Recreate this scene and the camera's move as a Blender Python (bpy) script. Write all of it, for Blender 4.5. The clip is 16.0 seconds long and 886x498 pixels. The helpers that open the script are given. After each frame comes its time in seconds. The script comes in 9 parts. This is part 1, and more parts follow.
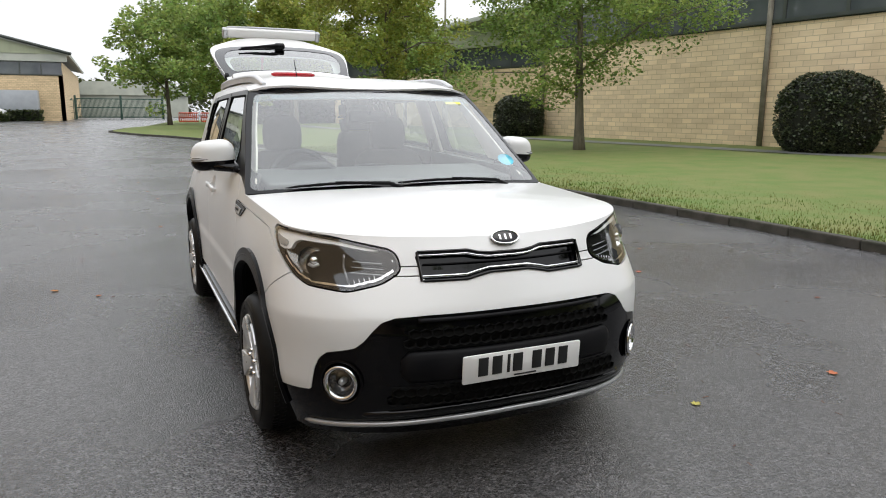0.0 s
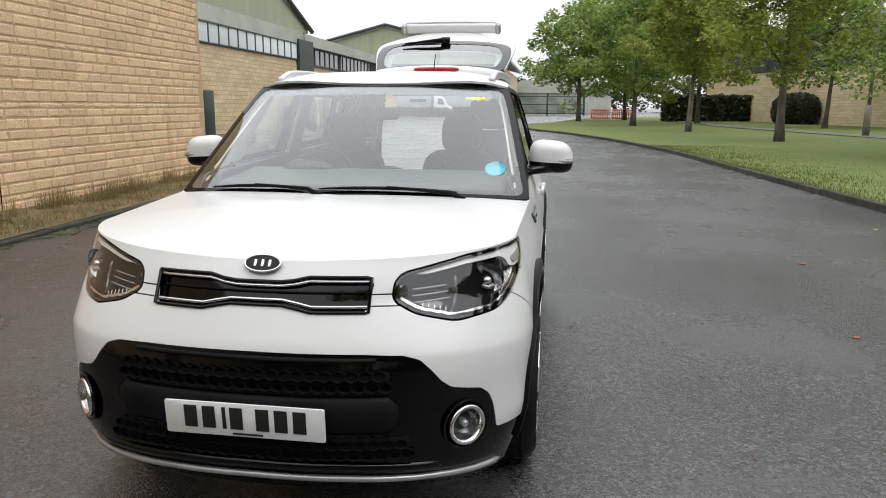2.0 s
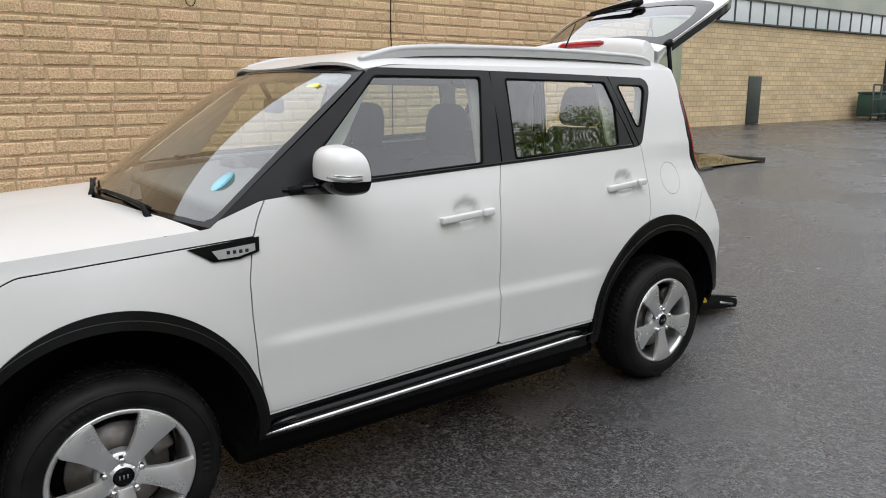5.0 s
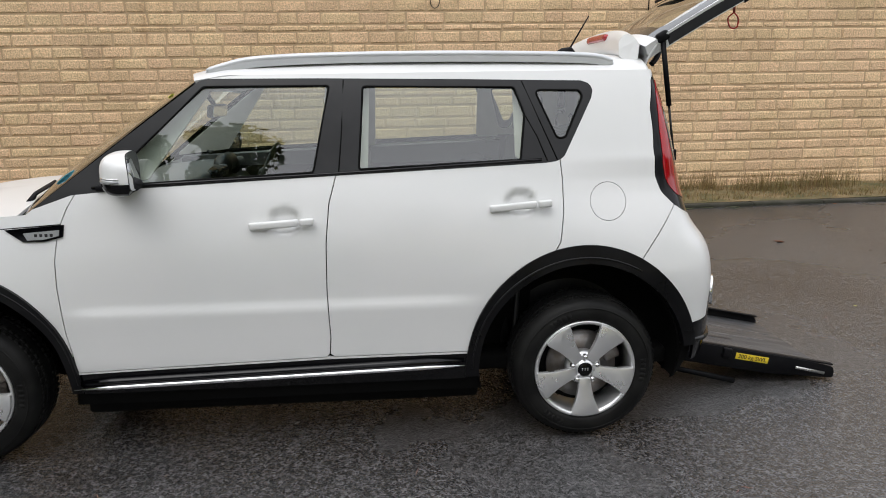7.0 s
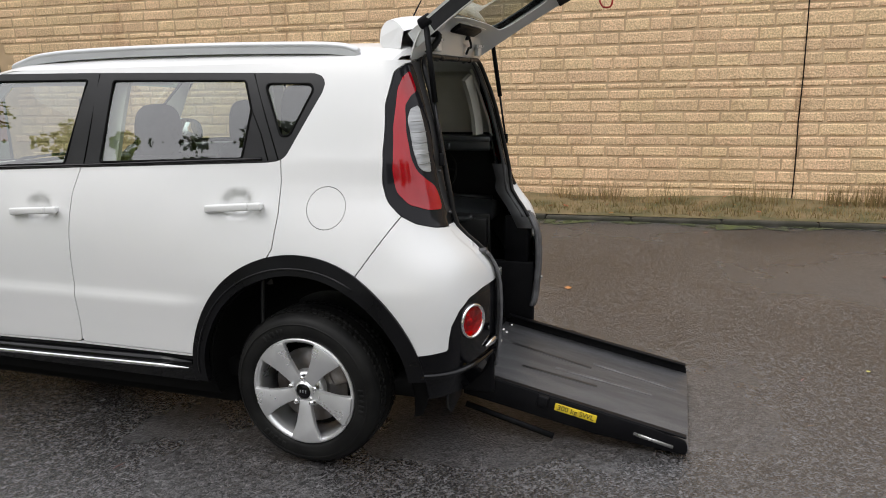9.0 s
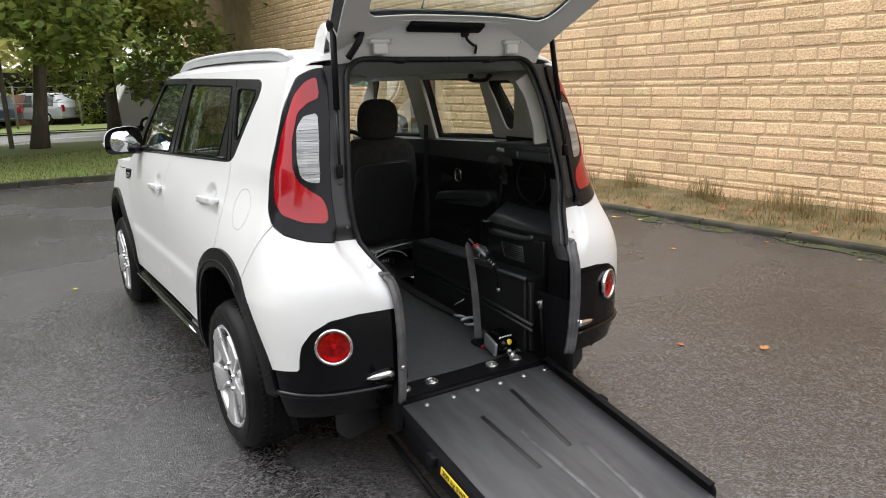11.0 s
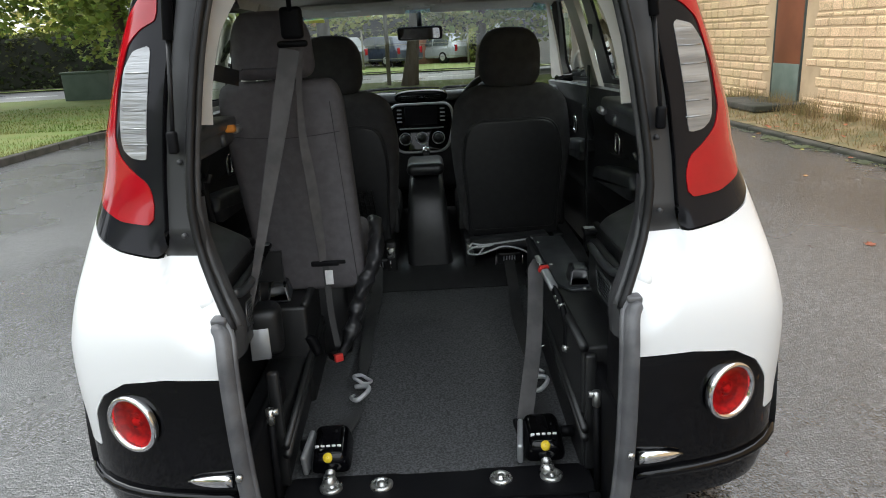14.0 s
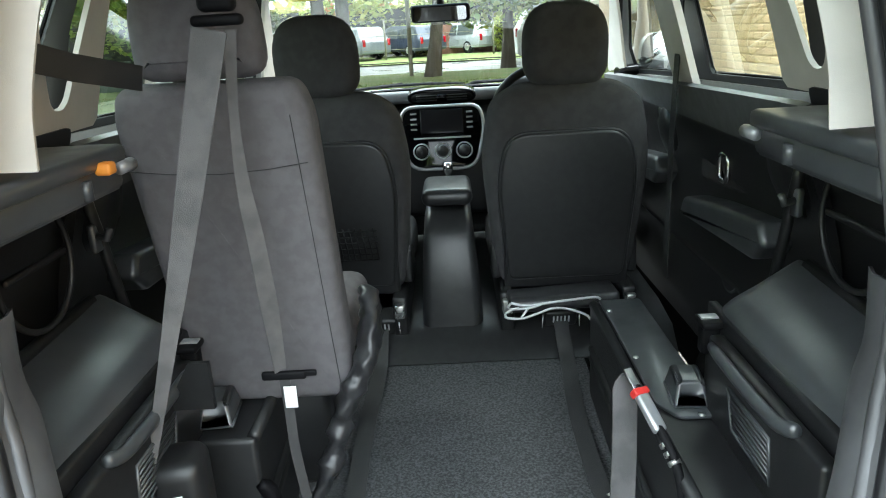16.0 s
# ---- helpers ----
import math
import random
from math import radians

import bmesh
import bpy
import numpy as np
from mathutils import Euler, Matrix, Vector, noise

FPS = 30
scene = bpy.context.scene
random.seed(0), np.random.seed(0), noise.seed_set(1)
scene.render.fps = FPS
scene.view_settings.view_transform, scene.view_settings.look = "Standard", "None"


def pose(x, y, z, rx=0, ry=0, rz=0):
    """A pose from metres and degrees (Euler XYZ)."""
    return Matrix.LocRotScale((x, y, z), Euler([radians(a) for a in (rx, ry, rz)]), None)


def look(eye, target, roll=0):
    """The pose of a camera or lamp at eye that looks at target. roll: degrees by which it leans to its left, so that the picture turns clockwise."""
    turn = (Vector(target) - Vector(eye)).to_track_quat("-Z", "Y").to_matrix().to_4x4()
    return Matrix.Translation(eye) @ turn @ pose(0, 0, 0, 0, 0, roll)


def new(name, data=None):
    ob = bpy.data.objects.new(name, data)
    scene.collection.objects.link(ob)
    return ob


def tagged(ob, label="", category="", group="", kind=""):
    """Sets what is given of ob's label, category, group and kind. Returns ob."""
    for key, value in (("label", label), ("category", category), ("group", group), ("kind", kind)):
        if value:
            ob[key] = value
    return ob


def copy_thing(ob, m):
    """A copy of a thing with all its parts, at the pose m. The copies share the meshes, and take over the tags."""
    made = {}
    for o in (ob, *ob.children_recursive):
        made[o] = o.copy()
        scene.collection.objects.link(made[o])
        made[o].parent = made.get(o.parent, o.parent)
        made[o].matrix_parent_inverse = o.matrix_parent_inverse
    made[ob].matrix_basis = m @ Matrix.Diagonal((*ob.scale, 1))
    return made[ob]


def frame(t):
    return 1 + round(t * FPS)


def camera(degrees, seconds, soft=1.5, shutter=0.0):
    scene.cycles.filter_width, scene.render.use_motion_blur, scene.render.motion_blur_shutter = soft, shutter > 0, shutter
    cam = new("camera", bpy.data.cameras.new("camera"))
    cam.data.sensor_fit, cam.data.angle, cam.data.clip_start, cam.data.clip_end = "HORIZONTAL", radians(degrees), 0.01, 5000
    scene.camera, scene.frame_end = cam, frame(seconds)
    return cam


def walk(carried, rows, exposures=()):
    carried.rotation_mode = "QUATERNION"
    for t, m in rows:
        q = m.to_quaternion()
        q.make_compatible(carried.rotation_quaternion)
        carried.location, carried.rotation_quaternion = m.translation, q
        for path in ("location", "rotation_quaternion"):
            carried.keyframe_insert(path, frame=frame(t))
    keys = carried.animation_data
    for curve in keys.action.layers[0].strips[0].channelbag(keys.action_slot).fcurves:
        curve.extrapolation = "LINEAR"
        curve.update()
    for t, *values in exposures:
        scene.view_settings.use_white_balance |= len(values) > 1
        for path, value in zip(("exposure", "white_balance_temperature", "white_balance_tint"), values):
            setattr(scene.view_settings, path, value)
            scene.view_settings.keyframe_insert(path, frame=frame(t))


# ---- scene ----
cam = camera(63.6, 16.0, soft=1.0)
PATH = [
    (0, (-1.378, -3.159, 1.438), (-0.562, -1.372, 1.059), 0.3),
    (0.5, (-0.803, -3.203, 1.434), (-0.273, -1.312, 1.051), 0.5),
    (1, (-0.199, -3.181, 1.441), (0.038, -1.233, 1.053), 0.3),
    (1.5, (0.365, -3.02, 1.452), (0.338, -1.059, 1.061), 0.4),
    (2, (0.912, -2.848, 1.45), (0.622, -0.908, 1.056), 0.4),
    (2.5, (1.375, -2.591, 1.452), (0.823, -0.711, 1.052), 0.4),
    (3, (1.849, -2.286, 1.455), (1.032, -0.507, 1.05), 0.2),
    (3.5, (2.196, -1.848, 1.454), (1.147, -0.197, 1.037), 0.2),
    (4, (2.457, -1.347, 1.431), (1.231, 0.178, 1.016), 0.1),
    (4.2, (2.572, -1.157, 1.44), (1.274, 0.306, 1.021), 0.1),
    (6.3, (3.637, 1.039, 1.474), (1.741, 1.501, 1.039), -0.8),
    (6.5, (3.671, 1.248, 1.492), (1.755, 1.611, 1.051), -0.7),
    (7, (3.695, 1.785, 1.512), (1.75, 1.918, 1.065), -0.9),
    (7.5, (3.711, 2.348, 1.502), (1.763, 2.284, 1.053), -1.0),
    (8, (3.574, 2.875, 1.481), (1.639, 2.643, 1.032), -1.0),
    (8.5, (3.395, 3.414, 1.475), (1.489, 3.014, 1.021), -1.1),
    (8.7, (3.309, 3.613, 1.469), (1.419, 3.137, 1.018), -1.1),
    (10.8, (1.812, 5.385, 1.510), (0.660, 3.812, 1.052), -1.4),
    (11, (1.602, 5.430, 1.492), (0.567, 3.782, 1.039), -1.5),
    (11.5, (1.085, 5.421, 1.503), (0.368, 3.612, 1.044), -2.3),
    (12, (0.692, 5.375, 1.475), (0.246, 3.480, 1.020), -2.3),
    (12.5, (0.373, 5.192, 1.442), (0.102, 3.27, 0.959), -2.5),
    (13, (0.139, 5.018, 1.426), (-0.031, 3.095, 0.905), -2.6),
    (13.5, (0.004, 4.852, 1.416), (-0.087, 2.932, 0.865), -2.7),
    (14, (-0.025, 4.637, 1.386), (-0.046, 2.72, 0.815), -2.9),
    (14.5, (-0.031, 4.452, 1.394), (-0.005, 2.539, 0.812), -3.0),
    (15, (-0.066, 4.234, 1.387), (-0.014, 2.322, 0.802), -3.1),
    (15.5, (-0.083, 4.035, 1.374), (-0.027, 2.125, 0.784), -3.2),
    (16, (-0.032, 3.781, 1.355), (0.014, 1.872, 0.762), -3.3),
]
EXPOSURES = [(0, .74, 6450, 9), (1.5, .70, 6450, 9), (3, .62, 6450, 10), (4.2, .6, 6420, 10), (7, .68, 6420, 10), (8.7, .76, 6500, 11), (11, 1.28, 6520, 11), (12.5, 1.52, 6400, 9), (14, 1.54, 6220, 6), (14.5, 1.56, 6150, 5), (15, 1.68, 5850, -2), (15.5, 2.4, 5850, -4), (16, 3.2, 5950, -1)]
walk(cam, [(t, look(eye, target, roll)) for t, eye, target, roll in PATH], EXPOSURES)

# ---- light ----
world = bpy.data.worlds.new("overcast")
scene.world = world
world.use_nodes = True
wn, wl = world.node_tree.nodes, world.node_tree.links
sky = wn.new("ShaderNodeTexSky")
sky.sky_type, sky.sun_disc = "NISHITA", False
sky.sun_elevation, sky.sun_rotation = radians(42), radians(200)
sky.air_density, sky.dust_density, sky.altitude = 1.0, 4.0, 50
grey = wn.new("ShaderNodeMix")
grey.data_type = "RGBA"
grey.inputs[0].default_value = .93
cloud = wn.new("ShaderNodeTexNoise")
cloud.inputs["Scale"].default_value, cloud.inputs["Detail"].default_value = 1.3, 4
ramp = wn.new("ShaderNodeValToRGB")
ramp.color_ramp.elements[0].position, ramp.color_ramp.elements[1].position = .3, .75
ramp.color_ramp.elements[0].color, ramp.color_ramp.elements[1].color = (7.6, 7.75, 8.1, 1), (9.6, 9.6, 9.8, 1)
coord = wn.new("ShaderNodeTexCoord")
wl.new(coord.outputs["Generated"], cloud.inputs["Vector"])
wl.new(cloud.outputs["Fac"], ramp.inputs["Fac"])
wl.new(sky.outputs[0], grey.inputs["A"])
wl.new(ramp.outputs[0], grey.inputs["B"])
# an overcast sky is brighter overhead than at the horizon
split, climb, shade = wn.new("ShaderNodeSeparateXYZ"), wn.new("ShaderNodeMapRange"), wn.new("ShaderNodeVectorMath")
climb.inputs["To Min"].default_value, climb.inputs["To Max"].default_value = .46, 1.02
shade.operation = "SCALE"
wl.new(coord.outputs["Generated"], split.inputs[0])
wl.new(split.outputs["Z"], climb.inputs["Value"])
wl.new(climb.outputs[0], shade.inputs["Scale"])
wl.new(grey.outputs["Result"], shade.inputs[0])
wl.new(shade.outputs[0], wn["Background"].inputs[0])
wn["Background"].inputs[1].default_value = .15

sun = new("sun", bpy.data.lights.new("sun", "SUN"))
sun.data.energy, sun.data.angle, sun.data.color = .6, radians(35), (1, .97, .92)
sun.matrix_world = look((6, -2, 12), (0, 2, 0))

# ---- materials ----
def material(name, color, rough=.5, metal=0.0, other=None, scale=8.0, mix=(.4, .6), bump=0.0, bscale=120.0, coat=0.0, spec=.5, rvar=0.0, rand=0.0, detail=6.0, island=0.0, warp=(1, 1, 1), space="Object", bdist=.004, speck=0.0):
    """A surface with two colours in large uneven patches, a fine grain in colour and relief, and uneven gloss."""
    m = bpy.data.materials.new(name)
    m.use_nodes = True
    n, l = m.node_tree.nodes, m.node_tree.links
    p = n["Principled BSDF"]
    p.inputs["Metallic"].default_value = metal
    p.inputs["Roughness"].default_value = rough
    p.inputs["Specular IOR Level"].default_value = spec
    p.inputs["Coat Weight"].default_value = coat
    p.inputs["Coat Roughness"].default_value = .03
    tc = n.new("ShaderNodeTexCoord")
    mp = n.new("ShaderNodeMapping")
    mp.inputs["Scale"].default_value = warp
    if space == "place":
        l.new(n.new("ShaderNodeNewGeometry").outputs["Position"], mp.inputs["Vector"])
    else:
        l.new(tc.outputs["Object"], mp.inputs["Vector"])
    big = n.new("ShaderNodeTexNoise")
    big.inputs["Scale"].default_value, big.inputs["Detail"].default_value = scale, detail
    l.new(mp.outputs[0], big.inputs["Vector"])
    fine = n.new("ShaderNodeTexNoise")
    fine.inputs["Scale"].default_value, fine.inputs["Detail"].default_value = bscale, 3
    l.new(mp.outputs[0], fine.inputs["Vector"])
    cr = n.new("ShaderNodeMapRange")
    cr.inputs["From Min"].default_value, cr.inputs["From Max"].default_value = mix
    l.new(big.outputs["Fac"], cr.inputs["Value"])
    cm = n.new("ShaderNodeMix")
    cm.data_type = "RGBA"
    cm.inputs["A"].default_value = (*color, 1)
    cm.inputs["B"].default_value = (*(other or [c * .86 for c in color]), 1)
    l.new(cr.outputs[0], cm.inputs[0])
    out = cm.outputs["Result"]
    if rand or island:
        hsv = n.new("ShaderNodeHueSaturation")
        if island:
            src = n.new("ShaderNodeNewGeometry").outputs["Random Per Island"]
        else:
            src = n.new("ShaderNodeObjectInfo").outputs["Random"]
        mr = n.new("ShaderNodeMapRange")
        k = rand or island
        mr.inputs["To Min"].default_value, mr.inputs["To Max"].default_value = 1 - k, 1 + k
        l.new(src, mr.inputs["Value"])
        l.new(mr.outputs[0], hsv.inputs["Value"])
        mh = n.new("ShaderNodeMapRange")
        mh.inputs["To Min"].default_value, mh.inputs["To Max"].default_value = .5 - .06 * k, .5 + .06 * k
        ml = n.new("ShaderNodeMath")
        ml.operation, ml.inputs[1].default_value = "MULTIPLY", 7.31
        fr = n.new("ShaderNodeMath")
        fr.operation = "FRACT"
        l.new(src, ml.inputs[0])
        l.new(ml.outputs[0], fr.inputs[0])
        l.new(fr.outputs[0], mh.inputs["Value"])
        l.new(mh.outputs[0], hsv.inputs["Hue"])
        l.new(out, hsv.inputs["Color"])
        out = hsv.outputs[0]
    if speck:
        sp, sm = n.new("ShaderNodeMapRange"), n.new("ShaderNodeVectorMath")
        sp.inputs["From Min"].default_value, sp.inputs["From Max"].default_value = .32, .68
        sp.inputs["To Min"].default_value, sp.inputs["To Max"].default_value = 1 - speck, 1 + speck * .7
        sm.operation = "SCALE"
        l.new(fine.outputs["Fac"], sp.inputs["Value"])
        l.new(out, sm.inputs[0])
        l.new(sp.outputs[0], sm.inputs["Scale"])
        out = sm.outputs[0]
    l.new(out, p.inputs["Base Color"])
    if rvar:
        rr = n.new("ShaderNodeMapRange")
        rr.inputs["From Min"].default_value, rr.inputs["From Max"].default_value = .3, .7
        rr.inputs["To Min"].default_value, rr.inputs["To Max"].default_value = max(rough - rvar, .02), min(rough + rvar, 1)
        l.new(big.outputs["Fac"], rr.inputs["Value"])
        l.new(rr.outputs[0], p.inputs["Roughness"])
    if bump:
        b = n.new("ShaderNodeBump")
        b.inputs["Strength"].default_value, b.inputs["Distance"].default_value = min(bump, 1), bdist
        l.new(fine.outputs["Fac"], b.inputs["Height"])
        l.new(b.outputs[0], p.inputs["Normal"])
    return m


def glass(name, tint, rough=0.0, gloss=1.0, base=.075, power=4.0):
    """A pane: light passes with a tint, and the gloss grows towards grazing sight."""
    m = bpy.data.materials.new(name)
    m.use_nodes = True
    n, l = m.node_tree.nodes, m.node_tree.links
    n.remove(n["Principled BSDF"])
    tr, gl, mx, lw = n.new("ShaderNodeBsdfTransparent"), n.new("ShaderNodeBsdfGlossy"), n.new("ShaderNodeMixShader"), n.new("ShaderNodeLayerWeight")
    tr.inputs[0].default_value = (*tint, 1)
    gl.inputs["Roughness"].default_value = rough
    gl.inputs["Color"].default_value = (gloss, gloss, gloss, 1)
    lw.inputs[0].default_value = .5
    pw, mr = n.new("ShaderNodeMath"), n.new("ShaderNodeMapRange")
    pw.operation, pw.inputs[1].default_value = "POWER", power
    mr.inputs["To Min"].default_value, mr.inputs["To Max"].default_value = base, 1.0
    l.new(lw.outputs["Facing"], pw.inputs[0])
    l.new(pw.outputs[0], mr.inputs["Value"])
    l.new(mr.outputs[0], mx.inputs[0])
    l.new(tr.outputs[0], mx.inputs[1])
    l.new(gl.outputs[0], mx.inputs[2])
    l.new(mx.outputs[0], n["Material Output"].inputs[0])
    return m


M = {}
M["paint"] = material("white_car_paint", (.69, .69, .687), .28, other=(.67, .675, .672), scale=2.2, bump=.006, bscale=900, coat=.35, spec=.45)
M["gloss_black"] = material("gloss_black_trim", (.0015, .0015, .002), .06, other=(.002, .002, .003), scale=5, coat=.0, spec=.30, rvar=.03)
M["arch_black"] = material("smooth_black_arch_plastic", (.004, .004, .0045), .3, other=(.006, .006, .007), scale=6, rvar=.06, spec=.16)
M["matt_black"] = material("textured_black_plastic", (.005, .005, .006), .5, other=(.008, .008, .009), scale=6, bump=.12, bscale=700, rvar=.08, spec=.09)
M["grain_black"] = material("grained_black_interior_plastic", (.0105, .0108, .0115), .40, other=(.014, .0143, .015), scale=30, spec=.5, bump=.1, bscale=900)
M["void"] = material("dark_inner_metal", (.005, .005, .005), .8, scale=4, spec=.1)
M["rubber"] = material("tyre_rubber", (.0065, .0065, .0065), .5, other=(.012, .012, .0115), scale=9, bump=.1, bscale=300, rvar=.12, spec=.13)
M["seal"] = material("black_rubber_seal", (.010, .010, .011), .4, scale=12, rvar=.1, spec=.25)
M["alloy"] = material("silver_alloy", (.70, .705, .71), .30, .75, other=(.66, .665, .67), scale=9, rvar=.04)
M["disc"] = material("brake_disc_metal", (.28, .27, .26), .42, .8, other=(.2, .17, .15), scale=16, rvar=.1)
M["chrome"] = material("chrome", (.78, .78, .79), .08, 1.0, other=(.7, .7, .71), scale=9, rvar=.03)
M["satin"] = material("satin_silver", (.42, .43, .44), .33, .6, other=(.36, .37, .38), scale=9, rvar=.06)
M["rail"] = material("satin_silver_roof_rail", (.56, .57, .59), .4, .3, other=(.52, .53, .55), scale=5, rvar=.05)
M["red_lamp"] = material("red_lamp_plastic", (.37, .001, .008), .12, other=(.28, .001, .006), scale=5, coat=.45, spec=.35)
M["clear_lamp"] = material("ribbed_clear_lamp_plastic", (.37, .38, .385), .16, .35, other=(.22, .225, .23), scale=7, coat=.6, bump=.6, bscale=26, warp=(.25, .25, 5))
M["amber"] = material("amber_bulb", (.75, .22, .05), .3, other=(.6, .16, .03), scale=20)
M["lamp_black"] = material("smoked_lamp_surround", (.010, .010, .012), .1, other=(.012, .012, .014), scale=6, spec=.16)
M["reflector"] = material("lamp_reflector", (.62, .63, .64), .14, .95, other=(.45, .46, .47), scale=16, rvar=.06, bump=.1, bscale=60)
M["lens"] = glass("headlamp_lens", (.96, .97, .97))
M["pane"] = glass("car_window_glass", (.68, .76, .71), base=.12, power=2.4)
M["screen"] = glass("windscreen_glass", (.95, 1.0, .97), base=.125, power=3.0)
M["tint"] = glass("tinted_rear_glass", (.76, .84, .77), base=.13, power=2.4)
M["mirror"] = material("mirror_glass", (.75, .76, .77), .02, 1.0, other=(.72, .73, .74), scale=3)
M["cloth"] = material("charcoal_seat_cloth", (.046, .0445, .046), .9, other=(.036, .035, .0365), scale=30, bump=.35, bscale=1400)
M["grey_cloth"] = material("grey_woven_seat_cloth", (.138, .130, .137), .92, other=(.118, .111, .117), scale=40, bump=.4, bscale=1300)
M["vinyl"] = material("black_vinyl", (.016, .0163, .017), .36, other=(.020, .0203, .021), scale=40, bump=.08, bscale=900)
# dark plastic with a lighter base that paints part of its window sheen
M["cover"] = material("smooth_plastic_lifted_for_sheen", (.050, .054, .058), .34, other=(.043, .046, .050), scale=14, spec=.9, rvar=.06)
M["carpet"] = material("black_flecked_carpet", (.090, .092, .096), .97, other=(.032, .033, .035), scale=160, bump=.8, bscale=420, mix=(.35, .62))
M["liner"] = material("light_grey_headlining", (.70, .69, .66), .92, other=(.66, .65, .62), scale=20, bump=.15, bscale=900)
M["beige"] = material("light_grey_pillar_trim", (.64, .61, .56), .6, other=(.59, .565, .52), scale=10, bump=.1, bscale=700)
M["webbing"] = material("grey_seat_belt_webbing", (.105, .10, .102), .6, other=(.075, .073, .074), scale=18, bump=.25, bscale=600, rvar=.1)
M["webbing_dark"] = material("black_belt_webbing", (.03, .03, .031), .55, other=(.042, .042, .042), scale=20, bump=.25, bscale=600, rvar=.1)
M["red_button"] = material("red_button", (.55, .03, .025), .4, scale=20)
M["orange"] = material("orange_latch", (.75, .28, .04), .5, other=(.65, .22, .03), scale=30)
M["yellow"] = material("yellow_plastic", (.80, .60, .03), .4, other=(.72, .52, .03), scale=30)
M["steel"] = material("zinc_plated_steel", (.52, .52, .51), .3, .9, other=(.4, .4, .39), scale=30, rvar=.1)
M["bare_edge"] = material("grey_edge_trim", (.115, .115, .120), .4, other=(.070, .070, .075), scale=14, bump=.2, bscale=300, rvar=.12)
M["ramp"] = material("dark_grey_ramp_deck", (.068, .069, .072), .42, other=(.05, .05, .053), scale=5, bump=.3, bscale=600, rvar=.14, warp=(3, .6, 1))
M["white_plate"] = material("white_number_plate", (.80, .80, .79), .3, other=(.76, .76, .75), scale=8, coat=.4)
M["ink"] = material("black_print", (.012, .012, .012), .5, scale=20)
M["sticker_blue"] = material("blue_sticker", (.09, .48, .66), .5, other=(.12, .54, .70), scale=30)
M["sticker_yellow"] = material("yellow_sticker", (.78, .74, .10), .5, scale=30)
M["white"] = material("white_print", (.8, .8, .8), .5, scale=30)
M["lamp_white"] = material("white_lamp_insert", (.86, .86, .85), .22, other=(.82, .82, .81), scale=8, coat=.5)
M["lamp_grey"] = material("grey_lamp_insert", (.42, .43, .44), .25, .3, other=(.36, .37, .38), scale=10, coat=.4)
M["smoke"] = material("dark_lamp_reflector", (.17, .172, .18), .16, .8, other=(.06, .06, .064), scale=26, rvar=.05, bump=.15, bscale=50)
M["channel"] = material("dark_grey_sealed_metal", (.022, .0225, .024), .42, other=(.018, .018, .019), scale=9, rvar=.06)
M["glass_border"] = material("dark_glass_border", (.028, .029, .031), .07, other=(.022, .022, .024), scale=8, coat=.5)
M["flange"] = material("dark_grey_opening_flange", (.055, .055, .058), .45, other=(.04, .04, .042), scale=14, rvar=.1)
# base grey raised to hold the sky's reflection on the dash top
M["dash_grey"] = material("dash_plastic_with_sky_sheen", (.135, .140, .146), .5, other=(.115, .119, .124), scale=30)
M["shade"] = glass("shade_band_glass", (.30, .52, .66), base=.06)
M["frame_black"] = material("satin_black_frame", (.014, .014, .015), .35, other=(.018, .018, .019), scale=7, bump=.05, bscale=500, spec=.3)
M["nylon"] = material("black_nylon_sleeve", (.020, .020, .022), .34, other=(.034, .034, .036), scale=26)
M["red_glass"] = glass("red_lamp_glass", (.95, .03, .05), base=.03)
M["red_bowl"] = material("red_reflector_bowl", (.42, .008, .014), .25, .2, other=(.24, .005, .008), scale=60, bump=.3, bscale=300, coat=.3)
# pink colour paints a glint on the rear fog bulb
M["red_glint"] = material("pink_bulb_glint", (.55, .10, .11), .2, other=(.45, .08, .09), scale=30)
M["asphalt"] = material("damp_asphalt", (.0172, .0166, .0170), .26, other=(.0305, .0297, .0302), scale=.45, mix=(.35, .68), bump=.9, bscale=95, rvar=.10, detail=9, spec=.95)


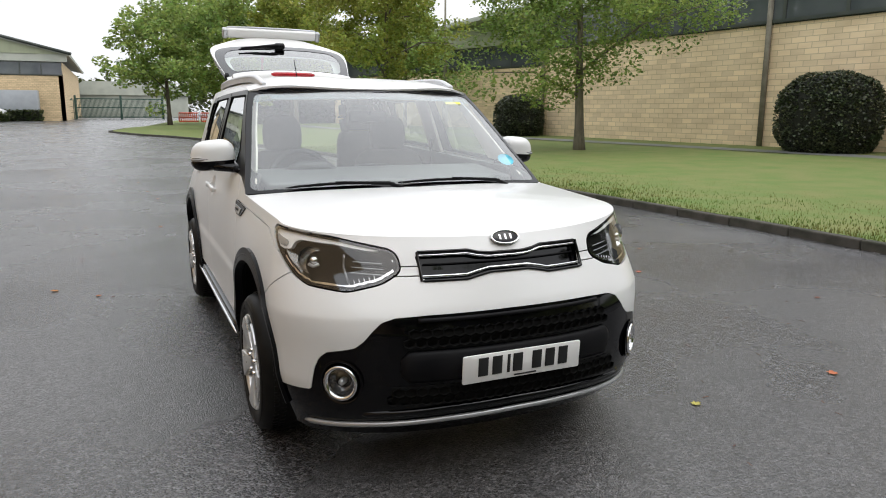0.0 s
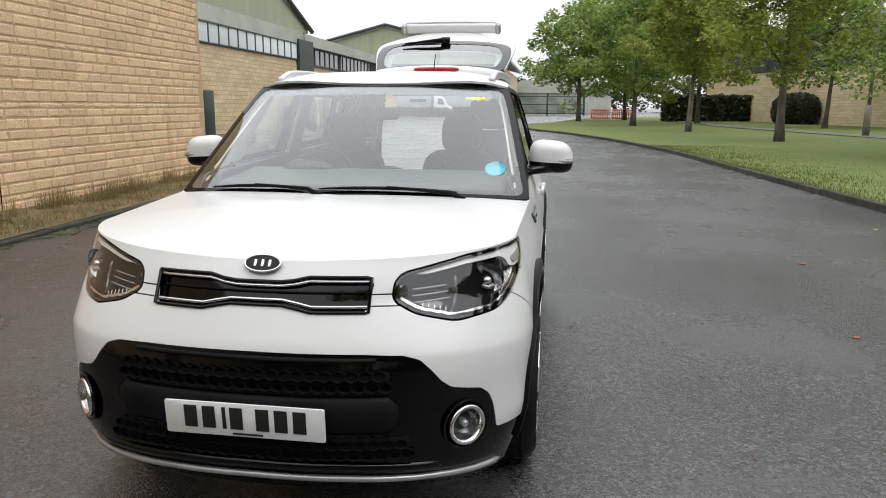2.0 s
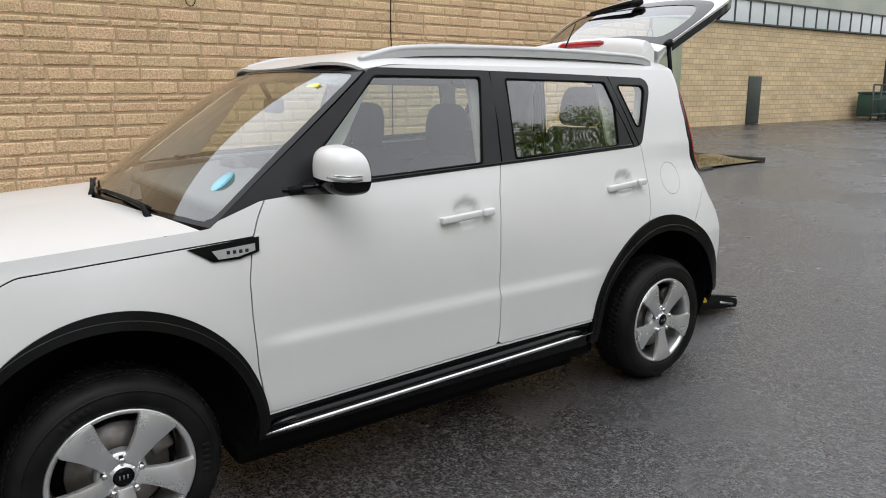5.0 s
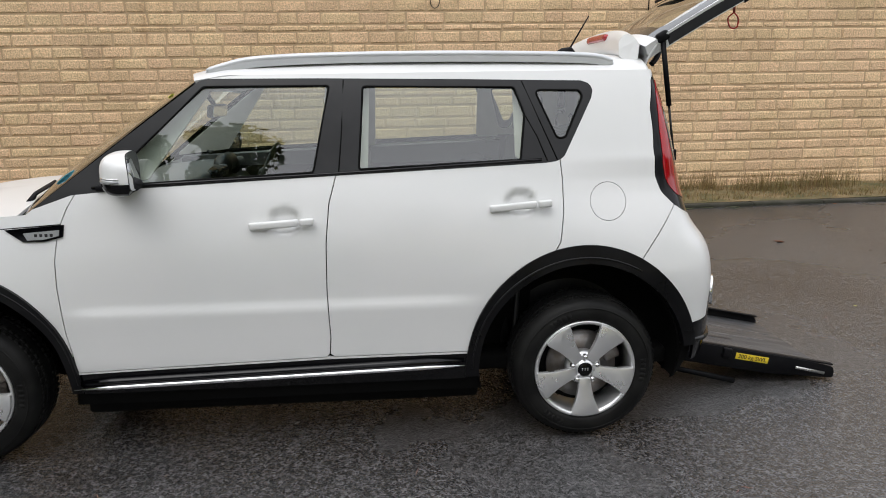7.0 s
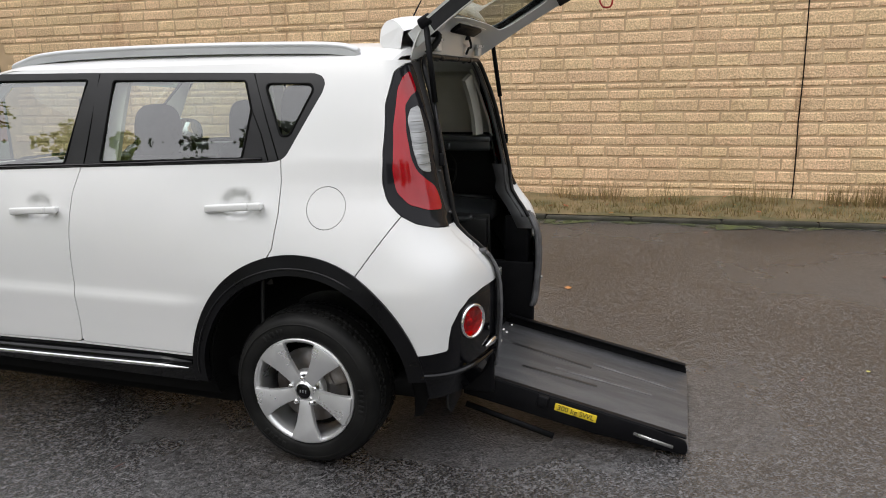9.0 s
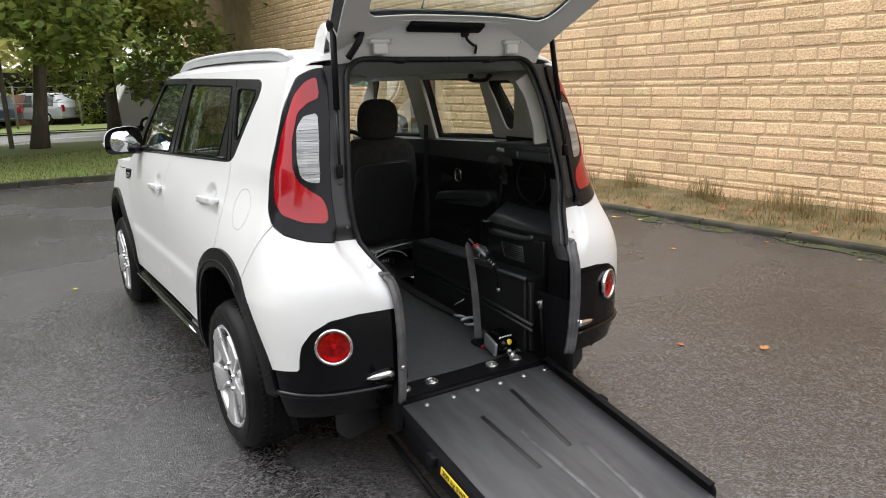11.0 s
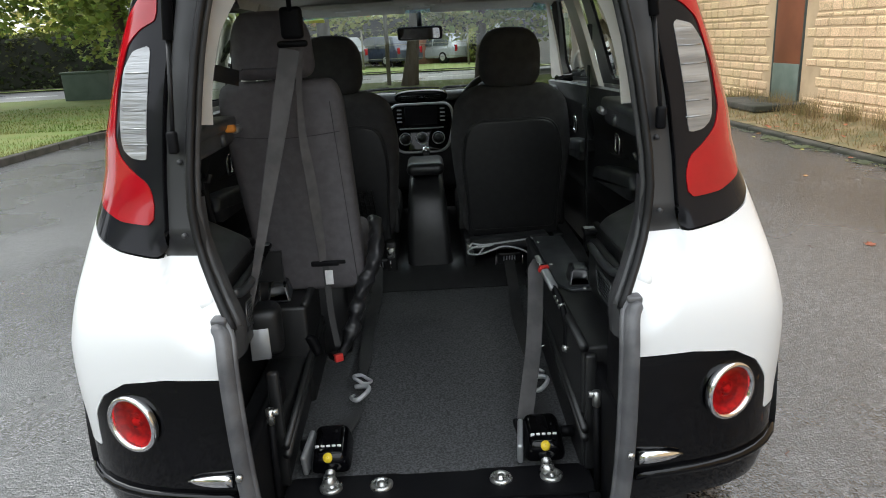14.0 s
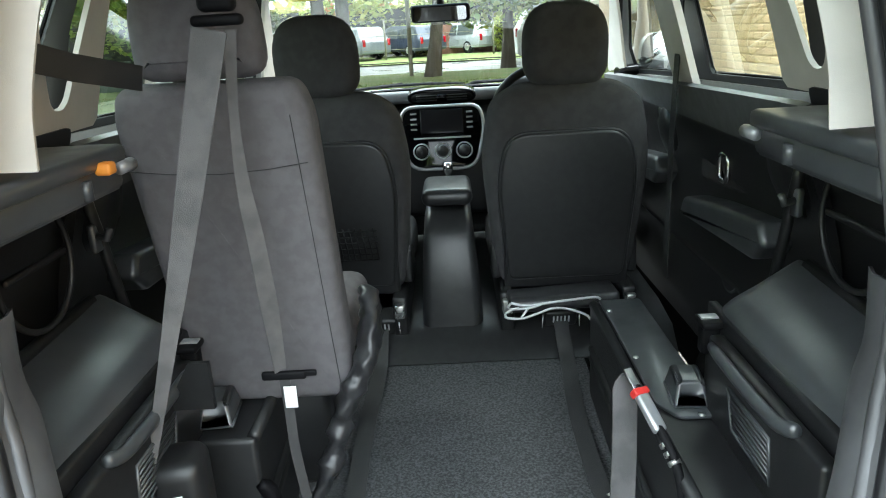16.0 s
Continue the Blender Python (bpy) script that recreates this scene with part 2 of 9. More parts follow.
def aggregate(m, size=118.0):
    """Small stones of many greys set in the surface, each a little proud of it."""
    n, l = m.node_tree.nodes, m.node_tree.links
    p = n["Principled BSDF"]
    pos = n.new("ShaderNodeNewGeometry").outputs["Position"]
    flat = n.new("ShaderNodeVectorMath")
    flat.operation, flat.inputs[1].default_value = "MULTIPLY", (1, 1, .001)
    l.new(pos, flat.inputs[0])
    cell = n.new("ShaderNodeTexVoronoi")
    cell.inputs["Scale"].default_value, cell.inputs["Randomness"].default_value = size, 1
    l.new(flat.outputs[0], cell.inputs["Vector"])
    one = n.new("ShaderNodeSeparateColor")
    l.new(cell.outputs["Color"], one.inputs[0])
    tone = n.new("ShaderNodeValToRGB")
    for at, v in ((.0, .15), (.40, .5), (.66, 1.1), (.84, 2.5), (1.0, 4.0)):
        e = tone.color_ramp.elements[0] if at == 0 else tone.color_ramp.elements[1] if at == 1 else tone.color_ramp.elements.new(at)
        e.position, e.color = at, (v / 4, v / 4, v / 4, 1)
    l.new(one.outputs[0], tone.inputs["Fac"])
    mul = n.new("ShaderNodeVectorMath")
    mul.operation = "MULTIPLY"
    four = n.new("ShaderNodeVectorMath")
    four.operation, four.inputs["Scale"].default_value = "SCALE", 4.0
    l.new(tone.outputs[0], four.inputs[0])
    l.new(p.inputs["Base Color"].links[0].from_socket, mul.inputs[0])
    l.new(four.outputs[0], mul.inputs[1])
    l.new(mul.outputs[0], p.inputs["Base Color"])
    # clusters of larger stones and open, worn pores
    lump = n.new("ShaderNodeTexVoronoi")
    lump.inputs["Scale"].default_value = size * .42
    l.new(flat.outputs[0], lump.inputs["Vector"])
    lone = n.new("ShaderNodeSeparateColor")
    l.new(lump.outputs["Color"], lone.inputs[0])
    lmap = n.new("ShaderNodeMapRange")
    lmap.inputs["To Min"].default_value, lmap.inputs["To Max"].default_value = .64, 1.40
    l.new(lone.outputs[1], lmap.inputs["Value"])
    l.new(lmap.outputs[0], four.inputs["Scale"])
    scale4 = n.new("ShaderNodeMath")
    scale4.operation, scale4.inputs[1].default_value = "MULTIPLY", 4.0
    l.new(lmap.outputs[0], scale4.inputs[0])
    l.new(scale4.outputs[0], four.inputs["Scale"])
    near = n.new("ShaderNodeMath")
    near.operation = "SUBTRACT"
    l.new(one.outputs[1], near.inputs[0])
    l.new(cell.outputs["Distance"], near.inputs[1])
    b = n.new("ShaderNodeBump")
    b.inputs["Strength"].default_value, b.inputs["Distance"].default_value = 1.0, .0030
    l.new(near.outputs[0], b.inputs["Height"])
    l.new(b.outputs[0], p.inputs["Normal"])


aggregate(M["asphalt"])
M["road"] = material("wet_road", (.10, .10, .105), .35, other=(.14, .14, .145), scale=.6, bump=.4, bscale=80, rvar=.12)
M["kerb"] = material("mossy_concrete_kerb", (.058, .052, .042), .9, other=(.026, .026, .016), scale=3.5, bump=.7, bscale=60, rand=.12)
M["grass"] = material("lawn", (.092, .148, .024), .9, other=(.15, .160, .046), scale=1.3, mix=(.3, .7), bump=1.0, bscale=38, detail=10)
M["blade"] = material("grass_blades", (.102, .158, .028), .75, other=(.165, .165, .05), scale=1.1, island=.35)
M["verge"] = material("rough_verge_soil", (.20, .145, .072), .95, other=(.085, .078, .030), scale=3.4, mix=(.35, .65), bump=1.0, bscale=30, detail=10)
M["straw"] = material("dry_grass", (.30, .22, .11), .85, other=(.22, .175, .075), scale=1.7, island=.35)
M["moss"] = material("moss_on_asphalt", (.075, .090, .020), .95, other=(.040, .045, .022), scale=6, bump=.8, bscale=70)
M["stone"] = material("buff_stone_block", (.76, .54, .33), .9, other=(.66, .465, .275), scale=1.1, mix=(.32, .70), bump=1.0, bscale=52, rand=.09, detail=11, space="place", bdist=.014, speck=.28)
M["stone_far"] = material("buff_stone_blocks", (.76, .54, .33), .9, other=(.66, .465, .275), scale=1.1, mix=(.32, .70), bump=1.0, bscale=52, island=.10, detail=11, space="place", bdist=.014, speck=.28)
M["mortar"] = material("buff_mortar", (.56, .405, .25), .95, other=(.46, .33, .20), scale=2.2, bump=.8, bscale=60)
M["brick"] = material("buff_brick_wall", (.66, .51, .31), .9, other=(.56, .43, .26), scale=.6, bump=.6, bscale=7, warp=(1, 1, 5))


def courses(m, width=.44, height=.21, depth=.62):
    """Lays block courses over a far wall: darker joints, each block a little off in tone."""
    n, l = m.node_tree.nodes, m.node_tree.links
    p = n["Principled BSDF"]
    pos, cut, plane = n.new("ShaderNodeNewGeometry"), n.new("ShaderNodeSeparateXYZ"), n.new("ShaderNodeCombineXYZ")
    along = n.new("ShaderNodeMath")
    along.operation = "ADD"
    l.new(pos.outputs["Position"], cut.inputs[0])
    l.new(cut.outputs[0], along.inputs[0])
    l.new(cut.outputs[1], along.inputs[1])
    l.new(along.outputs[0], plane.inputs[0])
    l.new(cut.outputs[2], plane.inputs[1])
    b = n.new("ShaderNodeTexBrick")
    b.inputs["Color1"].default_value, b.inputs["Color2"].default_value, b.inputs["Mortar"].default_value = (1.06, 1.06, 1.06, 1), (.88, .88, .88, 1), (depth, depth, depth, 1)
    b.inputs["Scale"].default_value, b.inputs["Mortar Size"].default_value, b.inputs["Mortar Smooth"].default_value = 1, .016, .3
    b.inputs["Brick Width"].default_value, b.inputs["Row Height"].default_value = width, height
    l.new(plane.outputs[0], b.inputs["Vector"])
    mul = n.new("ShaderNodeVectorMath")
    mul.operation = "MULTIPLY"
    l.new(p.inputs["Base Color"].links[0].from_socket, mul.inputs[0])
    l.new(b.outputs["Color"], mul.inputs[1])
    l.new(mul.outputs[0], p.inputs["Base Color"])


courses(M["brick"])


def streaks(m, at=.62, depth=.34):
    """Dark run-off stains drawn down a wall, in uneven bands of their own."""
    n, l = m.node_tree.nodes, m.node_tree.links
    p = n["Principled BSDF"]
    mp, no, mr = n.new("ShaderNodeMapping"), n.new("ShaderNodeTexNoise"), n.new("ShaderNodeMapRange")
    mp.inputs["Scale"].default_value = (1.5, 1.5, .32)
    l.new(n.new("ShaderNodeNewGeometry").outputs["Position"], mp.inputs["Vector"])
    l.new(mp.outputs[0], no.inputs["Vector"])
    no.inputs["Scale"].default_value, no.inputs["Detail"].default_value, no.inputs["Roughness"].default_value = 1.0, 7, .68
    mr.inputs["From Min"].default_value, mr.inputs["From Max"].default_value = at, at + .14
    l.new(no.outputs["Fac"], mr.inputs["Value"])
    mx = n.new("ShaderNodeMix")
    mx.data_type, mx.blend_type = "RGBA", "MULTIPLY"
    mx.inputs["B"].default_value = (1 - depth * .75, 1 - depth, 1 - depth * 1.15, 1)
    l.new(mr.outputs[0], mx.inputs[0])
    l.new(p.inputs["Base Color"].links[0].from_socket, mx.inputs["A"])
    l.new(mx.outputs["Result"], p.inputs["Base Color"])


for key in ("stone", "stone_far", "mortar"):
    streaks(M[key])
M["clad"] = material("pale_green_cladding", (.33, .36, .24), .6, other=(.29, .32, .22), scale=.3, bump=.3, bscale=3, warp=(4, 4, .3))
M["fascia"] = material("pale_grey_fascia", (.42, .44, .38), .6, other=(.36, .38, .33), scale=.6)
M["dark_trim"] = material("dark_green_trim", (.035, .045, .04), .5, other=(.05, .058, .05), scale=1)
M["far_glass"] = material("dark_window_glass", (.05, .06, .07), .06, other=(.09, .10, .11), scale=.35, coat=.4, spec=.7)
M["pale_glass"] = material("pale_window_glass", (.72, .75, .76), .15, other=(.60, .64, .66), scale=.5, coat=.3)
M["door_brown"] = material("brown_painted_door", (.21, .072, .035), .5, other=(.17, .058, .029), scale=2, bump=.15, bscale=60)
M["kick"] = material("grey_green_kick_plate", (.16, .19, .16), .6, other=(.12, .15, .12), scale=3, bump=.2, bscale=40)
M["bark"] = material("tree_bark", (.075, .06, .045), .95, other=(.12, .105, .085), scale=5, bump=1.0, bscale=24, warp=(1, 1, .25))
M["pale_bark"] = material("pale_bark", (.19, .17, .13), .95, other=(.10, .085, .065), scale=5, bump=1.0, bscale=20, warp=(1, 1, .3))
M["leaf"] = material("green_leaves", (.18, .265, .066), .55, other=(.29, .36, .092), scale=.35, mix=(.35, .7), island=.42)
M["leaf_yellow"] = material("turning_leaves", (.23, .285, .052), .55, other=(.35, .32, .063), scale=.3, mix=(.4, .75), island=.4)
M["leaf_dark"] = material("dark_maple_leaves", (.20, .275, .068), .55, other=(.31, .35, .085), scale=.4, mix=(.35, .75), island=.45)
M["leaf_orange"] = material("orange_leaves", (.42, .17, .03), .6, other=(.30, .19, .03), scale=.6, island=.4)
M["bush"] = material("clipped_bush_leaves", (.028, .042, .014), .45, other=(.05, .06, .022), scale=2.5, island=.5)
M["hedge"] = material("hedge_leaves", (.035, .055, .016), .55, other=(.075, .085, .022), scale=.8, island=.5)
M["far_leaf"] = material("yellowing_far_leaves", (.30, .33, .10), .6, other=(.42, .38, .11), scale=.12, mix=(.35, .7), island=.35)
# near-black colour stands in for the shade deep inside foliage
M["dark_core"] = material("foliage_core_shade", (.012, .014, .008), .95, scale=3)
M["fallen"] = material("fallen_leaf", (.34, .13, .045), .75, other=(.25, .08, .03), scale=20, rand=.4)
M["twig"] = material("brown_twig", (.16, .075, .04), .8, other=(.07, .04, .025), scale=3, rand=.6)
M["fallen_yellow"] = material("fallen_yellow_leaf", (.50, .46, .10), .75, other=(.4, .36, .08), scale=20, rand=.2)
M["red_plastic"] = material("orange_red_plastic_barrier", (.62, .085, .04), .5, other=(.52, .07, .035), scale=2)
M["green_metal"] = material("dark_green_metal", (.018, .055, .042), .5, other=(.025, .07, .052), scale=2, rvar=.1)
M["lamp_post"] = material("weathered_steel_post", (.20, .185, .14), .7, other=(.15, .135, .10), scale=4)
M["sign_navy"] = material("navy_sign", (.018, .028, .075), .4, scale=1)
M["grey_box"] = material("grey_truck_box", (.32, .34, .36), .5, other=(.28, .30, .32), scale=1)
M["van_white"] = material("white_van_paint", (.72, .73, .74), .3, other=(.66, .67, .68), scale=1.5, coat=.5)
M["car_grey"] = material("grey_car_paint", (.17, .18, .2), .3, other=(.14, .15, .165), scale=1.5, coat=.6)
M["car_blue"] = material("dark_blue_car_paint", (.03, .04, .07), .3, other=(.025, .032, .055), scale=1.5, coat=.6)
M["car_silver"] = material("silver_car_paint", (.42, .44, .46), .3, .3, other=(.37, .39, .41), scale=1.5, coat=.6)
M["red_brick"] = material("dull_red_brick", (.22, .11, .075), .9, other=(.17, .085, .06), scale=2, bump=.4, bscale=20)
M["cabinet"] = material("green_utility_cabinet", (.055, .085, .065), .55, other=(.07, .10, .08), scale=3, bump=.1, bscale=60)
M["path"] = material("grey_tarmac_path", (.16, .16, .16), .7, other=(.12, .125, .11), scale=1.2, bump=.5, bscale=50)


def through_light(m, share=.5):
    """Lets thin leaves glow a little where light falls through them."""
    n, l = m.node_tree.nodes, m.node_tree.links
    p, out = n["Principled BSDF"], n["Material Output"]
    tr, mx = n.new("ShaderNodeBsdfTranslucent"), n.new("ShaderNodeMixShader")
    mx.inputs[0].default_value = share
    l.new(p.inputs["Base Color"].links[0].from_socket, tr.inputs["Color"])
    l.new(p.outputs[0], mx.inputs[1])
    l.new(tr.outputs[0], mx.inputs[2])
    l.new(mx.outputs[0], out.inputs[0])


for key in ("far_leaf", "leaf", "leaf_yellow", "leaf_dark", "leaf_orange", "blade", "straw", "hedge"):
    through_light(M[key])


def patchy(m, scale=3.0, at=.52):
    """Leaves the surface bare between uneven patches."""
    n, l = m.node_tree.nodes, m.node_tree.links
    p, out = n["Principled BSDF"], n["Material Output"]
    tr, mx, no, th = n.new("ShaderNodeBsdfTransparent"), n.new("ShaderNodeMixShader"), n.new("ShaderNodeTexNoise"), n.new("ShaderNodeMapRange")
    no.inputs["Scale"].default_value, no.inputs["Detail"].default_value, no.inputs["Roughness"].default_value = scale, 9, .75
    l.new(n.new("ShaderNodeNewGeometry").outputs["Position"], no.inputs["Vector"])
    th.inputs["From Min"].default_value, th.inputs["From Max"].default_value = at - .02, at + .03
    l.new(no.outputs["Fac"], th.inputs["Value"])
    l.new(th.outputs[0], mx.inputs[0])
    l.new(tr.outputs[0], mx.inputs[1])
    l.new(p.outputs[0], mx.inputs[2])
    l.new(mx.outputs[0], out.inputs[0])


patchy(M["moss"], 3.0, .485)
M["pale_brick"] = material("pale_buff_stone_wall", (.82, .66, .44), .9, other=(.72, .57, .37), scale=.6, bump=.6, bscale=7, warp=(1, 1, 5))
courses(M["pale_brick"], .46, .2, .72)
# ---- mesh tools ----
def link_mesh(name, verts, faces, material, smooth=True):
    me = bpy.data.meshes.new(name)
    me.from_pydata([tuple(map(float, v)) for v in verts], [], [tuple(map(int, f)) for f in faces])
    if smooth and len(faces) > 6:
        me.polygons.foreach_set("use_smooth", [True] * len(me.polygons))
    me.materials.append(material)
    me.update()
    return me


def thing(name, label, category, group="", kind="", at=None):
    ob = new(name)
    ob.empty_display_size = .1
    if at is not None:
        ob.matrix_world = at
    return tagged(ob, label, category, group, kind)


def adopt(ob, parent):
    if parent is not None:
        ob.parent = parent
    return ob


def part(name, shape, material, parent, label="", sharp=None, solid=0.0, weld=False):
    """One mesh under a thing or a part. shape: a bmesh, or (vertices, faces)."""
    if isinstance(shape, tuple):
        me = link_mesh(name, shape[0], shape[1], material)
        if weld:
            bm = bmesh.new()
            bm.from_mesh(me)
            bmesh.ops.remove_doubles(bm, verts=bm.verts, dist=.0004)
            bm.to_mesh(me)
            bm.free()
    else:
        me = bpy.data.meshes.new(name)
        shape.to_mesh(me)
        shape.free()
        me.polygons.foreach_set("use_smooth", [True] * len(me.polygons))
        me.materials.append(material)
    if sharp is not None:
        me.set_sharp_from_angle(angle=radians(sharp))
    ob = adopt(new(name, me), parent)
    if label:
        ob["label"] = label
    if solid:
        used = {}
        for p in me.polygons:
            for k in p.edge_keys:
                used[k] = used.get(k, 0) + 1
        for e in me.edges:
            e.use_edge_sharp = used.get(tuple(sorted(e.vertices)), 0) == 1
        mod = ob.modifiers.new("thick", "SOLIDIFY")
        mod.thickness, mod.offset = solid, -1
    return ob


def join(*shapes):
    """Several (vertices, faces) as one."""
    verts, faces, n = [], [], 0
    for v, f in shapes:
        v = np.asarray(v, float).reshape(-1, 3)
        verts.append(v)
        faces += [tuple(i + n for i in face) for face in f]
        n += len(v)
    return np.vstack(verts), faces


def moved(shape, m):
    v = np.asarray(shape[0], float)
    a = np.array(m)
    return v @ a[:3, :3].T + a[:3, 3], shape[1]


def mirrored(shape):
    return np.asarray(shape[0], float) * (-1, 1, 1), [tuple(reversed(f)) for f in shape[1]]


def box(size, at=(0, 0, 0), bevel=.01, seg=2):
    """A box with rounded edges, its middle at a place."""
    bm = bmesh.new()
    bmesh.ops.create_cube(bm, size=1)
    bmesh.ops.scale(bm, vec=size, verts=bm.verts)
    if bevel:
        bmesh.ops.bevel(bm, geom=bm.edges[:], offset=min(bevel, min(size) * .45), segments=seg, affect="EDGES", profile=.5)
    bmesh.ops.translate(bm, vec=at, verts=bm.verts)
    return out_of(bm)


def out_of(bm):
    bm.verts.index_update()
    v = np.array([x.co[:] for x in bm.verts])
    f = [tuple(x.index for x in face.verts) for face in bm.faces]
    bm.free()
    return v, f


def lathe(profile, seg=40, axis="x"):
    """A turned shape: profile of (radius, along), about an axis."""
    p = np.array(profile, float)
    a = np.linspace(0, 2 * math.pi, seg, endpoint=False)
    c, s = np.cos(a)[:, None], np.sin(a)[:, None]
    r, h = p[:, 0][None], p[:, 1][None]
    one = np.ones((seg, 1))
    v = {"x": (h * one, r * c, r * s), "y": (r * s, h * one, r * c), "z": (r * c, r * s, h * one)}[axis]
    v = np.stack(v, -1).reshape(-1, 3)
    n = len(p)
    f = [(i * n + j, i * n + j + 1, (i + 1) % seg * n + j + 1, (i + 1) % seg * n + j) for i in range(seg) for j in range(n - 1)]
    return v, f


def tube(points, radius, seg=10, flat=1.0, caps=True):
    """A bar along points. radius: one or one a point; flat: its width over its height."""
    p = [Vector(q) for q in points]
    r = np.broadcast_to(np.asarray(radius, float), (len(p),))
    verts, faces = [], []
    side = None
    for i, q in enumerate(p):
        t = (p[min(i + 1, len(p) - 1)] - p[max(i - 1, 0)]).normalized()
        if side is None:
            side = t.cross(Vector((0, 0, 1)) if abs(t.z) < .95 else Vector((0, 1, 0))).normalized()
        side = (side - t * side.dot(t)).normalized()
        up = side.cross(t)
        for k in range(seg):
            a = 2 * math.pi * k / seg
            verts.append(q + (side * math.cos(a) * flat + up * math.sin(a)) * r[i])
    for i in range(len(p) - 1):
        for k in range(seg):
            a, b = i * seg + k, i * seg + (k + 1) % seg
            faces.append((a, b, b + seg, a + seg))
    if caps:
        faces.append(tuple(reversed(range(seg))))
        faces.append(tuple(range((len(p) - 1) * seg, len(p) * seg)))
    return np.array([v[:] for v in verts]), faces


def ribbon(points, width, across, thick=.0015):
    """A webbing strap along points; across: the way of its width."""
    p = [Vector(q) for q in points]
    ws = np.broadcast_to(np.asarray(width, float), (len(p),))
    verts, faces = [], []
    for i, q in enumerate(p):
        t = (p[min(i + 1, len(p) - 1)] - p[max(i - 1, 0)]).normalized()
        a = Vector(across[i]) if isinstance(across, list) else Vector(across)
        a = (a - t * a.dot(t)).normalized()
        n = t.cross(a) * thick
        for s, d in ((-.5, -1), (.5, -1), (.5, 1), (-.5, 1)):
            verts.append((q + a * (s * ws[i]) + n * d)[:])
    for i in range(len(p) - 1):
        for k in range(4):
            faces.append((4 * i + k, 4 * i + (k + 1) % 4, 4 * i + 4 + (k + 1) % 4, 4 * i + 4 + k))
    faces += [(3, 2, 1, 0), tuple(4 * (len(p) - 1) + k for k in range(4))]
    return np.array(verts), faces


def curve_points(points, n=24):
    """A smooth line through points."""
    p = np.array(points, float)
    p = np.vstack([2 * p[0] - p[1], p, 2 * p[-1] - p[-2]])
    out = []
    spans = len(p) - 3
    for t in np.linspace(0, spans - 1e-6, n):
        i, f = int(t), t - int(t)
        a, b, c, d = p[i:i + 4]
        out.append(.5 * (2 * b + (c - a) * f + (2 * a - 5 * b + 4 * c - d) * f ** 2 + (3 * b - a - 3 * c + d) * f ** 3))
    return np.array(out)


def grid_faces(n, m, wrap=False):
    return [(i * m + j, (i + 1) % n * m + j, (i + 1) % n * m + j + 1, i * m + j + 1) for i in range(n if wrap else n - 1) for j in range(m - 1)]


def plate(outline, thick, at=(0, 0, 0), bevel=0.0, plane="xz"):
    """A flat piece cut to an outline (points of a plane), with thickness to both sides of the plane."""
    bm = bmesh.new()
    put = {"xz": lambda a, b: (a, 0, b), "xy": lambda a, b: (a, b, 0), "yz": lambda a, b: (0, a, b)}[plane]
    n = Vector({"xz": (0, 1, 0), "xy": (0, 0, 1), "yz": (1, 0, 0)}[plane])
    vs = [bm.verts.new(Vector(put(a, b)) - n * thick / 2) for a, b in outline]
    face = bm.faces.new(vs)
    ext = bmesh.ops.extrude_face_region(bm, geom=[face])
    bmesh.ops.translate(bm, vec=n * thick, verts=[g for g in ext["geom"] if isinstance(g, bmesh.types.BMVert)])
    bmesh.ops.recalc_face_normals(bm, faces=bm.faces[:])
    if bevel:
        bmesh.ops.bevel(bm, geom=bm.edges[:], offset=bevel, segments=2, affect="EDGES", profile=.5)
    bmesh.ops.translate(bm, vec=at, verts=bm.verts)
    return out_of(bm)


def pillow(outline, thick, r, plane="xz", steps=4):
    """A padded slab cut to an outline, with edges rounded to r on both faces."""
    p = np.array(outline, float)
    a, b = p - np.roll(p, 1, 0), np.roll(p, -1, 0) - p
    a /= np.linalg.norm(a, axis=1)[:, None] + 1e-9
    b /= np.linalg.norm(b, axis=1)[:, None] + 1e-9
    t = a + b
    t /= np.linalg.norm(t, axis=1)[:, None] + 1e-9
    n = np.c_[-t[:, 1], t[:, 0]]
    if np.sum(p[:, 0] * np.roll(p[:, 1], -1) - p[:, 1] * np.roll(p[:, 0], -1)) < 0:
        n = -n
    rows = []
    for k in range(2 * steps + 2):
        low = k <= steps
        c = (k if low else 2 * steps + 1 - k) / steps * math.pi / 2
        q, d = p + n * r * (1 - math.sin(c)), -(thick / 2 - r + r * math.cos(c)) * (1 if low else -1)
        rows.append({"xz": np.c_[q[:, 0], np.full(len(q), d), q[:, 1]], "yz": np.c_[np.full(len(q), d), q], "xy": np.c_[q, np.full(len(q), d)]}[plane])
    m = len(p)
    f = [(i * m + j, (i + 1) * m + j, (i + 1) * m + (j + 1) % m, i * m + (j + 1) % m) for i in range(2 * steps + 1) for j in range(m)]
    f += [tuple(range(m)), tuple(reversed(range((2 * steps + 1) * m, (2 * steps + 2) * m)))]
    bm = bmesh.new()
    vs = [bm.verts.new(v) for v in np.vstack(rows)]
    for q in f:
        bm.faces.new([vs[i] for i in q])
    bmesh.ops.recalc_face_normals(bm, faces=bm.faces[:])
    return out_of(bm)


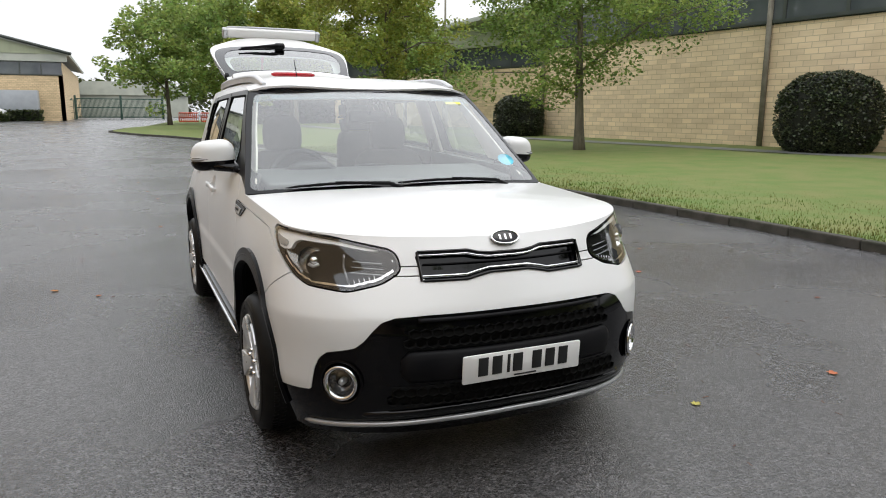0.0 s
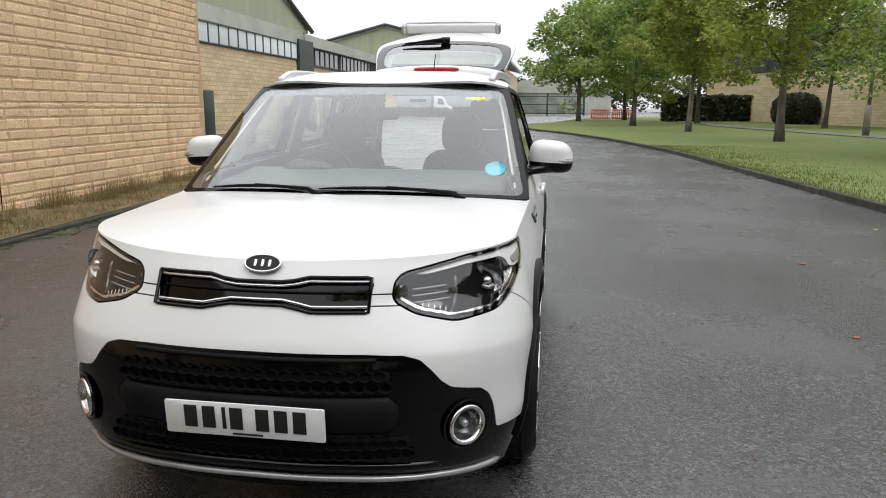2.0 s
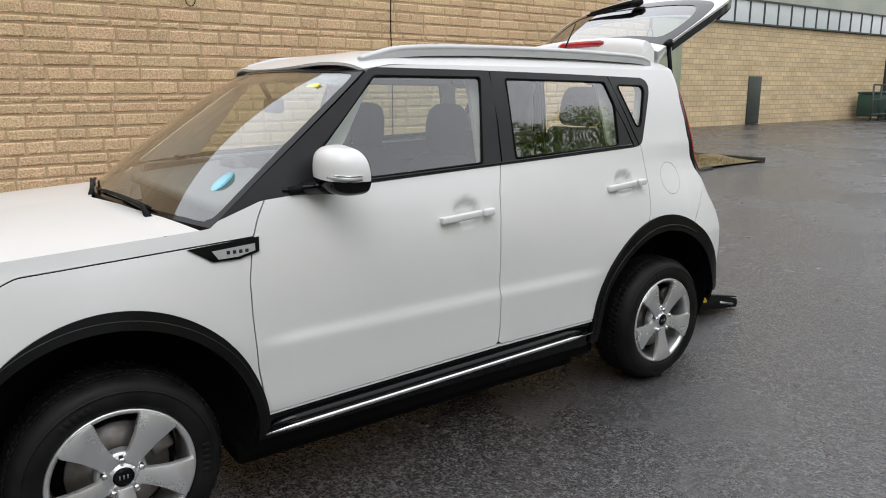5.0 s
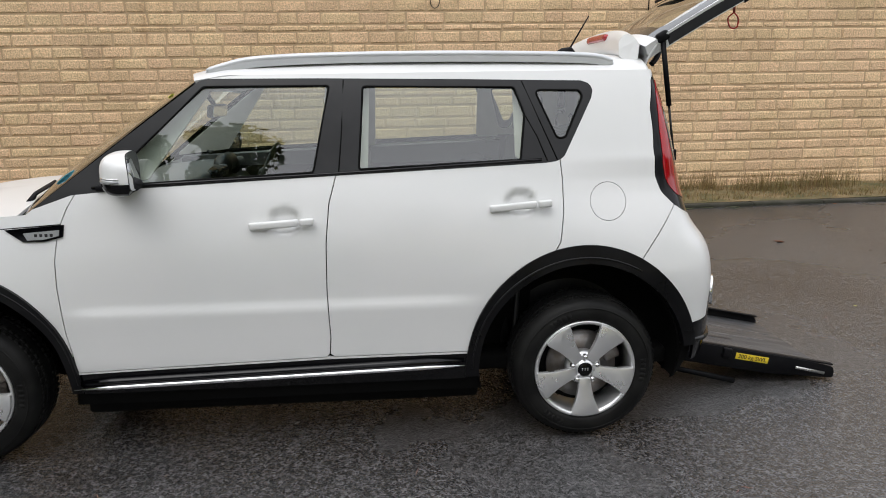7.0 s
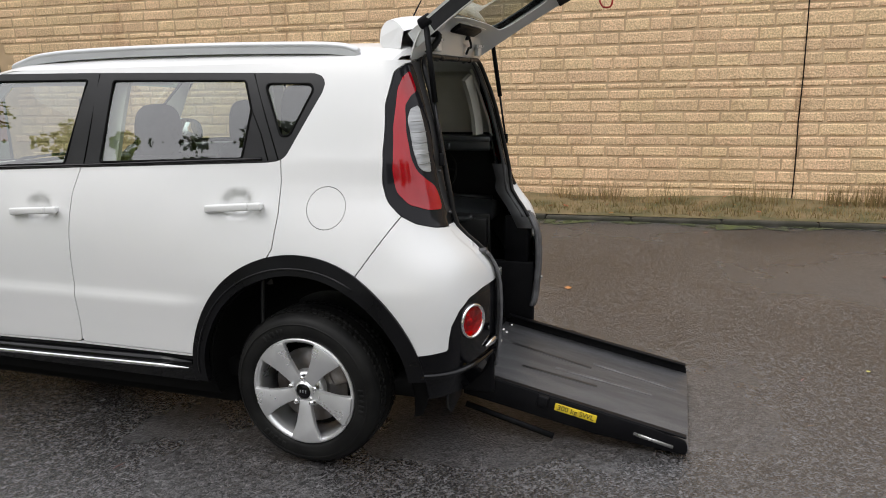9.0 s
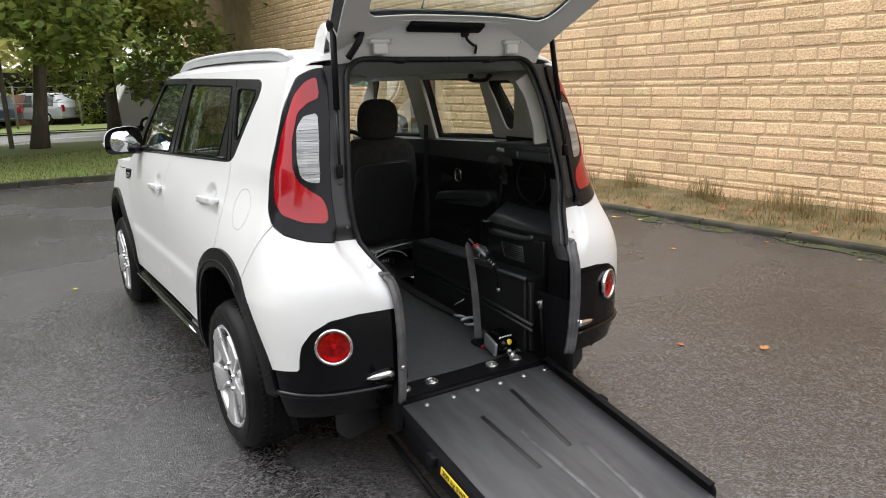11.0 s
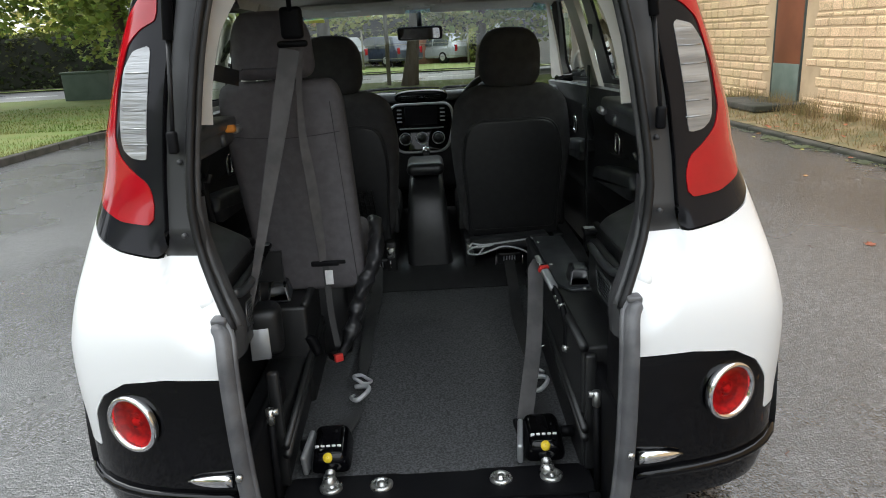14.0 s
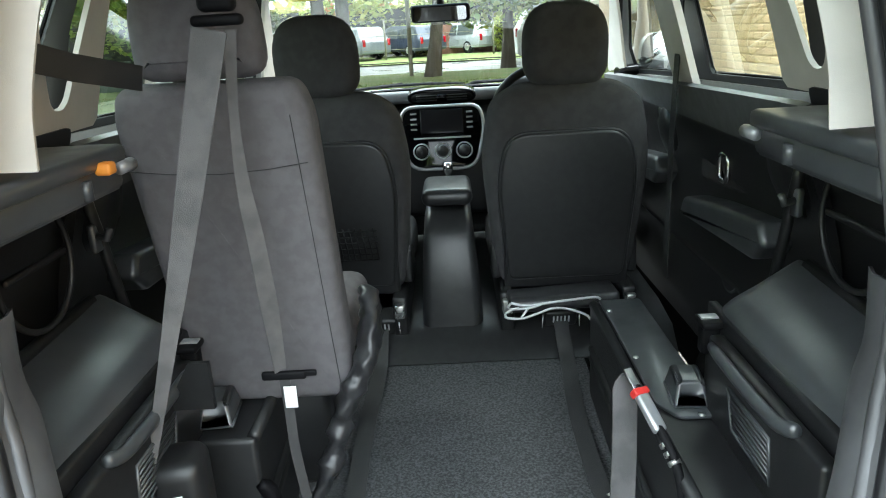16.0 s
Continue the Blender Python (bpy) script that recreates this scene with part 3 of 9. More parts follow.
def rounded(points, r, n=5):
    """An outline with its corners rounded to the radius r (one, or one a corner)."""
    p = np.array(points, float)
    rs = np.broadcast_to(np.asarray(r, float), (len(p),))
    out = []
    for i in range(len(p)):
        a, b, c = p[i - 1], p[i], p[(i + 1) % len(p)]
        u, v = (a - b), (c - b)
        lu, lv = np.linalg.norm(u), np.linalg.norm(v)
        d = min(rs[i], lu * .45, lv * .45)
        s, e = b + u / lu * d, b + v / lv * d
        for t in np.linspace(0, 1, n):
            out.append((1 - t) ** 2 * s + 2 * t * (1 - t) * b + t ** 2 * e)
    return np.array(out)


def inside(p, outline):
    """Signed distance of points (n, 2) to an outline: negative within."""
    a = np.array(outline, float)
    b = np.roll(a, -1, 0)
    p = np.asarray(p, float)
    best = np.full(len(p), 1e9)
    odd = np.zeros(len(p), bool)
    for s, e in zip(a, b):
        d = e - s
        t = np.clip(((p - s) @ d) / (d @ d + 1e-12), 0, 1)
        best = np.minimum(best, np.hypot(*(p - s - t[:, None] * d).T))
        hit = (s[1] > p[:, 1]) != (e[1] > p[:, 1])
        cross = s[0] + (p[:, 1] - s[1]) / (e[1] - s[1] + 1e-15) * d[0]
        odd ^= hit & (p[:, 0] < cross)
    return np.where(odd, -best, best)


class Sheet:
    """A piece of surface with values at its points, that can be cut along the zero line of a value."""

    def __init__(self, verts, faces, data):
        self.v, self.f, self.d = np.asarray(verts, float), faces, np.asarray(data, float)

    def cut(self, f):
        """Two sheets: where f is below zero, and the rest. f: of (place, data), or values."""
        val = np.asarray(f(self.v, self.d), float)
        val = np.where(np.abs(val) < 1e-7, 1e-7, val)
        neg = val < 0
        if neg.all():
            return self, Sheet(np.zeros((0, 3)), [], np.zeros((0, self.d.shape[1])))
        if not neg.any():
            return Sheet(np.zeros((0, 3)), [], np.zeros((0, self.d.shape[1]))), self
        edge, extra_v, extra_d = {}, [], []

        def mid(i, j):
            key = (i, j) if i < j else (j, i)
            if key not in edge:
                t = val[i] / (val[i] - val[j])
                edge[key] = len(self.v) + len(extra_v)
                extra_v.append(self.v[i] + t * (self.v[j] - self.v[i]))
                extra_d.append(self.d[i] + t * (self.d[j] - self.d[i]))
            return edge[key]

        low, high = [], []
        for face in self.f:
            state = [neg[i] for i in face]
            if all(state):
                low.append(face)
            elif not any(state):
                high.append(face)
            else:
                a, b = [], []
                for k, i in enumerate(face):
                    j = face[(k + 1) % len(face)]
                    (a if neg[i] else b).append(i)
                    if neg[i] != neg[j]:
                        m = mid(i, j)
                        a.append(m)
                        b.append(m)
                if len(a) > 2:
                    low.append(tuple(a))
                if len(b) > 2:
                    high.append(tuple(b))
        v = np.vstack([self.v, extra_v]) if extra_v else self.v
        d = np.vstack([self.d, extra_d]) if extra_d else self.d
        return Sheet(v, low, d).tidy(), Sheet(v, high, d).tidy()

    def tidy(self):
        used = sorted({i for f in self.f for i in f})
        where = {i: k for k, i in enumerate(used)}
        return Sheet(self.v[used] if used else np.zeros((0, 3)), [tuple(where[i] for i in f) for f in self.f], self.d[used] if used else np.zeros((0, self.d.shape[1])))

    def gap(self, f, w=.0022):
        """Inside and outside of a line, with a thin slit between them."""
        ins, rest = self.cut(lambda v, d: f(v, d) + w)
        _, out = rest.cut(lambda v, d: f(v, d) - w)
        return ins, out

    def shape(self, both=False):
        s = (self.v, self.f)
        return join(s, mirrored(s)) if both else s
# ---- the car's outer surface: half widths by height, with rounded ends ----
def interp(v, table):
    a = np.array(table, float)
    return np.interp(v, a[:, 0], a[:, 1])


def smooth_table(table, n=200, k=9):
    """The table drawn as a fine curve with its corners rounded."""
    a = np.array(table, float)
    t = np.linspace(a[0, 0], a[-1, 0], n)
    v = np.interp(t, a[:, 0], a[:, 1])
    pad = np.r_[2 * v[0] - v[k:0:-1], v, 2 * v[-1] - v[-2:-k - 2:-1]]
    return np.c_[t, np.convolve(pad, np.ones(2 * k + 1) / (2 * k + 1), "valid")]


HALF = smooth_table([(.18, .815), (.3, .845), (.40, .864), (.5, .857), (.62, .867), (.8, .872), (.92, .866), (1.0, .852), (1.1, .826), (1.2, .789), (1.35, .745), (1.5, .695), (1.56, .668), (1.62, .64)])
NOSE = smooth_table([(.18, -.74), (.24, -.80), (.29, -.845), (.36, -.855), (.5, -.858), (.62, -.852), (.70, -.832), (.8, -.785), (.9, -.735), (.97, -.69), (1.2, -.60)], k=5)
TAIL = smooth_table([(.18, 3.12), (.3, 3.215), (.41, 3.238), (.57, 3.247), (.66, 3.247), (.77, 3.232), (.82, 3.218), (.87, 3.178), (.91, 3.138), (.96, 3.114), (1.05, 3.088), (1.2, 3.058), (1.3, 3.043), (1.4, 3.012), (1.5, 2.978), (1.62, 2.935)], k=6)
YF, YR, NF, NR = -.30, 2.82, 2.0, 3.7


def half_width(y, z):
    """Half the body's width at a place along it between the rounded ends."""
    k = np.clip((z - .5) / .55, .3, 1)
    front = .055 * np.clip((.95 - y) / 1.25, 0, 1) ** 1.6
    rear = .072 * np.clip((y - 1.6) / 1.22, 0, 1) ** 1.8
    kr = np.clip((z - .72) / .40, .04, 1) * (1 - .36 * np.clip((z - 1.06) / .14, 0, 1))
    swell = (.034 * np.exp(-((y - .02) / .40) ** 2) + .013 * np.exp(-((y - 2.56) / .42) ** 2)) * np.clip((z - .22) / .2, 0, 1) * np.clip((.98 - z) / .3, 0, 1)
    # the fold along the foot of the doors
    fold = np.clip((.67 - z) / .045, 0, 1)
    fold = .011 * fold * fold * (3 - 2 * fold) * np.clip((z - .36) / .16, 0, 1) * np.clip((y - .42) / .15, 0, 1) * np.clip((2.18 - y) / .2, 0, 1)
    return interp(z, HALF) - k * front - kr * rear + swell + fold


def shell_point(u, z):
    """The left side of the body. u: 0 to 1 front centre to corner, 1 to 2 along the side, 2 to 3 rear corner to rear centre."""
    u, z = np.asarray(u, float), np.asarray(z, float)
    wf, wr = half_width(YF, z), half_width(YR, z)
    yn, yt = interp(z, NOSE), interp(z, TAIL)
    a = np.clip(u, 0, 1) * math.pi / 2
    nf = np.interp(z, [.3, .68, .84], [2.35, 2.35, NF])
    xf, yf = wf * np.sin(a) ** (2 / nf), YF - (YF - yn) * np.maximum(np.cos(a), 0) ** (2 / nf)
    ys = YF + (YR - YF) * np.clip(u - 1, 0, 1)
    xs = half_width(ys, z)
    b = np.clip(3 - u, 0, 1) * math.pi / 2
    nr = np.interp(z, [.5, .9, 1.08], [3.9, 3.8, NR])
    xr, yr = wr * np.sin(b) ** (2 / nr), YR + (yt - YR) * np.maximum(np.cos(b), 0) ** (2 / nr)
    # the hollow beside the rear opening, under the lamps
    q = np.clip((np.interp(z, [.74, .80, .90, .95], [.47, .523, .58, .588]) - xr) / .030 + .5, 0, 1)
    h = np.clip((z - .73) / .11, 0, 1) * np.clip((.99 - z) / .04, 0, 1)
    yr = yr - .026 * q * q * (3 - 2 * q) * h * h * (3 - 2 * h)
    x = np.where(u < 1, xf, np.where(u > 2, xr, xs))
    y = np.where(u < 1, yf, np.where(u > 2, yr, ys))
    return x, y


def arc_lengths(u, z):
    """Way round the body from the front centre, at each height, for a grid of u by z."""
    x, y = shell_point(u, z)
    step = np.hypot(np.diff(x, axis=0), np.diff(y, axis=0))
    return np.vstack([np.zeros((1, u.shape[1])), np.cumsum(step, 0)])


def on_front(s, z):
    """The place on the body s metres round from the front centre."""
    u = np.linspace(0, 1.3, 260)
    x, y = shell_point(u, np.full(260, z))
    a = np.r_[0, np.cumsum(np.hypot(np.diff(x), np.diff(y)))]
    return np.array([np.interp(s, a, x), np.interp(s, a, y), z])


def on_rear(r, z):
    """The place on the body r metres round from the rear centre."""
    u = np.linspace(3, 1.6, 300)
    x, y = shell_point(u, np.full(300, z))
    a = np.r_[0, np.cumsum(np.hypot(np.diff(x), np.diff(y)))]
    return np.array([np.interp(r, a, x), np.interp(r, a, y), z])


def on_side(y, z):
    return np.array([half_width(y, z), y, z])


def top_edge(u):
    """The height at which the side gives way to the bonnet, the screen and the roof."""
    y = YF + (YR - YF) * np.clip(u - 1, 0, 1)
    front = .955 + .05 * np.clip(u, 0, 1) ** 1.5
    side = np.interp(y, [-.3, .34, 1.02, 1.12, 3], [1.005, 1.04, 1.545, 1.565, 1.565])
    return np.where(u < 1, front, side)

# ---- the car: panels cut from its surface ----
car = thing("car", "white compact hatchback with black arches, open tailgate and lowered wheelchair ramp", "car")

us = np.r_[np.linspace(0, 1, 64)[:-1], np.linspace(1, 2, 200)[:-1], np.linspace(2, 3, 72)]
vs = np.linspace(0, 1, 84)
gu, gv = np.meshgrid(us, vs, indexing="ij")
gz = .20 + (top_edge(gu) - .20) * gv
gx, gy = shell_point(gu, gz)
arc = arc_lengths(gu, gz)
# finger cups behind the door handles
for cy, cz in ((1.345, .994), (2.302, 1.036)):
    q = np.sqrt(((gy - cy) / .062) ** 2 + ((gz - cz) / .046) ** 2)
    q = np.clip((1.08 - q) / .22, 0, 1)
    gx = gx - .020 * q * q * (3 - 2 * q) * ((gu > 1) & (gu < 2))
body = Sheet(np.stack([gx, gy, gz], -1).reshape(-1, 3), grid_faces(len(us), len(vs)), np.stack([arc, arc[-1:] - arc, gu], -1).reshape(-1, 3))


def yz(outline):
    return lambda v, d: np.where(d[:, 2] < .3, 1, np.where(d[:, 2] > 2.6, 1, inside(v[:, 1:3], outline)))


def sz(outline):
    return lambda v, d: np.where(d[:, 2] > 1.6, 1, inside(np.c_[d[:, 0], v[:, 2]], outline))


def rz(outline):
    return lambda v, d: np.where(d[:, 2] < 1.5, 1, inside(np.c_[d[:, 1], v[:, 2]], outline))


def disc(n, a, b, r):
    """Within a circle; n 0: by the way from the front, 1: from the rear."""
    return lambda v, d: np.where((d[:, 2] > 1.6) if n == 0 else (d[:, 2] < 1.4), 1, np.hypot(d[:, n] - a, v[:, 2] - b) - r)


def pushed(sheet, depth):
    """The sheet moved inwards along its normals."""
    n = np.zeros_like(sheet.v)
    for f in sheet.f:
        a, b, c = sheet.v[f[0]], sheet.v[f[1]], sheet.v[f[2]]
        k = np.cross(b - a, c - a)
        for i in f:
            n[i] += k
    n /= np.linalg.norm(n, axis=1)[:, None] + 1e-12
    return Sheet(sheet.v - n * depth, sheet.f, sheet.d)


OPENING = np.vstack([[(-.1, .1), (.425, .1), (.425, .80), (.452, .845), (.50, .93), (.517, 1.05), (.506, 1.2), (.482, 1.38)], rounded([(.476, 1.40), (.441, 1.587), (.20, 1.583)], [.01, .155, .01], 9)[9:], [(-.1, 1.583)]])
HEADLAMP = rounded([(.434, .842), (.440, .900), (.465, .922), (.68, .966), (.85, .985), (.985, .990), (1.018, .968), (.955, .897), (.886, .823), (.82, .789), (.655, .771), (.515, .80)], .025)
TAILLAMP = rounded([(.525, 1.556), (.575, 1.550), (.635, 1.524), (.725, 1.405), (.80, 1.236), (.832, 1.131), (.838, 1.058), (.815, 1.008), (.770, .976), (.70, .953), (.62, .942), (.578, .94), (.577, 1.10), (.565, 1.23), (.542, 1.38), (.524, 1.506)], .014)
TAIL_RED = rounded([(.562, 1.524), (.605, 1.508), (.654, 1.462), (.732, 1.323), (.784, 1.172), (.792, 1.09), (.765, 1.044), (.69, 1.016), (.605, 1.008), (.600, 1.06), (.612, 1.098), (.655, 1.128), (.690, 1.16), (.703, 1.205), (.692, 1.30), (.655, 1.398), (.612, 1.432), (.566, 1.450)], .012)
TAIL_CLEAR = rounded([(.583, 1.398), (.636, 1.386), (.668, 1.345), (.683, 1.24), (.678, 1.175), (.652, 1.155), (.612, 1.150), (.604, 1.24), (.594, 1.31)], .010)
GRILLE = np.array([(-.1, .893), (.075, .893), (.12, .898), (.165, .908), (.355, .907), (.37, .895), (.36, .82), (.35, .81), (.18, .808), (.14, .818), (.085, .828), (-.1, .828)])
FASCIA = np.vstack([[(-.1, .692), (.36, .690)], [(.49, .684), (.54, .668), (.58, .632), (.61, .598), (.645, .572), (.70, .560), (.755, .550), (.79, .525), (.81, .485), (.822, .43), (.828, .392)], [(1.2, .36), (1.4, .36), (1.4, .1), (-.1, .1)]])
REAR_BLACK = np.vstack([[(-.1, .70), (.58, .698)], [(.68, .685), (.745, .65), (.785, .60), (.795, .55), (.797, .505)], [(1.3, .47), (1.5, .47), (1.5, .1), (-.1, .1)]])
WINDOWS = [(.20, 1.03), (.36, 1.058), (.52, 1.112), (.78, 1.132), (1.55, 1.163), (2.42, 1.192), (2.468, 1.198), (2.498, 1.216), (2.628, 1.455), (2.634, 1.49), (2.618, 1.512), (2.585, 1.523), (2.05, 1.536), (1.5, 1.547), (1.04, 1.552), (1.00, 1.60), (.20, 1.40)]
GLASS = {"front": [(.735, 1.148), (.735, 1.235), (1.035, 1.520), (1.536, 1.517), (1.465, 1.178)], "rear": [(1.648, 1.186), (1.672, 1.512), (2.296, 1.500), (2.336, 1.39), (2.312, 1.208)], "quarter": [(2.382, 1.488), (2.575, 1.484), (2.588, 1.46), (2.506, 1.292), (2.470, 1.290)]}
FRONT_DOOR = [(.548, 1.14), (.50, 1.06), (.468, .98), (.447, .86), (.445, .75), (.455, .56), (.48, .388), (1.50, .415), (1.508, .5), (1.502, .7), (1.508, .9), (1.525, 1.06), (1.56, 1.18), (1.56, 1.3), (.62, 1.3)]
REAR_DOOR = [(1.50, .415), (2.11, .415), (2.14, .50), (2.20, .63), (2.31, .745), (2.44, .83), (2.468, .875), (2.485, 1.0), (2.486, 1.12), (2.47, 1.3), (1.56, 1.3), (1.56, 1.18), (1.525, 1.06), (1.508, .9), (1.502, .7), (1.508, .5)]

_, rest = body.cut(rz(OPENING))
for cy in (0, 2.57):
    _, rest = rest.cut(lambda v, d, cy=cy: np.where((d[:, 2] < .3) | (d[:, 2] > 2.75), 1, np.hypot(v[:, 1] - cy, v[:, 2] - .335) - .445))
arches = []
for cy in (0, 2.57):
    a, rest = rest.cut(lambda v, d, cy=cy: np.where((d[:, 2] < .35) | (d[:, 2] > 2.7), 1, np.hypot((v[:, 1] - cy - (.016 if cy == 0 else 0)) / (.468 if cy == 0 else .502), (v[:, 2] - .325) / (.510 if cy == 0 else .533)) - 1))
    arches.append(a)
arches = [a.cut(lambda v, d: np.where(v[:, 1] > 2.6, .40, np.where(v[:, 1] > .3, .30, .29)) - v[:, 2])[0] for a in arches]
lamp, rest = rest.gap(sz(HEADLAMP), .003)
grille_hole, rest = rest.cut(lambda v, d: np.where(d[:, 2] > 1, 1, inside(np.c_[v[:, 0], v[:, 2]], GRILLE)))
tail, rest = rest.gap(rz(TAILLAMP), .002)
fascia, rest = rest.gap(sz(FASCIA), .0012)
fog_hole, fascia = fascia.cut(disc(0, .70, .437, .083))
rear_black, rest = rest.gap(rz(REAR_BLACK), .0012)
rear_fog_hole, rear_black = rear_black.cut(disc(1, .672, .592, .066))
rear_black = rear_black.cut(lambda v, d: .315 - v[:, 2])[0]
channel, rest = rest.cut(lambda v, d: np.where((d[:, 2] < 2) | (v[:, 2] < .937), 1, d[:, 1] - np.interp(v[:, 2], [.94, 1.1, 1.23, 1.38, 1.5, 1.56], [.584, .583, .571, .548, .530, .530])))
sill, rest = rest.cut(lambda v, d: np.where((v[:, 1] < -.1) | (v[:, 1] > 2.7), 1, v[:, 2] - np.interp(v[:, 1], [.4, 1.5, 2.15], [.378, .405, .405])))
sill = sill.cut(lambda v, d: .285 - v[:, 2])[0]
window_area, rest = rest.cut(yz(WINDOWS))
panes = {}
for key, outline in GLASS.items():
    panes[key], window_area = window_area.cut(yz(rounded(outline, .010 if key != "quarter" else .03)))
front_door, rest = rest.gap(yz(FRONT_DOOR))
rear_door, rest = rest.gap(yz(REAR_DOOR))
fuel, rest = rest.gap(lambda v, d: np.hypot(v[:, 1] - 2.677, v[:, 2] - 1.030) - .0775, .0012)
bonnet_side, rest = rest.gap(lambda v, d: np.where((v[:, 1] > .8) | (d[:, 2] > 1.9), 1, np.interp(v[:, 1], [-.45, -.2, .49, .55], [.86, .962, 1.002, 1.004]) - v[:, 2] + 1e-4))
front_bumper, rest = rest.gap(lambda v, d: np.where(d[:, 2] > 1.6, 1, (v[:, 1] + .335) * .556 + (v[:, 2] - .737) * .831))
bonnet_nose, front_bumper = front_bumper.gap(lambda v, d: np.where(d[:, 0] > 1.2, 1, .826 - v[:, 2]))
rear_bumper, rest = rest.gap(lambda v, d: np.where(d[:, 2] < 1.9, 1, -((v[:, 1] - 2.885) * .81 - (v[:, 2] - .89) * .59)))

part("front_bumper", front_bumper.shape(True), M["paint"], car, solid=.012, weld=True)
for flip in (False, True):
    side = lambda s: mirrored(s.shape()) if flip else s.shape()
    part("body_side", side(rest), M["paint"], car, solid=.012)
    door = part("front_door", side(front_door), M["paint"], car, solid=.014)
    part("rear_door", side(rear_door), M["paint"], car, solid=.014)
    part("fuel_flap" if not flip else "filler_panel", side(fuel), M["paint"], car, solid=.01)
    part("rear_bumper_corner", side(rear_bumper), M["paint"], car, solid=.012)
    part("rear_bumper_trim", side(rear_black), M["gloss_black"], car, "gloss black lower bumper corner", solid=.012)
    part("front_arch_trim", side(pushed(arches[0], -.016)), M["arch_black"], car, "black wheel arch trim", solid=.036)
    part("rear_arch_trim", side(pushed(arches[1], -.012)), M["arch_black"], car, "black wheel arch trim", solid=.032)
    for cy in (0, 2.57):
        arc_pts = [(cy + .474 * math.cos(t), .335 + .474 * math.sin(t)) for t in np.linspace(.0, math.pi, 40)]
        lip_run = tube([on_side(y, z) + np.array([.014, 0, 0]) for y, z in arc_pts if YF < y < YR], .0035, 6)
        part("arch_lip", mirrored(lip_run) if flip else lip_run, M["seal"], car, "fine lip line of the arch trim")
    part("sill", side(sill), M["gloss_black"], car, "black sill", solid=.02)
    frame_ob = part("window_surround", side(window_area), M["frame_black"], car, "black window frame and pillar", solid=.01)
    for key, sheet in panes.items():
        pane = part(key + "_side_window", side(pushed(sheet, .004)), M["pane"] if key == "front" else M["tint"], car, "clear side window" if key == "front" else "tinted side window")
        pane.visible_shadow = False
        loop = [on_side(y, z) + np.array([.0005, 0, 0]) for y, z in rounded(GLASS[key], .012 if key != "quarter" else .03)]
        rubber = (tube(loop + loop[:1], .0045, 6, caps=False))
        part("glazing_rubber", mirrored(rubber) if flip else rubber, M["void"], pane, "black glazing rubber")
    part("gate_channel", side(pushed(channel, .012)), M["channel"], car, "dark grey tailgate channel", solid=.01)

# ---- bonnet, scuttle, screen and roof ----
hu, hq = np.meshgrid(np.linspace(0, 1 + (.31 - YF) / (YR - YF), 90), np.linspace(0, 1, 40), indexing="ij")
ez = top_edge(hu)
ex, ey = shell_point(hu, ez)
k = hu / hu.max()
sy = np.interp(k, np.linspace(0, 1, 50), -.705 + .85 * np.linspace(0, 1, 50) ** 1.35)
crest = np.interp(sy, [-.71, -.64, -.55, -.4, -.2, 0, .15], [.953, .978, .998, 1.022, 1.045, 1.06, 1.066])
hz = ez + (np.maximum(crest, ez) - ez) * (1 - (1 - hq) ** 2.3)
hood = Sheet(np.stack([ex * (1 - hq), ey + (sy - ey) * hq, hz], -1).reshape(-1, 3), [f[::-1] for f in grid_faces(90, 40)], np.zeros((3600, 3)))
hood_faces = [tuple(reversed(f)) for f in hood.f]
part("bonnet", join((hood.v, hood_faces), mirrored((hood.v, hood_faces)), bonnet_nose.shape(True), bonnet_side.shape(True)), M["paint"], car, "white bonnet", solid=.012, weld=True)


def screen_point(a, v, lift=0.0):
    """A place on the windscreen: a across, -1 to 1; v from its foot to its top."""
    a, v = np.asarray(a, float), np.asarray(v, float)
    wide = half_width(.34 + .68 * v, 1.04 + .505 * v)
    by, bz = .342 - .16 * (1 - a * a), 1.042 + .025 * (1 - a * a)
    ty, tz = .90 + .10 * a * a, 1.556 - .016 * a * a
    bow = .03 * 4 * v * (1 - v) * (1 - a ** 4) + lift
    return np.stack([a * wide, by + (ty - by) * v - bow * .6, bz + (tz - bz) * v + bow * .8], -1)


sa, sv = np.meshgrid(np.linspace(-1, 1, 70), np.linspace(0, 1, 44), indexing="ij")
screen = Sheet(screen_point(sa, sv).reshape(-1, 3), grid_faces(70, 44), np.stack([sa, sv, sa], -1).reshape(-1, 3))
edge = rounded([(-.972, .022), (.972, .022), (.955, .975), (-.955, .975)], .05)
clear, frit = screen.cut(lambda v, d: inside(d[:, :2], edge))
part("windscreen_border", frit.shape(), M["gloss_black"], car, "black windscreen pillar and border", solid=.008)
windscreen = part("windscreen", pushed(clear, .002).shape(), M["screen"], car, "clear windscreen with two stickers")
windscreen.visible_shadow = False
band_glass = part("shade_band", pushed(clear, .006).cut(lambda v, d: .885 - d[:, 1])[0].shape(), M["shade"], windscreen, "blue-green shade band")
band_glass.visible_shadow = False
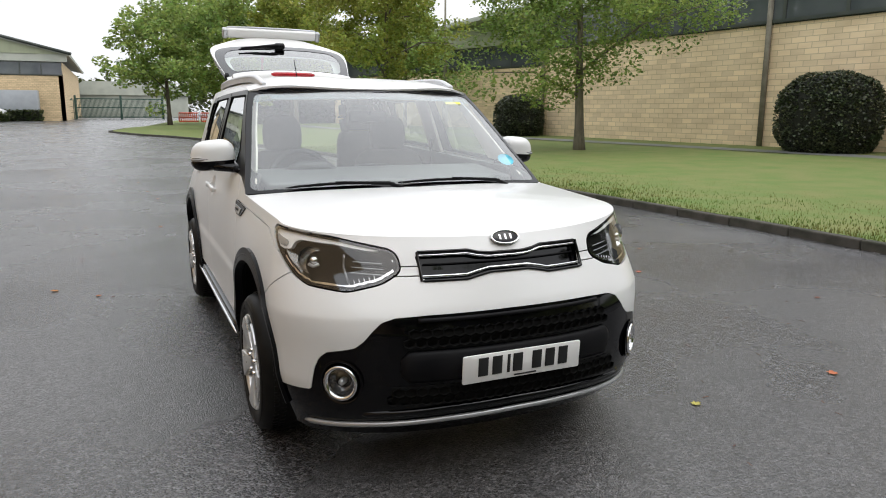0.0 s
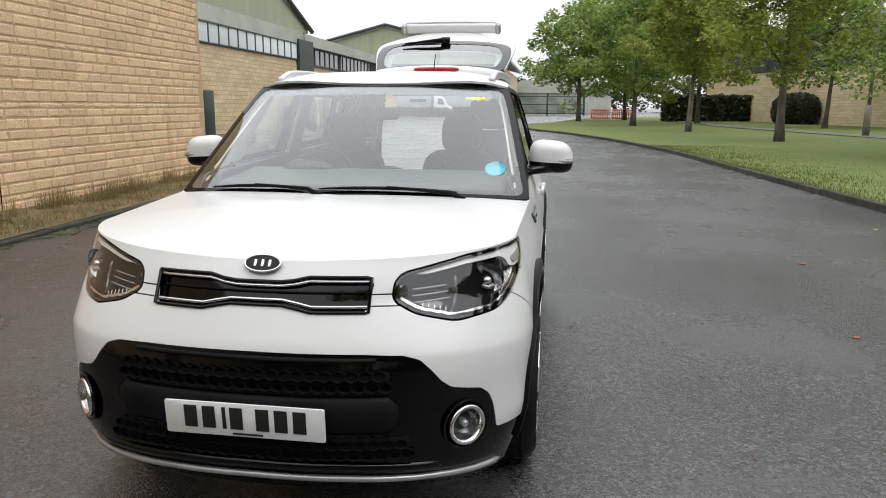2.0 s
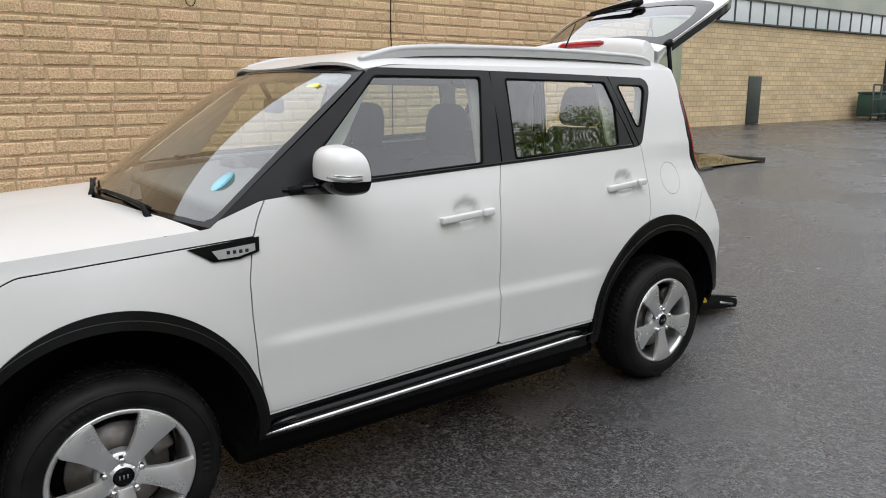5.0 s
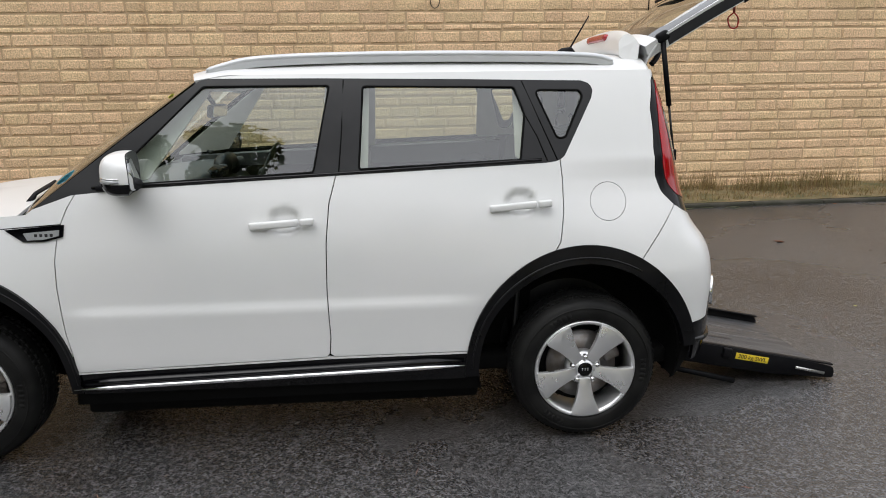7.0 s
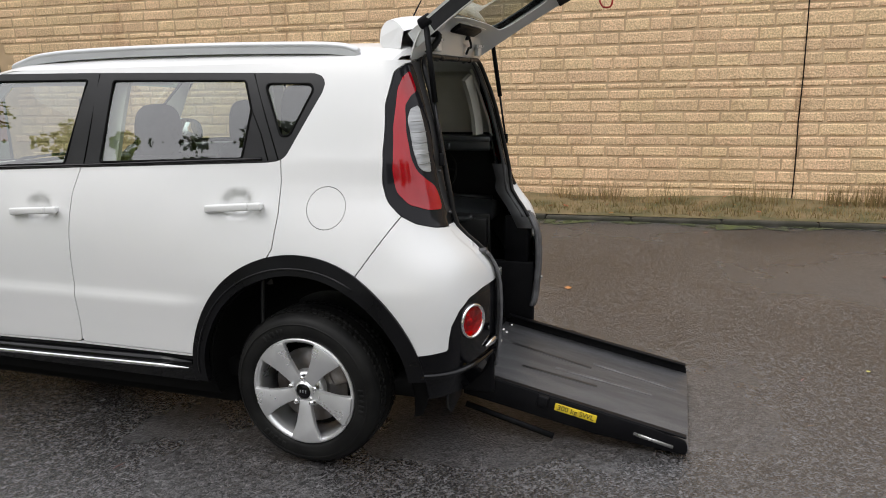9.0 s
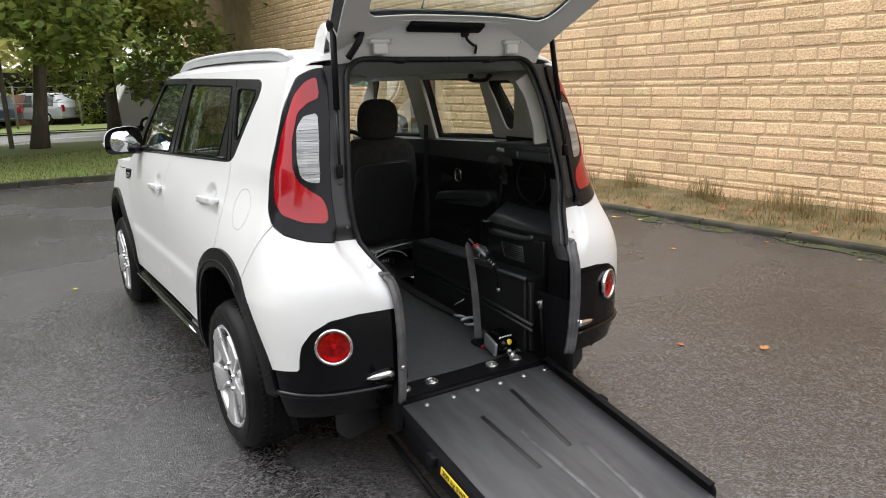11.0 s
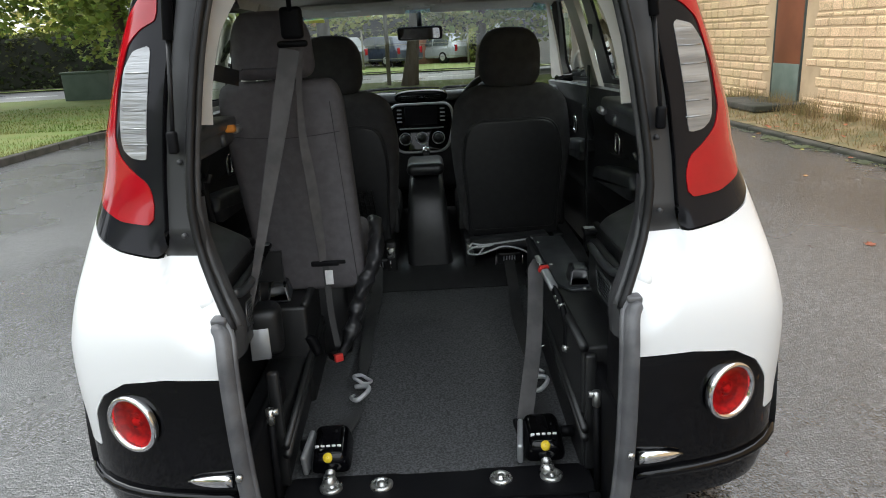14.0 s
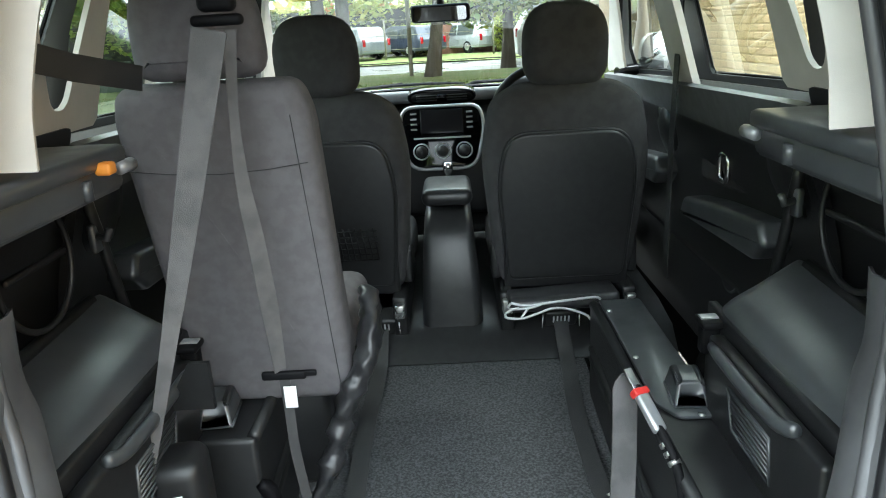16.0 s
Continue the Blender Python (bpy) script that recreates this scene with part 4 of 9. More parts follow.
# scuttle: dark strip between bonnet and glass
qa, qv = np.meshgrid(np.linspace(-1, 1, 50), np.linspace(0, 1, 6), indexing="ij")
foot = screen_point(qa, 0 * qa)
back = np.stack([qa * .785, .31 - .17 * (1 - qa * qa), 1.028 + .03 * (1 - qa * qa) - .012], -1)
scut = back + (foot - back) * qv[..., None] - np.array([0, 0, .012]) * np.sin(qv * math.pi)[..., None]
part("scuttle", (scut.reshape(-1, 3), grid_faces(50, 6)), M["matt_black"], car, "black scuttle panel", solid=.01)
for a0, a1, pivot in ((-.12, .62, .66), (-.78, -.22, -.10)):
    wiper = part("wiper_blade", tube([screen_point(a, .014 + .014 * math.sin(i / 7 * 3), .014) for i, a in enumerate(np.linspace(a0, a1, 8))], [.003, .006, .007, .007, .007, .007, .006, .003], 8), M["matt_black"], car, "black wiper blade")
    mid = (a0 + a1) / 2
    part("wiper_arm", tube([screen_point(pivot, -.03, .010), screen_point(pivot * .8 + mid * .2, .004, .022), screen_point(mid, .022, .026)], [.014, .009, .006], 8), M["matt_black"], wiper)

ra, rb = np.meshgrid(np.linspace(-1, 1, 60), np.linspace(0, 1, 70), indexing="ij")
ry0 = .898 + .10 * ra ** 2
ry = ry0 + (2.935 - .05 * ra ** 2 - ry0) * rb
wide = np.where(ry < 1.2, np.interp(ry, [.9, 1.02, 1.2], [half_width(1.02, 1.545), half_width(1.02, 1.547), half_width(1.2, 1.565)]), half_width(np.minimum(ry, YR), 1.565) - .35 * np.clip(ry - YR, 0, 1) ** 1.3)
rx = ra * wide
ridge = np.interp(ry, [.89, .94, 1.02, 1.2, 1.6, 2.3, 2.75, 2.95], [1.557, 1.581, 1.604, 1.632, 1.655, 1.657, 1.645, 1.625])
low = np.interp(ry, [.89, 1.0, 1.12, 3], [1.54, 1.545, 1.565, 1.565])
rz_ = low + (ridge - low) * (1 - np.abs(ra) ** 5)
back_edge = np.stack([rx, ry, rz_], -1)[:, -1]
drop = back_edge * (.985, 1, 1) + np.array([0, .012, 0])
drop[:, 2] = np.minimum(1.594 - .02 * np.linspace(-1, 1, 60) ** 4, back_edge[:, 2] - .006)
part("roof_end_panel", (np.vstack([back_edge, drop]), [(i, i + 1, 61 + i, 60 + i) for i in range(59)]), M["paint"], car, "white panel above the rear opening", solid=.006)
part("roof", (np.stack([rx, ry, rz_], -1).reshape(-1, 3), grid_faces(60, 70)), M["paint"], car, "white roof", solid=.012)
for s in (1, -1):
    pts = [(s * .585, 1.03, 1.592), (s * .588, 1.10, 1.612), (s * .592, 1.22, 1.636), (s * .598, 1.5, 1.648), (s * .60, 2.0, 1.65), (s * .592, 2.45, 1.642), (s * .582, 2.66, 1.632), (s * .576, 2.74, 1.61)]
    run = [(q[0], q[1], q[2] - .010) for q in curve_points(pts, 40)]
    rail = part("roof_rail", tube(run, [.010] + [.014] * 38 + [.010], 12, 1.25), M["rail"], car, "satin silver roof rail")
    part("rail_foot", ribbon([(x - s * .004, y, z - .018) for x, y, z in run], [.028] + [.038] * 38 + [.028], (1, 0, 0), .014), M["rail"], rail, sharp=35)
part("aerial", join(tube([(0, 2.62, 1.652), (0, 2.66, 1.664), (0, 2.70, 1.672), (0, 2.72, 1.655)], [.012, .022, .020, .012], 12, 1.3), tube([(0, 2.69, 1.672), (.0, 2.79, 1.84)], [.005, .003], 8)), M["matt_black"], car, "black roof aerial")

def body_width(y, z):
    """Half the body's width at a place, the rounded ends included."""
    u = np.linspace(0, 3, 400)
    x, yy = shell_point(u, np.full(400, max(z, .2)))
    return float(np.interp(y, np.maximum.accumulate(yy), x))


# ---- dark lining behind the panel gaps, arch liners, floor pan ----
lu, lv = np.meshgrid(np.linspace(.02, 2.25, 120), np.linspace(.215, .93, 30), indexing="ij")
lx, ly = shell_point(lu, lv)
liner = Sheet(np.stack([lx - .035 * np.clip(lu, 0, 1) - .0, ly + .05 * np.clip(1 - lu, 0, 1), lv], -1).reshape(-1, 3), grid_faces(120, 30), np.stack([lu, lv, lu], -1).reshape(-1, 3))
for cy in (0, 2.57):
    _, liner = liner.cut(lambda v, d, cy=cy: np.hypot(v[:, 1] - cy, v[:, 2] - .335) - .44)
part("inner_body", liner.shape(True), M["void"], car, "dark inner body")
for s in (1, -1):
    for cy in (0, 2.57):
        a = np.linspace(-.25, math.pi + .25, 40)
        rim = [(.444, .885), (.447, .74), (.44, .60), (.30, .56), (.05, .55)]
        v = np.array([[(s * min(x, body_width(cy + r * math.cos(t), .335 + r * math.sin(t)) - .022), cy + r * math.cos(t), .335 + r * math.sin(t)) for r, x in rim] for t in a]).reshape(-1, 3)
        part("arch_liner", (v, grid_faces(40, 5)), M["void"], car, "black wheel arch liner")
# underbody hung extra low to keep light off the ground beneath
part("floor_pan", box((1.38, 1.72, .10), (0, 1.28, .175), .02), M["void"], car, "dark underbody, set low to block light")
part("front_undertray", box((.9, .5, .05), (0, -.45, .23), .02), M["void"], car, "dark front undertray")
for s in (1, -1):
    part("rear_side_pan", box((.30, .9, .08), (s * .56, 2.55, .30), .02), M["void"], car, "dark rear side pan")

# ---- front: grille, fascia, lamps, plate ----
part("front_fascia", fascia.shape(True), M["gloss_black"], car, "gloss black lower front fascia", solid=.012, weld=True)
gr = part("grille", pushed(grille_hole, .022).shape(True), M["gloss_black"], car, "gloss black grille with chrome edging", solid=.01, weld=True)


def nose_at(x, z, out=0.0):
    wf, yn = float(half_width(YF, z)), float(interp(z, NOSE))
    nf = float(np.interp(z, [.3, .68, .84], [2.35, 2.35, NF]))
    return np.array([x, YF - (YF - yn) * max(0, 1 - abs(x / wf) ** nf) ** (1 / nf) - out, z])


xs = np.linspace(-.36, .36, 61)
top_z = np.interp(np.abs(xs), [0, .075, .12, .165, .36], [.882, .882, .887, .897, .896])
low_z = np.interp(np.abs(xs), [0, .085, .14, .18, .36], [.842, .842, .832, .823, .823])
part("chrome_strip", tube([nose_at(x, z, -.006) for x, z in zip(xs, top_z)], .0055, 8), M["chrome"], gr)
part("chrome_strip", tube([nose_at(x, z, -.004) for x, z in zip(xs, low_z)], .0055, 8), M["chrome"], gr)
rim_pts = [nose_at(x, z, .002) for x, z in zip(xs, top_z + .0135)] + [nose_at(x, z, .002) for x, z in zip(xs[::-1], (low_z - .0145)[::-1])]
part("grille_rim", tube(rim_pts + rim_pts[:1], .006, 8, caps=False), M["gloss_black"], gr)
for z in (.862,):
    part("grille_slat", tube([nose_at(x, z, -.016) for x in np.linspace(-.34, .34, 21)], .0035, 6), M["matt_black"], gr)

bpos = nose_at(.008, .945)
face_m = Matrix.Translation((.008, -.712, .946)) @ Matrix.Rotation(radians(-38), 4, "X")
oval = [(.060 * math.cos(t), .030 * math.sin(t)) for t in np.linspace(0, 2 * math.pi, 40, endpoint=False)]
badge = part("badge", moved(plate(oval, .012, bevel=.002), face_m), M["gloss_black"], car, "oval black and chrome badge")
part("badge_rim", moved(tube([(a, -.006, b) for a, b in oval] + [(oval[0][0], -.006, oval[0][1])], .004, 8, caps=False), face_m), M["chrome"], badge)
for x in (-.024, 0, .024):
    part("badge_mark", moved(box((.009, .004, .024), (x, -.007, 0), .001), face_m), M["chrome"], badge)


def hexes(x0, x1, z0, z1, r, depth):
    """A honeycomb of thin walls laid on the nose."""
    out = []
    dz, dx = r * 1.5, r * math.sqrt(3)
    row = 0
    z = z0 + r * .6
    while z < z1:
        for x in np.arange(x0 + (row % 2) * dx / 2, x1, dx):
            ring = [(x + r * .9 * 1.15 * math.sin(t), z + r * .78 * math.cos(t)) for t in np.arange(6) * math.pi / 3]
            v = []
            for a, b in ring:
                p = nose_at(min(max(a, -.56), .56), b)
                v += [p + (0, depth, 0), p + (0, depth + .03, 0)]
            for a, b in ring:
                a, b = x + (a - x) * .86, z + (b - z) * .86
                p = nose_at(min(max(a, -.56), .56), b)
                v += [p + (0, depth, 0), p + (0, depth + .03, 0)]
            f = []
            for i in range(6):
                j = (i + 1) % 6
                f += [(2 * i, 12 + 2 * i, 12 + 2 * j, 2 * j), (12 + 2 * i, 13 + 2 * i, 13 + 2 * j, 12 + 2 * j)]
            out.append((np.array(v), f))
        z += dz
        row += 1
    return join(*out)


part("intake_slot", join(*[tube([nose_at(x, .673, .002) for x in np.linspace(-.40, .40, 31)], .009, 8)]), M["matt_black"], car, "matt black intake slot")
for z0, z1, xr in ((.578, .635, .44), (.352, .425, .50)):
    part("intake_back", join(tube([nose_at(x, (z0 + z1) / 2, -.004) for x in np.linspace(-xr, xr, 31)], (z1 - z0) * .56, 10, .3)), M["void"], car, "dark air intake")
    part("honeycomb_grille", hexes(-xr, xr, z0, z1, .024, -.016), M["void"], car, "black honeycomb mesh")
bar = part("plate_bar", tube([nose_at(x, .500, .004) for x in np.linspace(-.47, .47, 31)], [.03] + [.062] * 29 + [.03], 14, .35), M["matt_black"], car, "matt black bumper bar")
number_plate = part("number_plate", moved(plate(rounded([(-.26, -.056), (.26, -.056), (.26, .056), (-.26, .056)], .008), .006, bevel=.001), pose(.0, -.892, .487, 4)), M["white_plate"], car, "white number plate with black bars")
for i, x in enumerate((-.175, -.115, -.065, -.025, .06, .12, .18)):
    part("plate_bar_mark", moved(box((.012 if i == 2 else .042, .003, .074), (x, -.0045, .006), .001), pose(.0, -.892, .487, 4)), M["ink"], number_plate)
part("plate_bar_mark", moved(box((.10, .003, .006), (.01, -.0045, -.046), .001), pose(.0, -.892, .487, 4)), M["ink"], number_plate)
strip = [on_front(s, z) * (sg, 1, 1) + np.array([0, -.012, 0]) for sg, order in ((1, 1), ) for s, z in [(s, np.interp(s, [0, .3, .6, .9], [.285, .28, .262, .235])) for s in np.linspace(.86, 0, 30)]]
strip = strip + [p * (-1, 1, 1) for p in strip[::-1][1:]]
part("bumper_strip", tube(strip, [.004] + [.011] * (len(strip) - 2) + [.004], 10), M["satin"], car, "satin silver bumper strip")
lip = [p + np.array([0, -.006, .045]) for p in strip[8:-8]]
part("bumper_lip", tube(lip, [.006] + [.016] * (len(lip) - 2) + [.006], 10), M["gloss_black"], car, "gloss black bumper lip")

for flip in (False, True):
    side = lambda s: mirrored(s) if flip else s
    lens = part("headlamp", side(pushed(lamp, .0).shape()), M["lens"], car, "clear headlamp with dark housing and chrome edge")
    lens.visible_shadow = False
    part("lamp_housing", side(pushed(lamp, .055).shape()), M["lamp_black"], lens, solid=.004)
    wall = lamp.cut(lambda v, d: -inside(np.c_[d[:, 0], v[:, 2]], HEADLAMP) - .011)[0]
    part("lamp_rim", side(pushed(wall, .004).shape()), M["gloss_black"], lens, solid=.05)
    upper = rounded([(.470, .914), (.55, .934), (.70, .960), (.85, .976), (.978, .980), (1.003, .964), (.965, .916), (.925, .908), (.880, .912), (.862, .936), (.826, .950), (.68, .940), (.55, .918)], .012)
    band = lamp.cut(sz(upper))[0]
    white_band = part("light_band", side(pushed(band, .010).shape()), M["lamp_white"], lens, "white running light band", solid=.02)
    insert = rounded([(.885, .940), (.985, .962), (.962, .924), (.905, .916)], .008)
    part("band_insert", side(pushed(lamp.cut(sz(insert))[0], .007).shape()), M["lamp_grey"], white_band, "grey band insert", solid=.004)
    low_band = lamp.cut(lambda v, d: np.abs(inside(np.c_[d[:, 0], v[:, 2]], HEADLAMP) + .020) - .0045)[0].cut(lambda v, d: v[:, 2] - .885)[0]
    part("chrome_edge", side(pushed(low_band, .010).shape()), M["chrome"], lens, solid=.006)
    cell = rounded([(.652, .890), (.68, .918), (.75, .934), (.82, .932), (.862, .900), (.872, .862), (.832, .818), (.77, .795), (.69, .797), (.65, .83)], .03)
    part("main_bowl", side(pushed(lamp.cut(sz(cell))[0], .052).shape()), M["smoke"], lens, "dark reflector bowl", solid=.004)
    inner_cell = rounded([(.478, .868), (.54, .890), (.628, .908), (.64, .83), (.62, .80), (.55, .812), (.478, .835)], .015)
    part("inner_bowl", side(pushed(lamp.cut(sz(inner_cell))[0], .034).shape()), M["smoke"], lens, solid=.004)
    c = on_front(.765, .875)
    aim = Matrix.Translation(c + np.array([-.010, .026, 0])) @ Matrix.Rotation(radians(28), 4, "Z") @ Matrix.Diagonal((1.25, 1, 1.12, 1))
    part("lamp_bowl", side(moved(lathe([(.050, -.014), (.047, -.006), (.038, .006), (.024, .014), (.001, .02)], 36, "y"), aim)), M["reflector"], lens)
    part("bulb", side(moved(lathe([(.001, -.026), (.011, -.022), (.014, -.01), (.014, .02)], 16, "y"), aim)), M["chrome"], lens)
    part("bulb_shield", side(moved(tube([(-.016, -.02, -.012), (0, -.024, -.02), (.016, -.02, -.012)], .006, 8), aim)), M["satin"], lens)
    for k in range(3):
        part("lamp_slat", side(tube([on_front(q, .826 + .020 * k + .07 * (q - .49)) + np.array([0, .022, 0]) for q in np.linspace(.495, .622 - .008 * k, 8)], [.0022] * 8, 8)), M["lamp_grey"], lens)
    part("lamp_divider", side(tube([on_front(.645 - .02 * abs(q - .5), .80 + .10 * q) + np.array([0, .02, 0]) for q in np.linspace(0, 1, 7)], .006, 8)), M["smoke"], lens)
    for k in range(7):
        part("reflector_rib", side(tube([on_front(.812 + .008 * k + .018 * q, .815 + .008 * k + (.075 - .006 * k) * q) + np.array([0, .031, 0]) for q in np.linspace(0, 1, 5)], .0022, 6)), M["reflector"], lens)
    for k in range(6):
        part("reflector_rib", side(tube([on_front(.53 + .02 * k, .805 - .004 * k + .02 * q) + np.array([0, .032, 0]) for q in np.linspace(0, 1, 4)], .003, 6)), M["reflector"], lens)
    # fog lamp
    c = on_front(.70, .437)
    aim = Matrix.Translation(c) @ Matrix.Rotation(radians(40), 4, "Z")
    fog = part("fog_lamp", side(moved(lathe([(.066, .0), (.069, -.010), (.064, -.016), (.055, -.012), (.052, .006)], 44, "y"), aim)), M["chrome"], car, "round fog lamp with chrome ring")
    part("fog_reflector", side(moved(lathe([(.053, .004), (.046, .02), (.028, .034), (.001, .038)], 36, "y"), aim)), M["smoke"], fog)
    part("fog_bulb", side(moved(lathe([(.001, -.004), (.012, .0), (.013, .03)], 16, "y"), aim)), M["satin"], fog)
    ln = part("fog_glass", side(moved(lathe([(.054, -.006), (.03, -.012), (.001, -.014)], 36, "y"), aim)), M["lens"], fog)
    ln.visible_shadow = False
    part("fog_bezel", side(moved(lathe([(.088, -.004), (.082, -.006), (.072, .004), (.066, .03)], 44, "y"), aim)), M["gloss_black"], fog)
    # side vent badge on the wing
    vent = [(.262, .985), (.492, 1.001), (.487, .955), (.42, .938), (.335, .938)]
    def wing(p, out): return on_side(p[0], p[1]) + np.array([out, 0, 0])
    vv = np.array([wing(p, -.004) for p in vent] + [wing(p, .006) for p in vent])
    n = len(vent)
    vf = [tuple(range(n, 2 * n))] + [(i, (i + 1) % n, n + (i + 1) % n, n + i) for i in range(n)]
    vent_ob = part("wing_badge", side((vv, vf)), M["gloss_black"], car, "black wing badge with a silver insert", sharp=30)
    inner = [(.335, .972), (.475, .982), (.473, .960), (.415, .947), (.352, .945)]
    vv = np.array([wing(p, .005) for p in inner] + [wing(p, .009) for p in inner])
    part("badge_insert", side((vv, vf)), M["satin"], vent_ob, sharp=30)
    for j, yy in enumerate((.385, .405, .425, .445)):
        part("badge_mark", side(box((.003, .011, .012), on_side(yy, .963) + np.array([.0095, 0, 0]), .001)), M["ink"], vent_ob)

# ---- sides: handles, mirrors, sill strip ----
for flip in (False, True):
    side = lambda s: mirrored(s) if flip else s
    for y0, z0, tilt in ((1.338, .984, .008), (2.303, 1.026, .010)):
        c = on_side(y0, z0)
        lean_h = Matrix.Translation((c[0] + .026, y0, z0)) @ Matrix.Rotation(math.atan2(tilt, .13), 4, "X")
        grip = box((.020, .196, .030), (0, -.032, 0), .008, 3)
        k = np.clip(np.abs(grip[0][:, 1] + .032) / .10, 0, 1)
        grip[0][:, 0] -= .012 * k ** 3
        h = part("door_handle", side(moved(grip, lean_h)), M["paint"], car, "white door handle")
        cap = box((.020, .058, .030), (-.004, .099, 0), .008, 3)
        part("lock_cap", side(moved(cap, lean_h)), M["paint"], h)
        for yy in (-.118, .11):
            part("handle_foot", side(moved(box((.034, .022, .022), (-.018, yy, 0), .005), lean_h)), M["paint"], h)
    # mirror
    bm = bmesh.new()
    bmesh.ops.create_uvsphere(bm, u_segments=48, v_segments=36, radius=1)
    for v in bm.verts:
        q = v.co
        sg = lambda t, e: math.copysign(abs(t) ** e, t)
        x, y, z = sg(q.x, .62), sg(q.y, .75), sg(q.z, .62)
        flat_y = min(y, .30)
        # rounded dome above, flatter belly below, swept back at the outer end
        v.co = (.912 + .110 * x * (1 - .10 * max(z, 0)), .768 + .080 * flat_y + .030 * max(x, 0) ** 2, 1.203 + (.082 if z > 0 else .076) * z - .010 * x)
    house = out_of(bm)
    hs = Sheet(house[0], house[1], np.zeros((len(house[0]), 3)))
    back_face, shell = hs.cut(lambda v, d: .790 - v[:, 1] + .030 * np.clip((v[:, 0] - .912) / .11, 0, 1) ** 2)
    lower, upper = shell.cut(lambda v, d: v[:, 2] - 1.180 + .05 * (v[:, 0] - .90))
    mirror_ob = part("door_mirror", side(upper.shape()), M["paint"], car, "white door mirror with black base")
    part("mirror_base", side(lower.shape()), M["gloss_black"], mirror_ob)
    part("mirror_rim", side(back_face.shape()), M["gloss_black"], mirror_ob)
    part("mirror_arm", side(tube([(.745, .66, 1.135), (.79, .70, 1.140), (.84, .742, 1.148), (.90, .76, 1.158)], [.022, .026, .030, .034], 14, 2.0)), M["gloss_black"], mirror_ob)
    part("mirror_foot", side(tube([on_side(.62, 1.135) + np.array([.004, 0, 0]), on_side(.70, 1.140) + np.array([.006, 0, 0])], [.014, .020], 10)), M["matt_black"], mirror_ob)
    part("mirror_glass", side(moved(plate([(.084 * math.copysign(abs(math.cos(t)) ** .6, math.cos(t)), .060 * math.copysign(abs(math.sin(t)) ** .6, math.sin(t))) for t in np.linspace(0, 2 * math.pi, 40, endpoint=False)], .004), pose(.905, .797, 1.200, 5, 0, 6))), M["mirror"], mirror_ob)
    part("indicator", side(tube([(.905, .697, 1.190), (.95, .700, 1.188), (.99, .715, 1.185), (1.014, .745, 1.183), (1.020, .785, 1.183)], [.004, .008, .009, .009, .006], 8)), M["clear_lamp"], mirror_ob)
    part("indicator_line", side(tube([(.905, .694, 1.199), (.95, .697, 1.198), (.992, .712, 1.196), (1.018, .745, 1.194), (1.023, .785, 1.194)], .0025, 6)), M["chrome"], mirror_ob)
    # seams of the door frames in the black window band
    for line in (((1.566, 1.17), (1.582, 1.33), (1.594, 1.54)), ((2.468, 1.202), (2.40, 1.36), (2.330, 1.526)), ((2.425, 1.20), (2.385, 1.30), (2.336, 1.39))):
        part("frame_seam", side(tube([on_side(y, z) + np.array([.0, 0, 0]) for y, z in line], .0028, 6)), M["void"], car)
    part("belt_strip", side(tube([on_side(y, np.interp(y, [.60, 1.55, 2.44], [1.138, 1.172, 1.208])) + np.array([.001, 0, 0]) for y in np.linspace(.60, 2.40, 20)], .006, 8, 1.4)), M["gloss_black"], car, "black waist strip")
    # sill strip
    pts = [on_side(y, z) + np.array([.022, 0, 0]) for y, z in zip(np.linspace(.46, 2.06, 12), np.linspace(.322, .362, 12))]
    board = part("sill_board", side(tube([p - np.array([.016, 0, -.014]) for p in pts], [.01] + [.022] * 10 + [.008], 10, 1.0)), M["gloss_black"], car, "black side sill board")
    part("sill_strip", side(tube([p + np.array([.008, 0, .0]) for p in pts], [.004] + [.0095] * 10 + [.003], 8)), M["chrome"], board, "chrome sill strip")

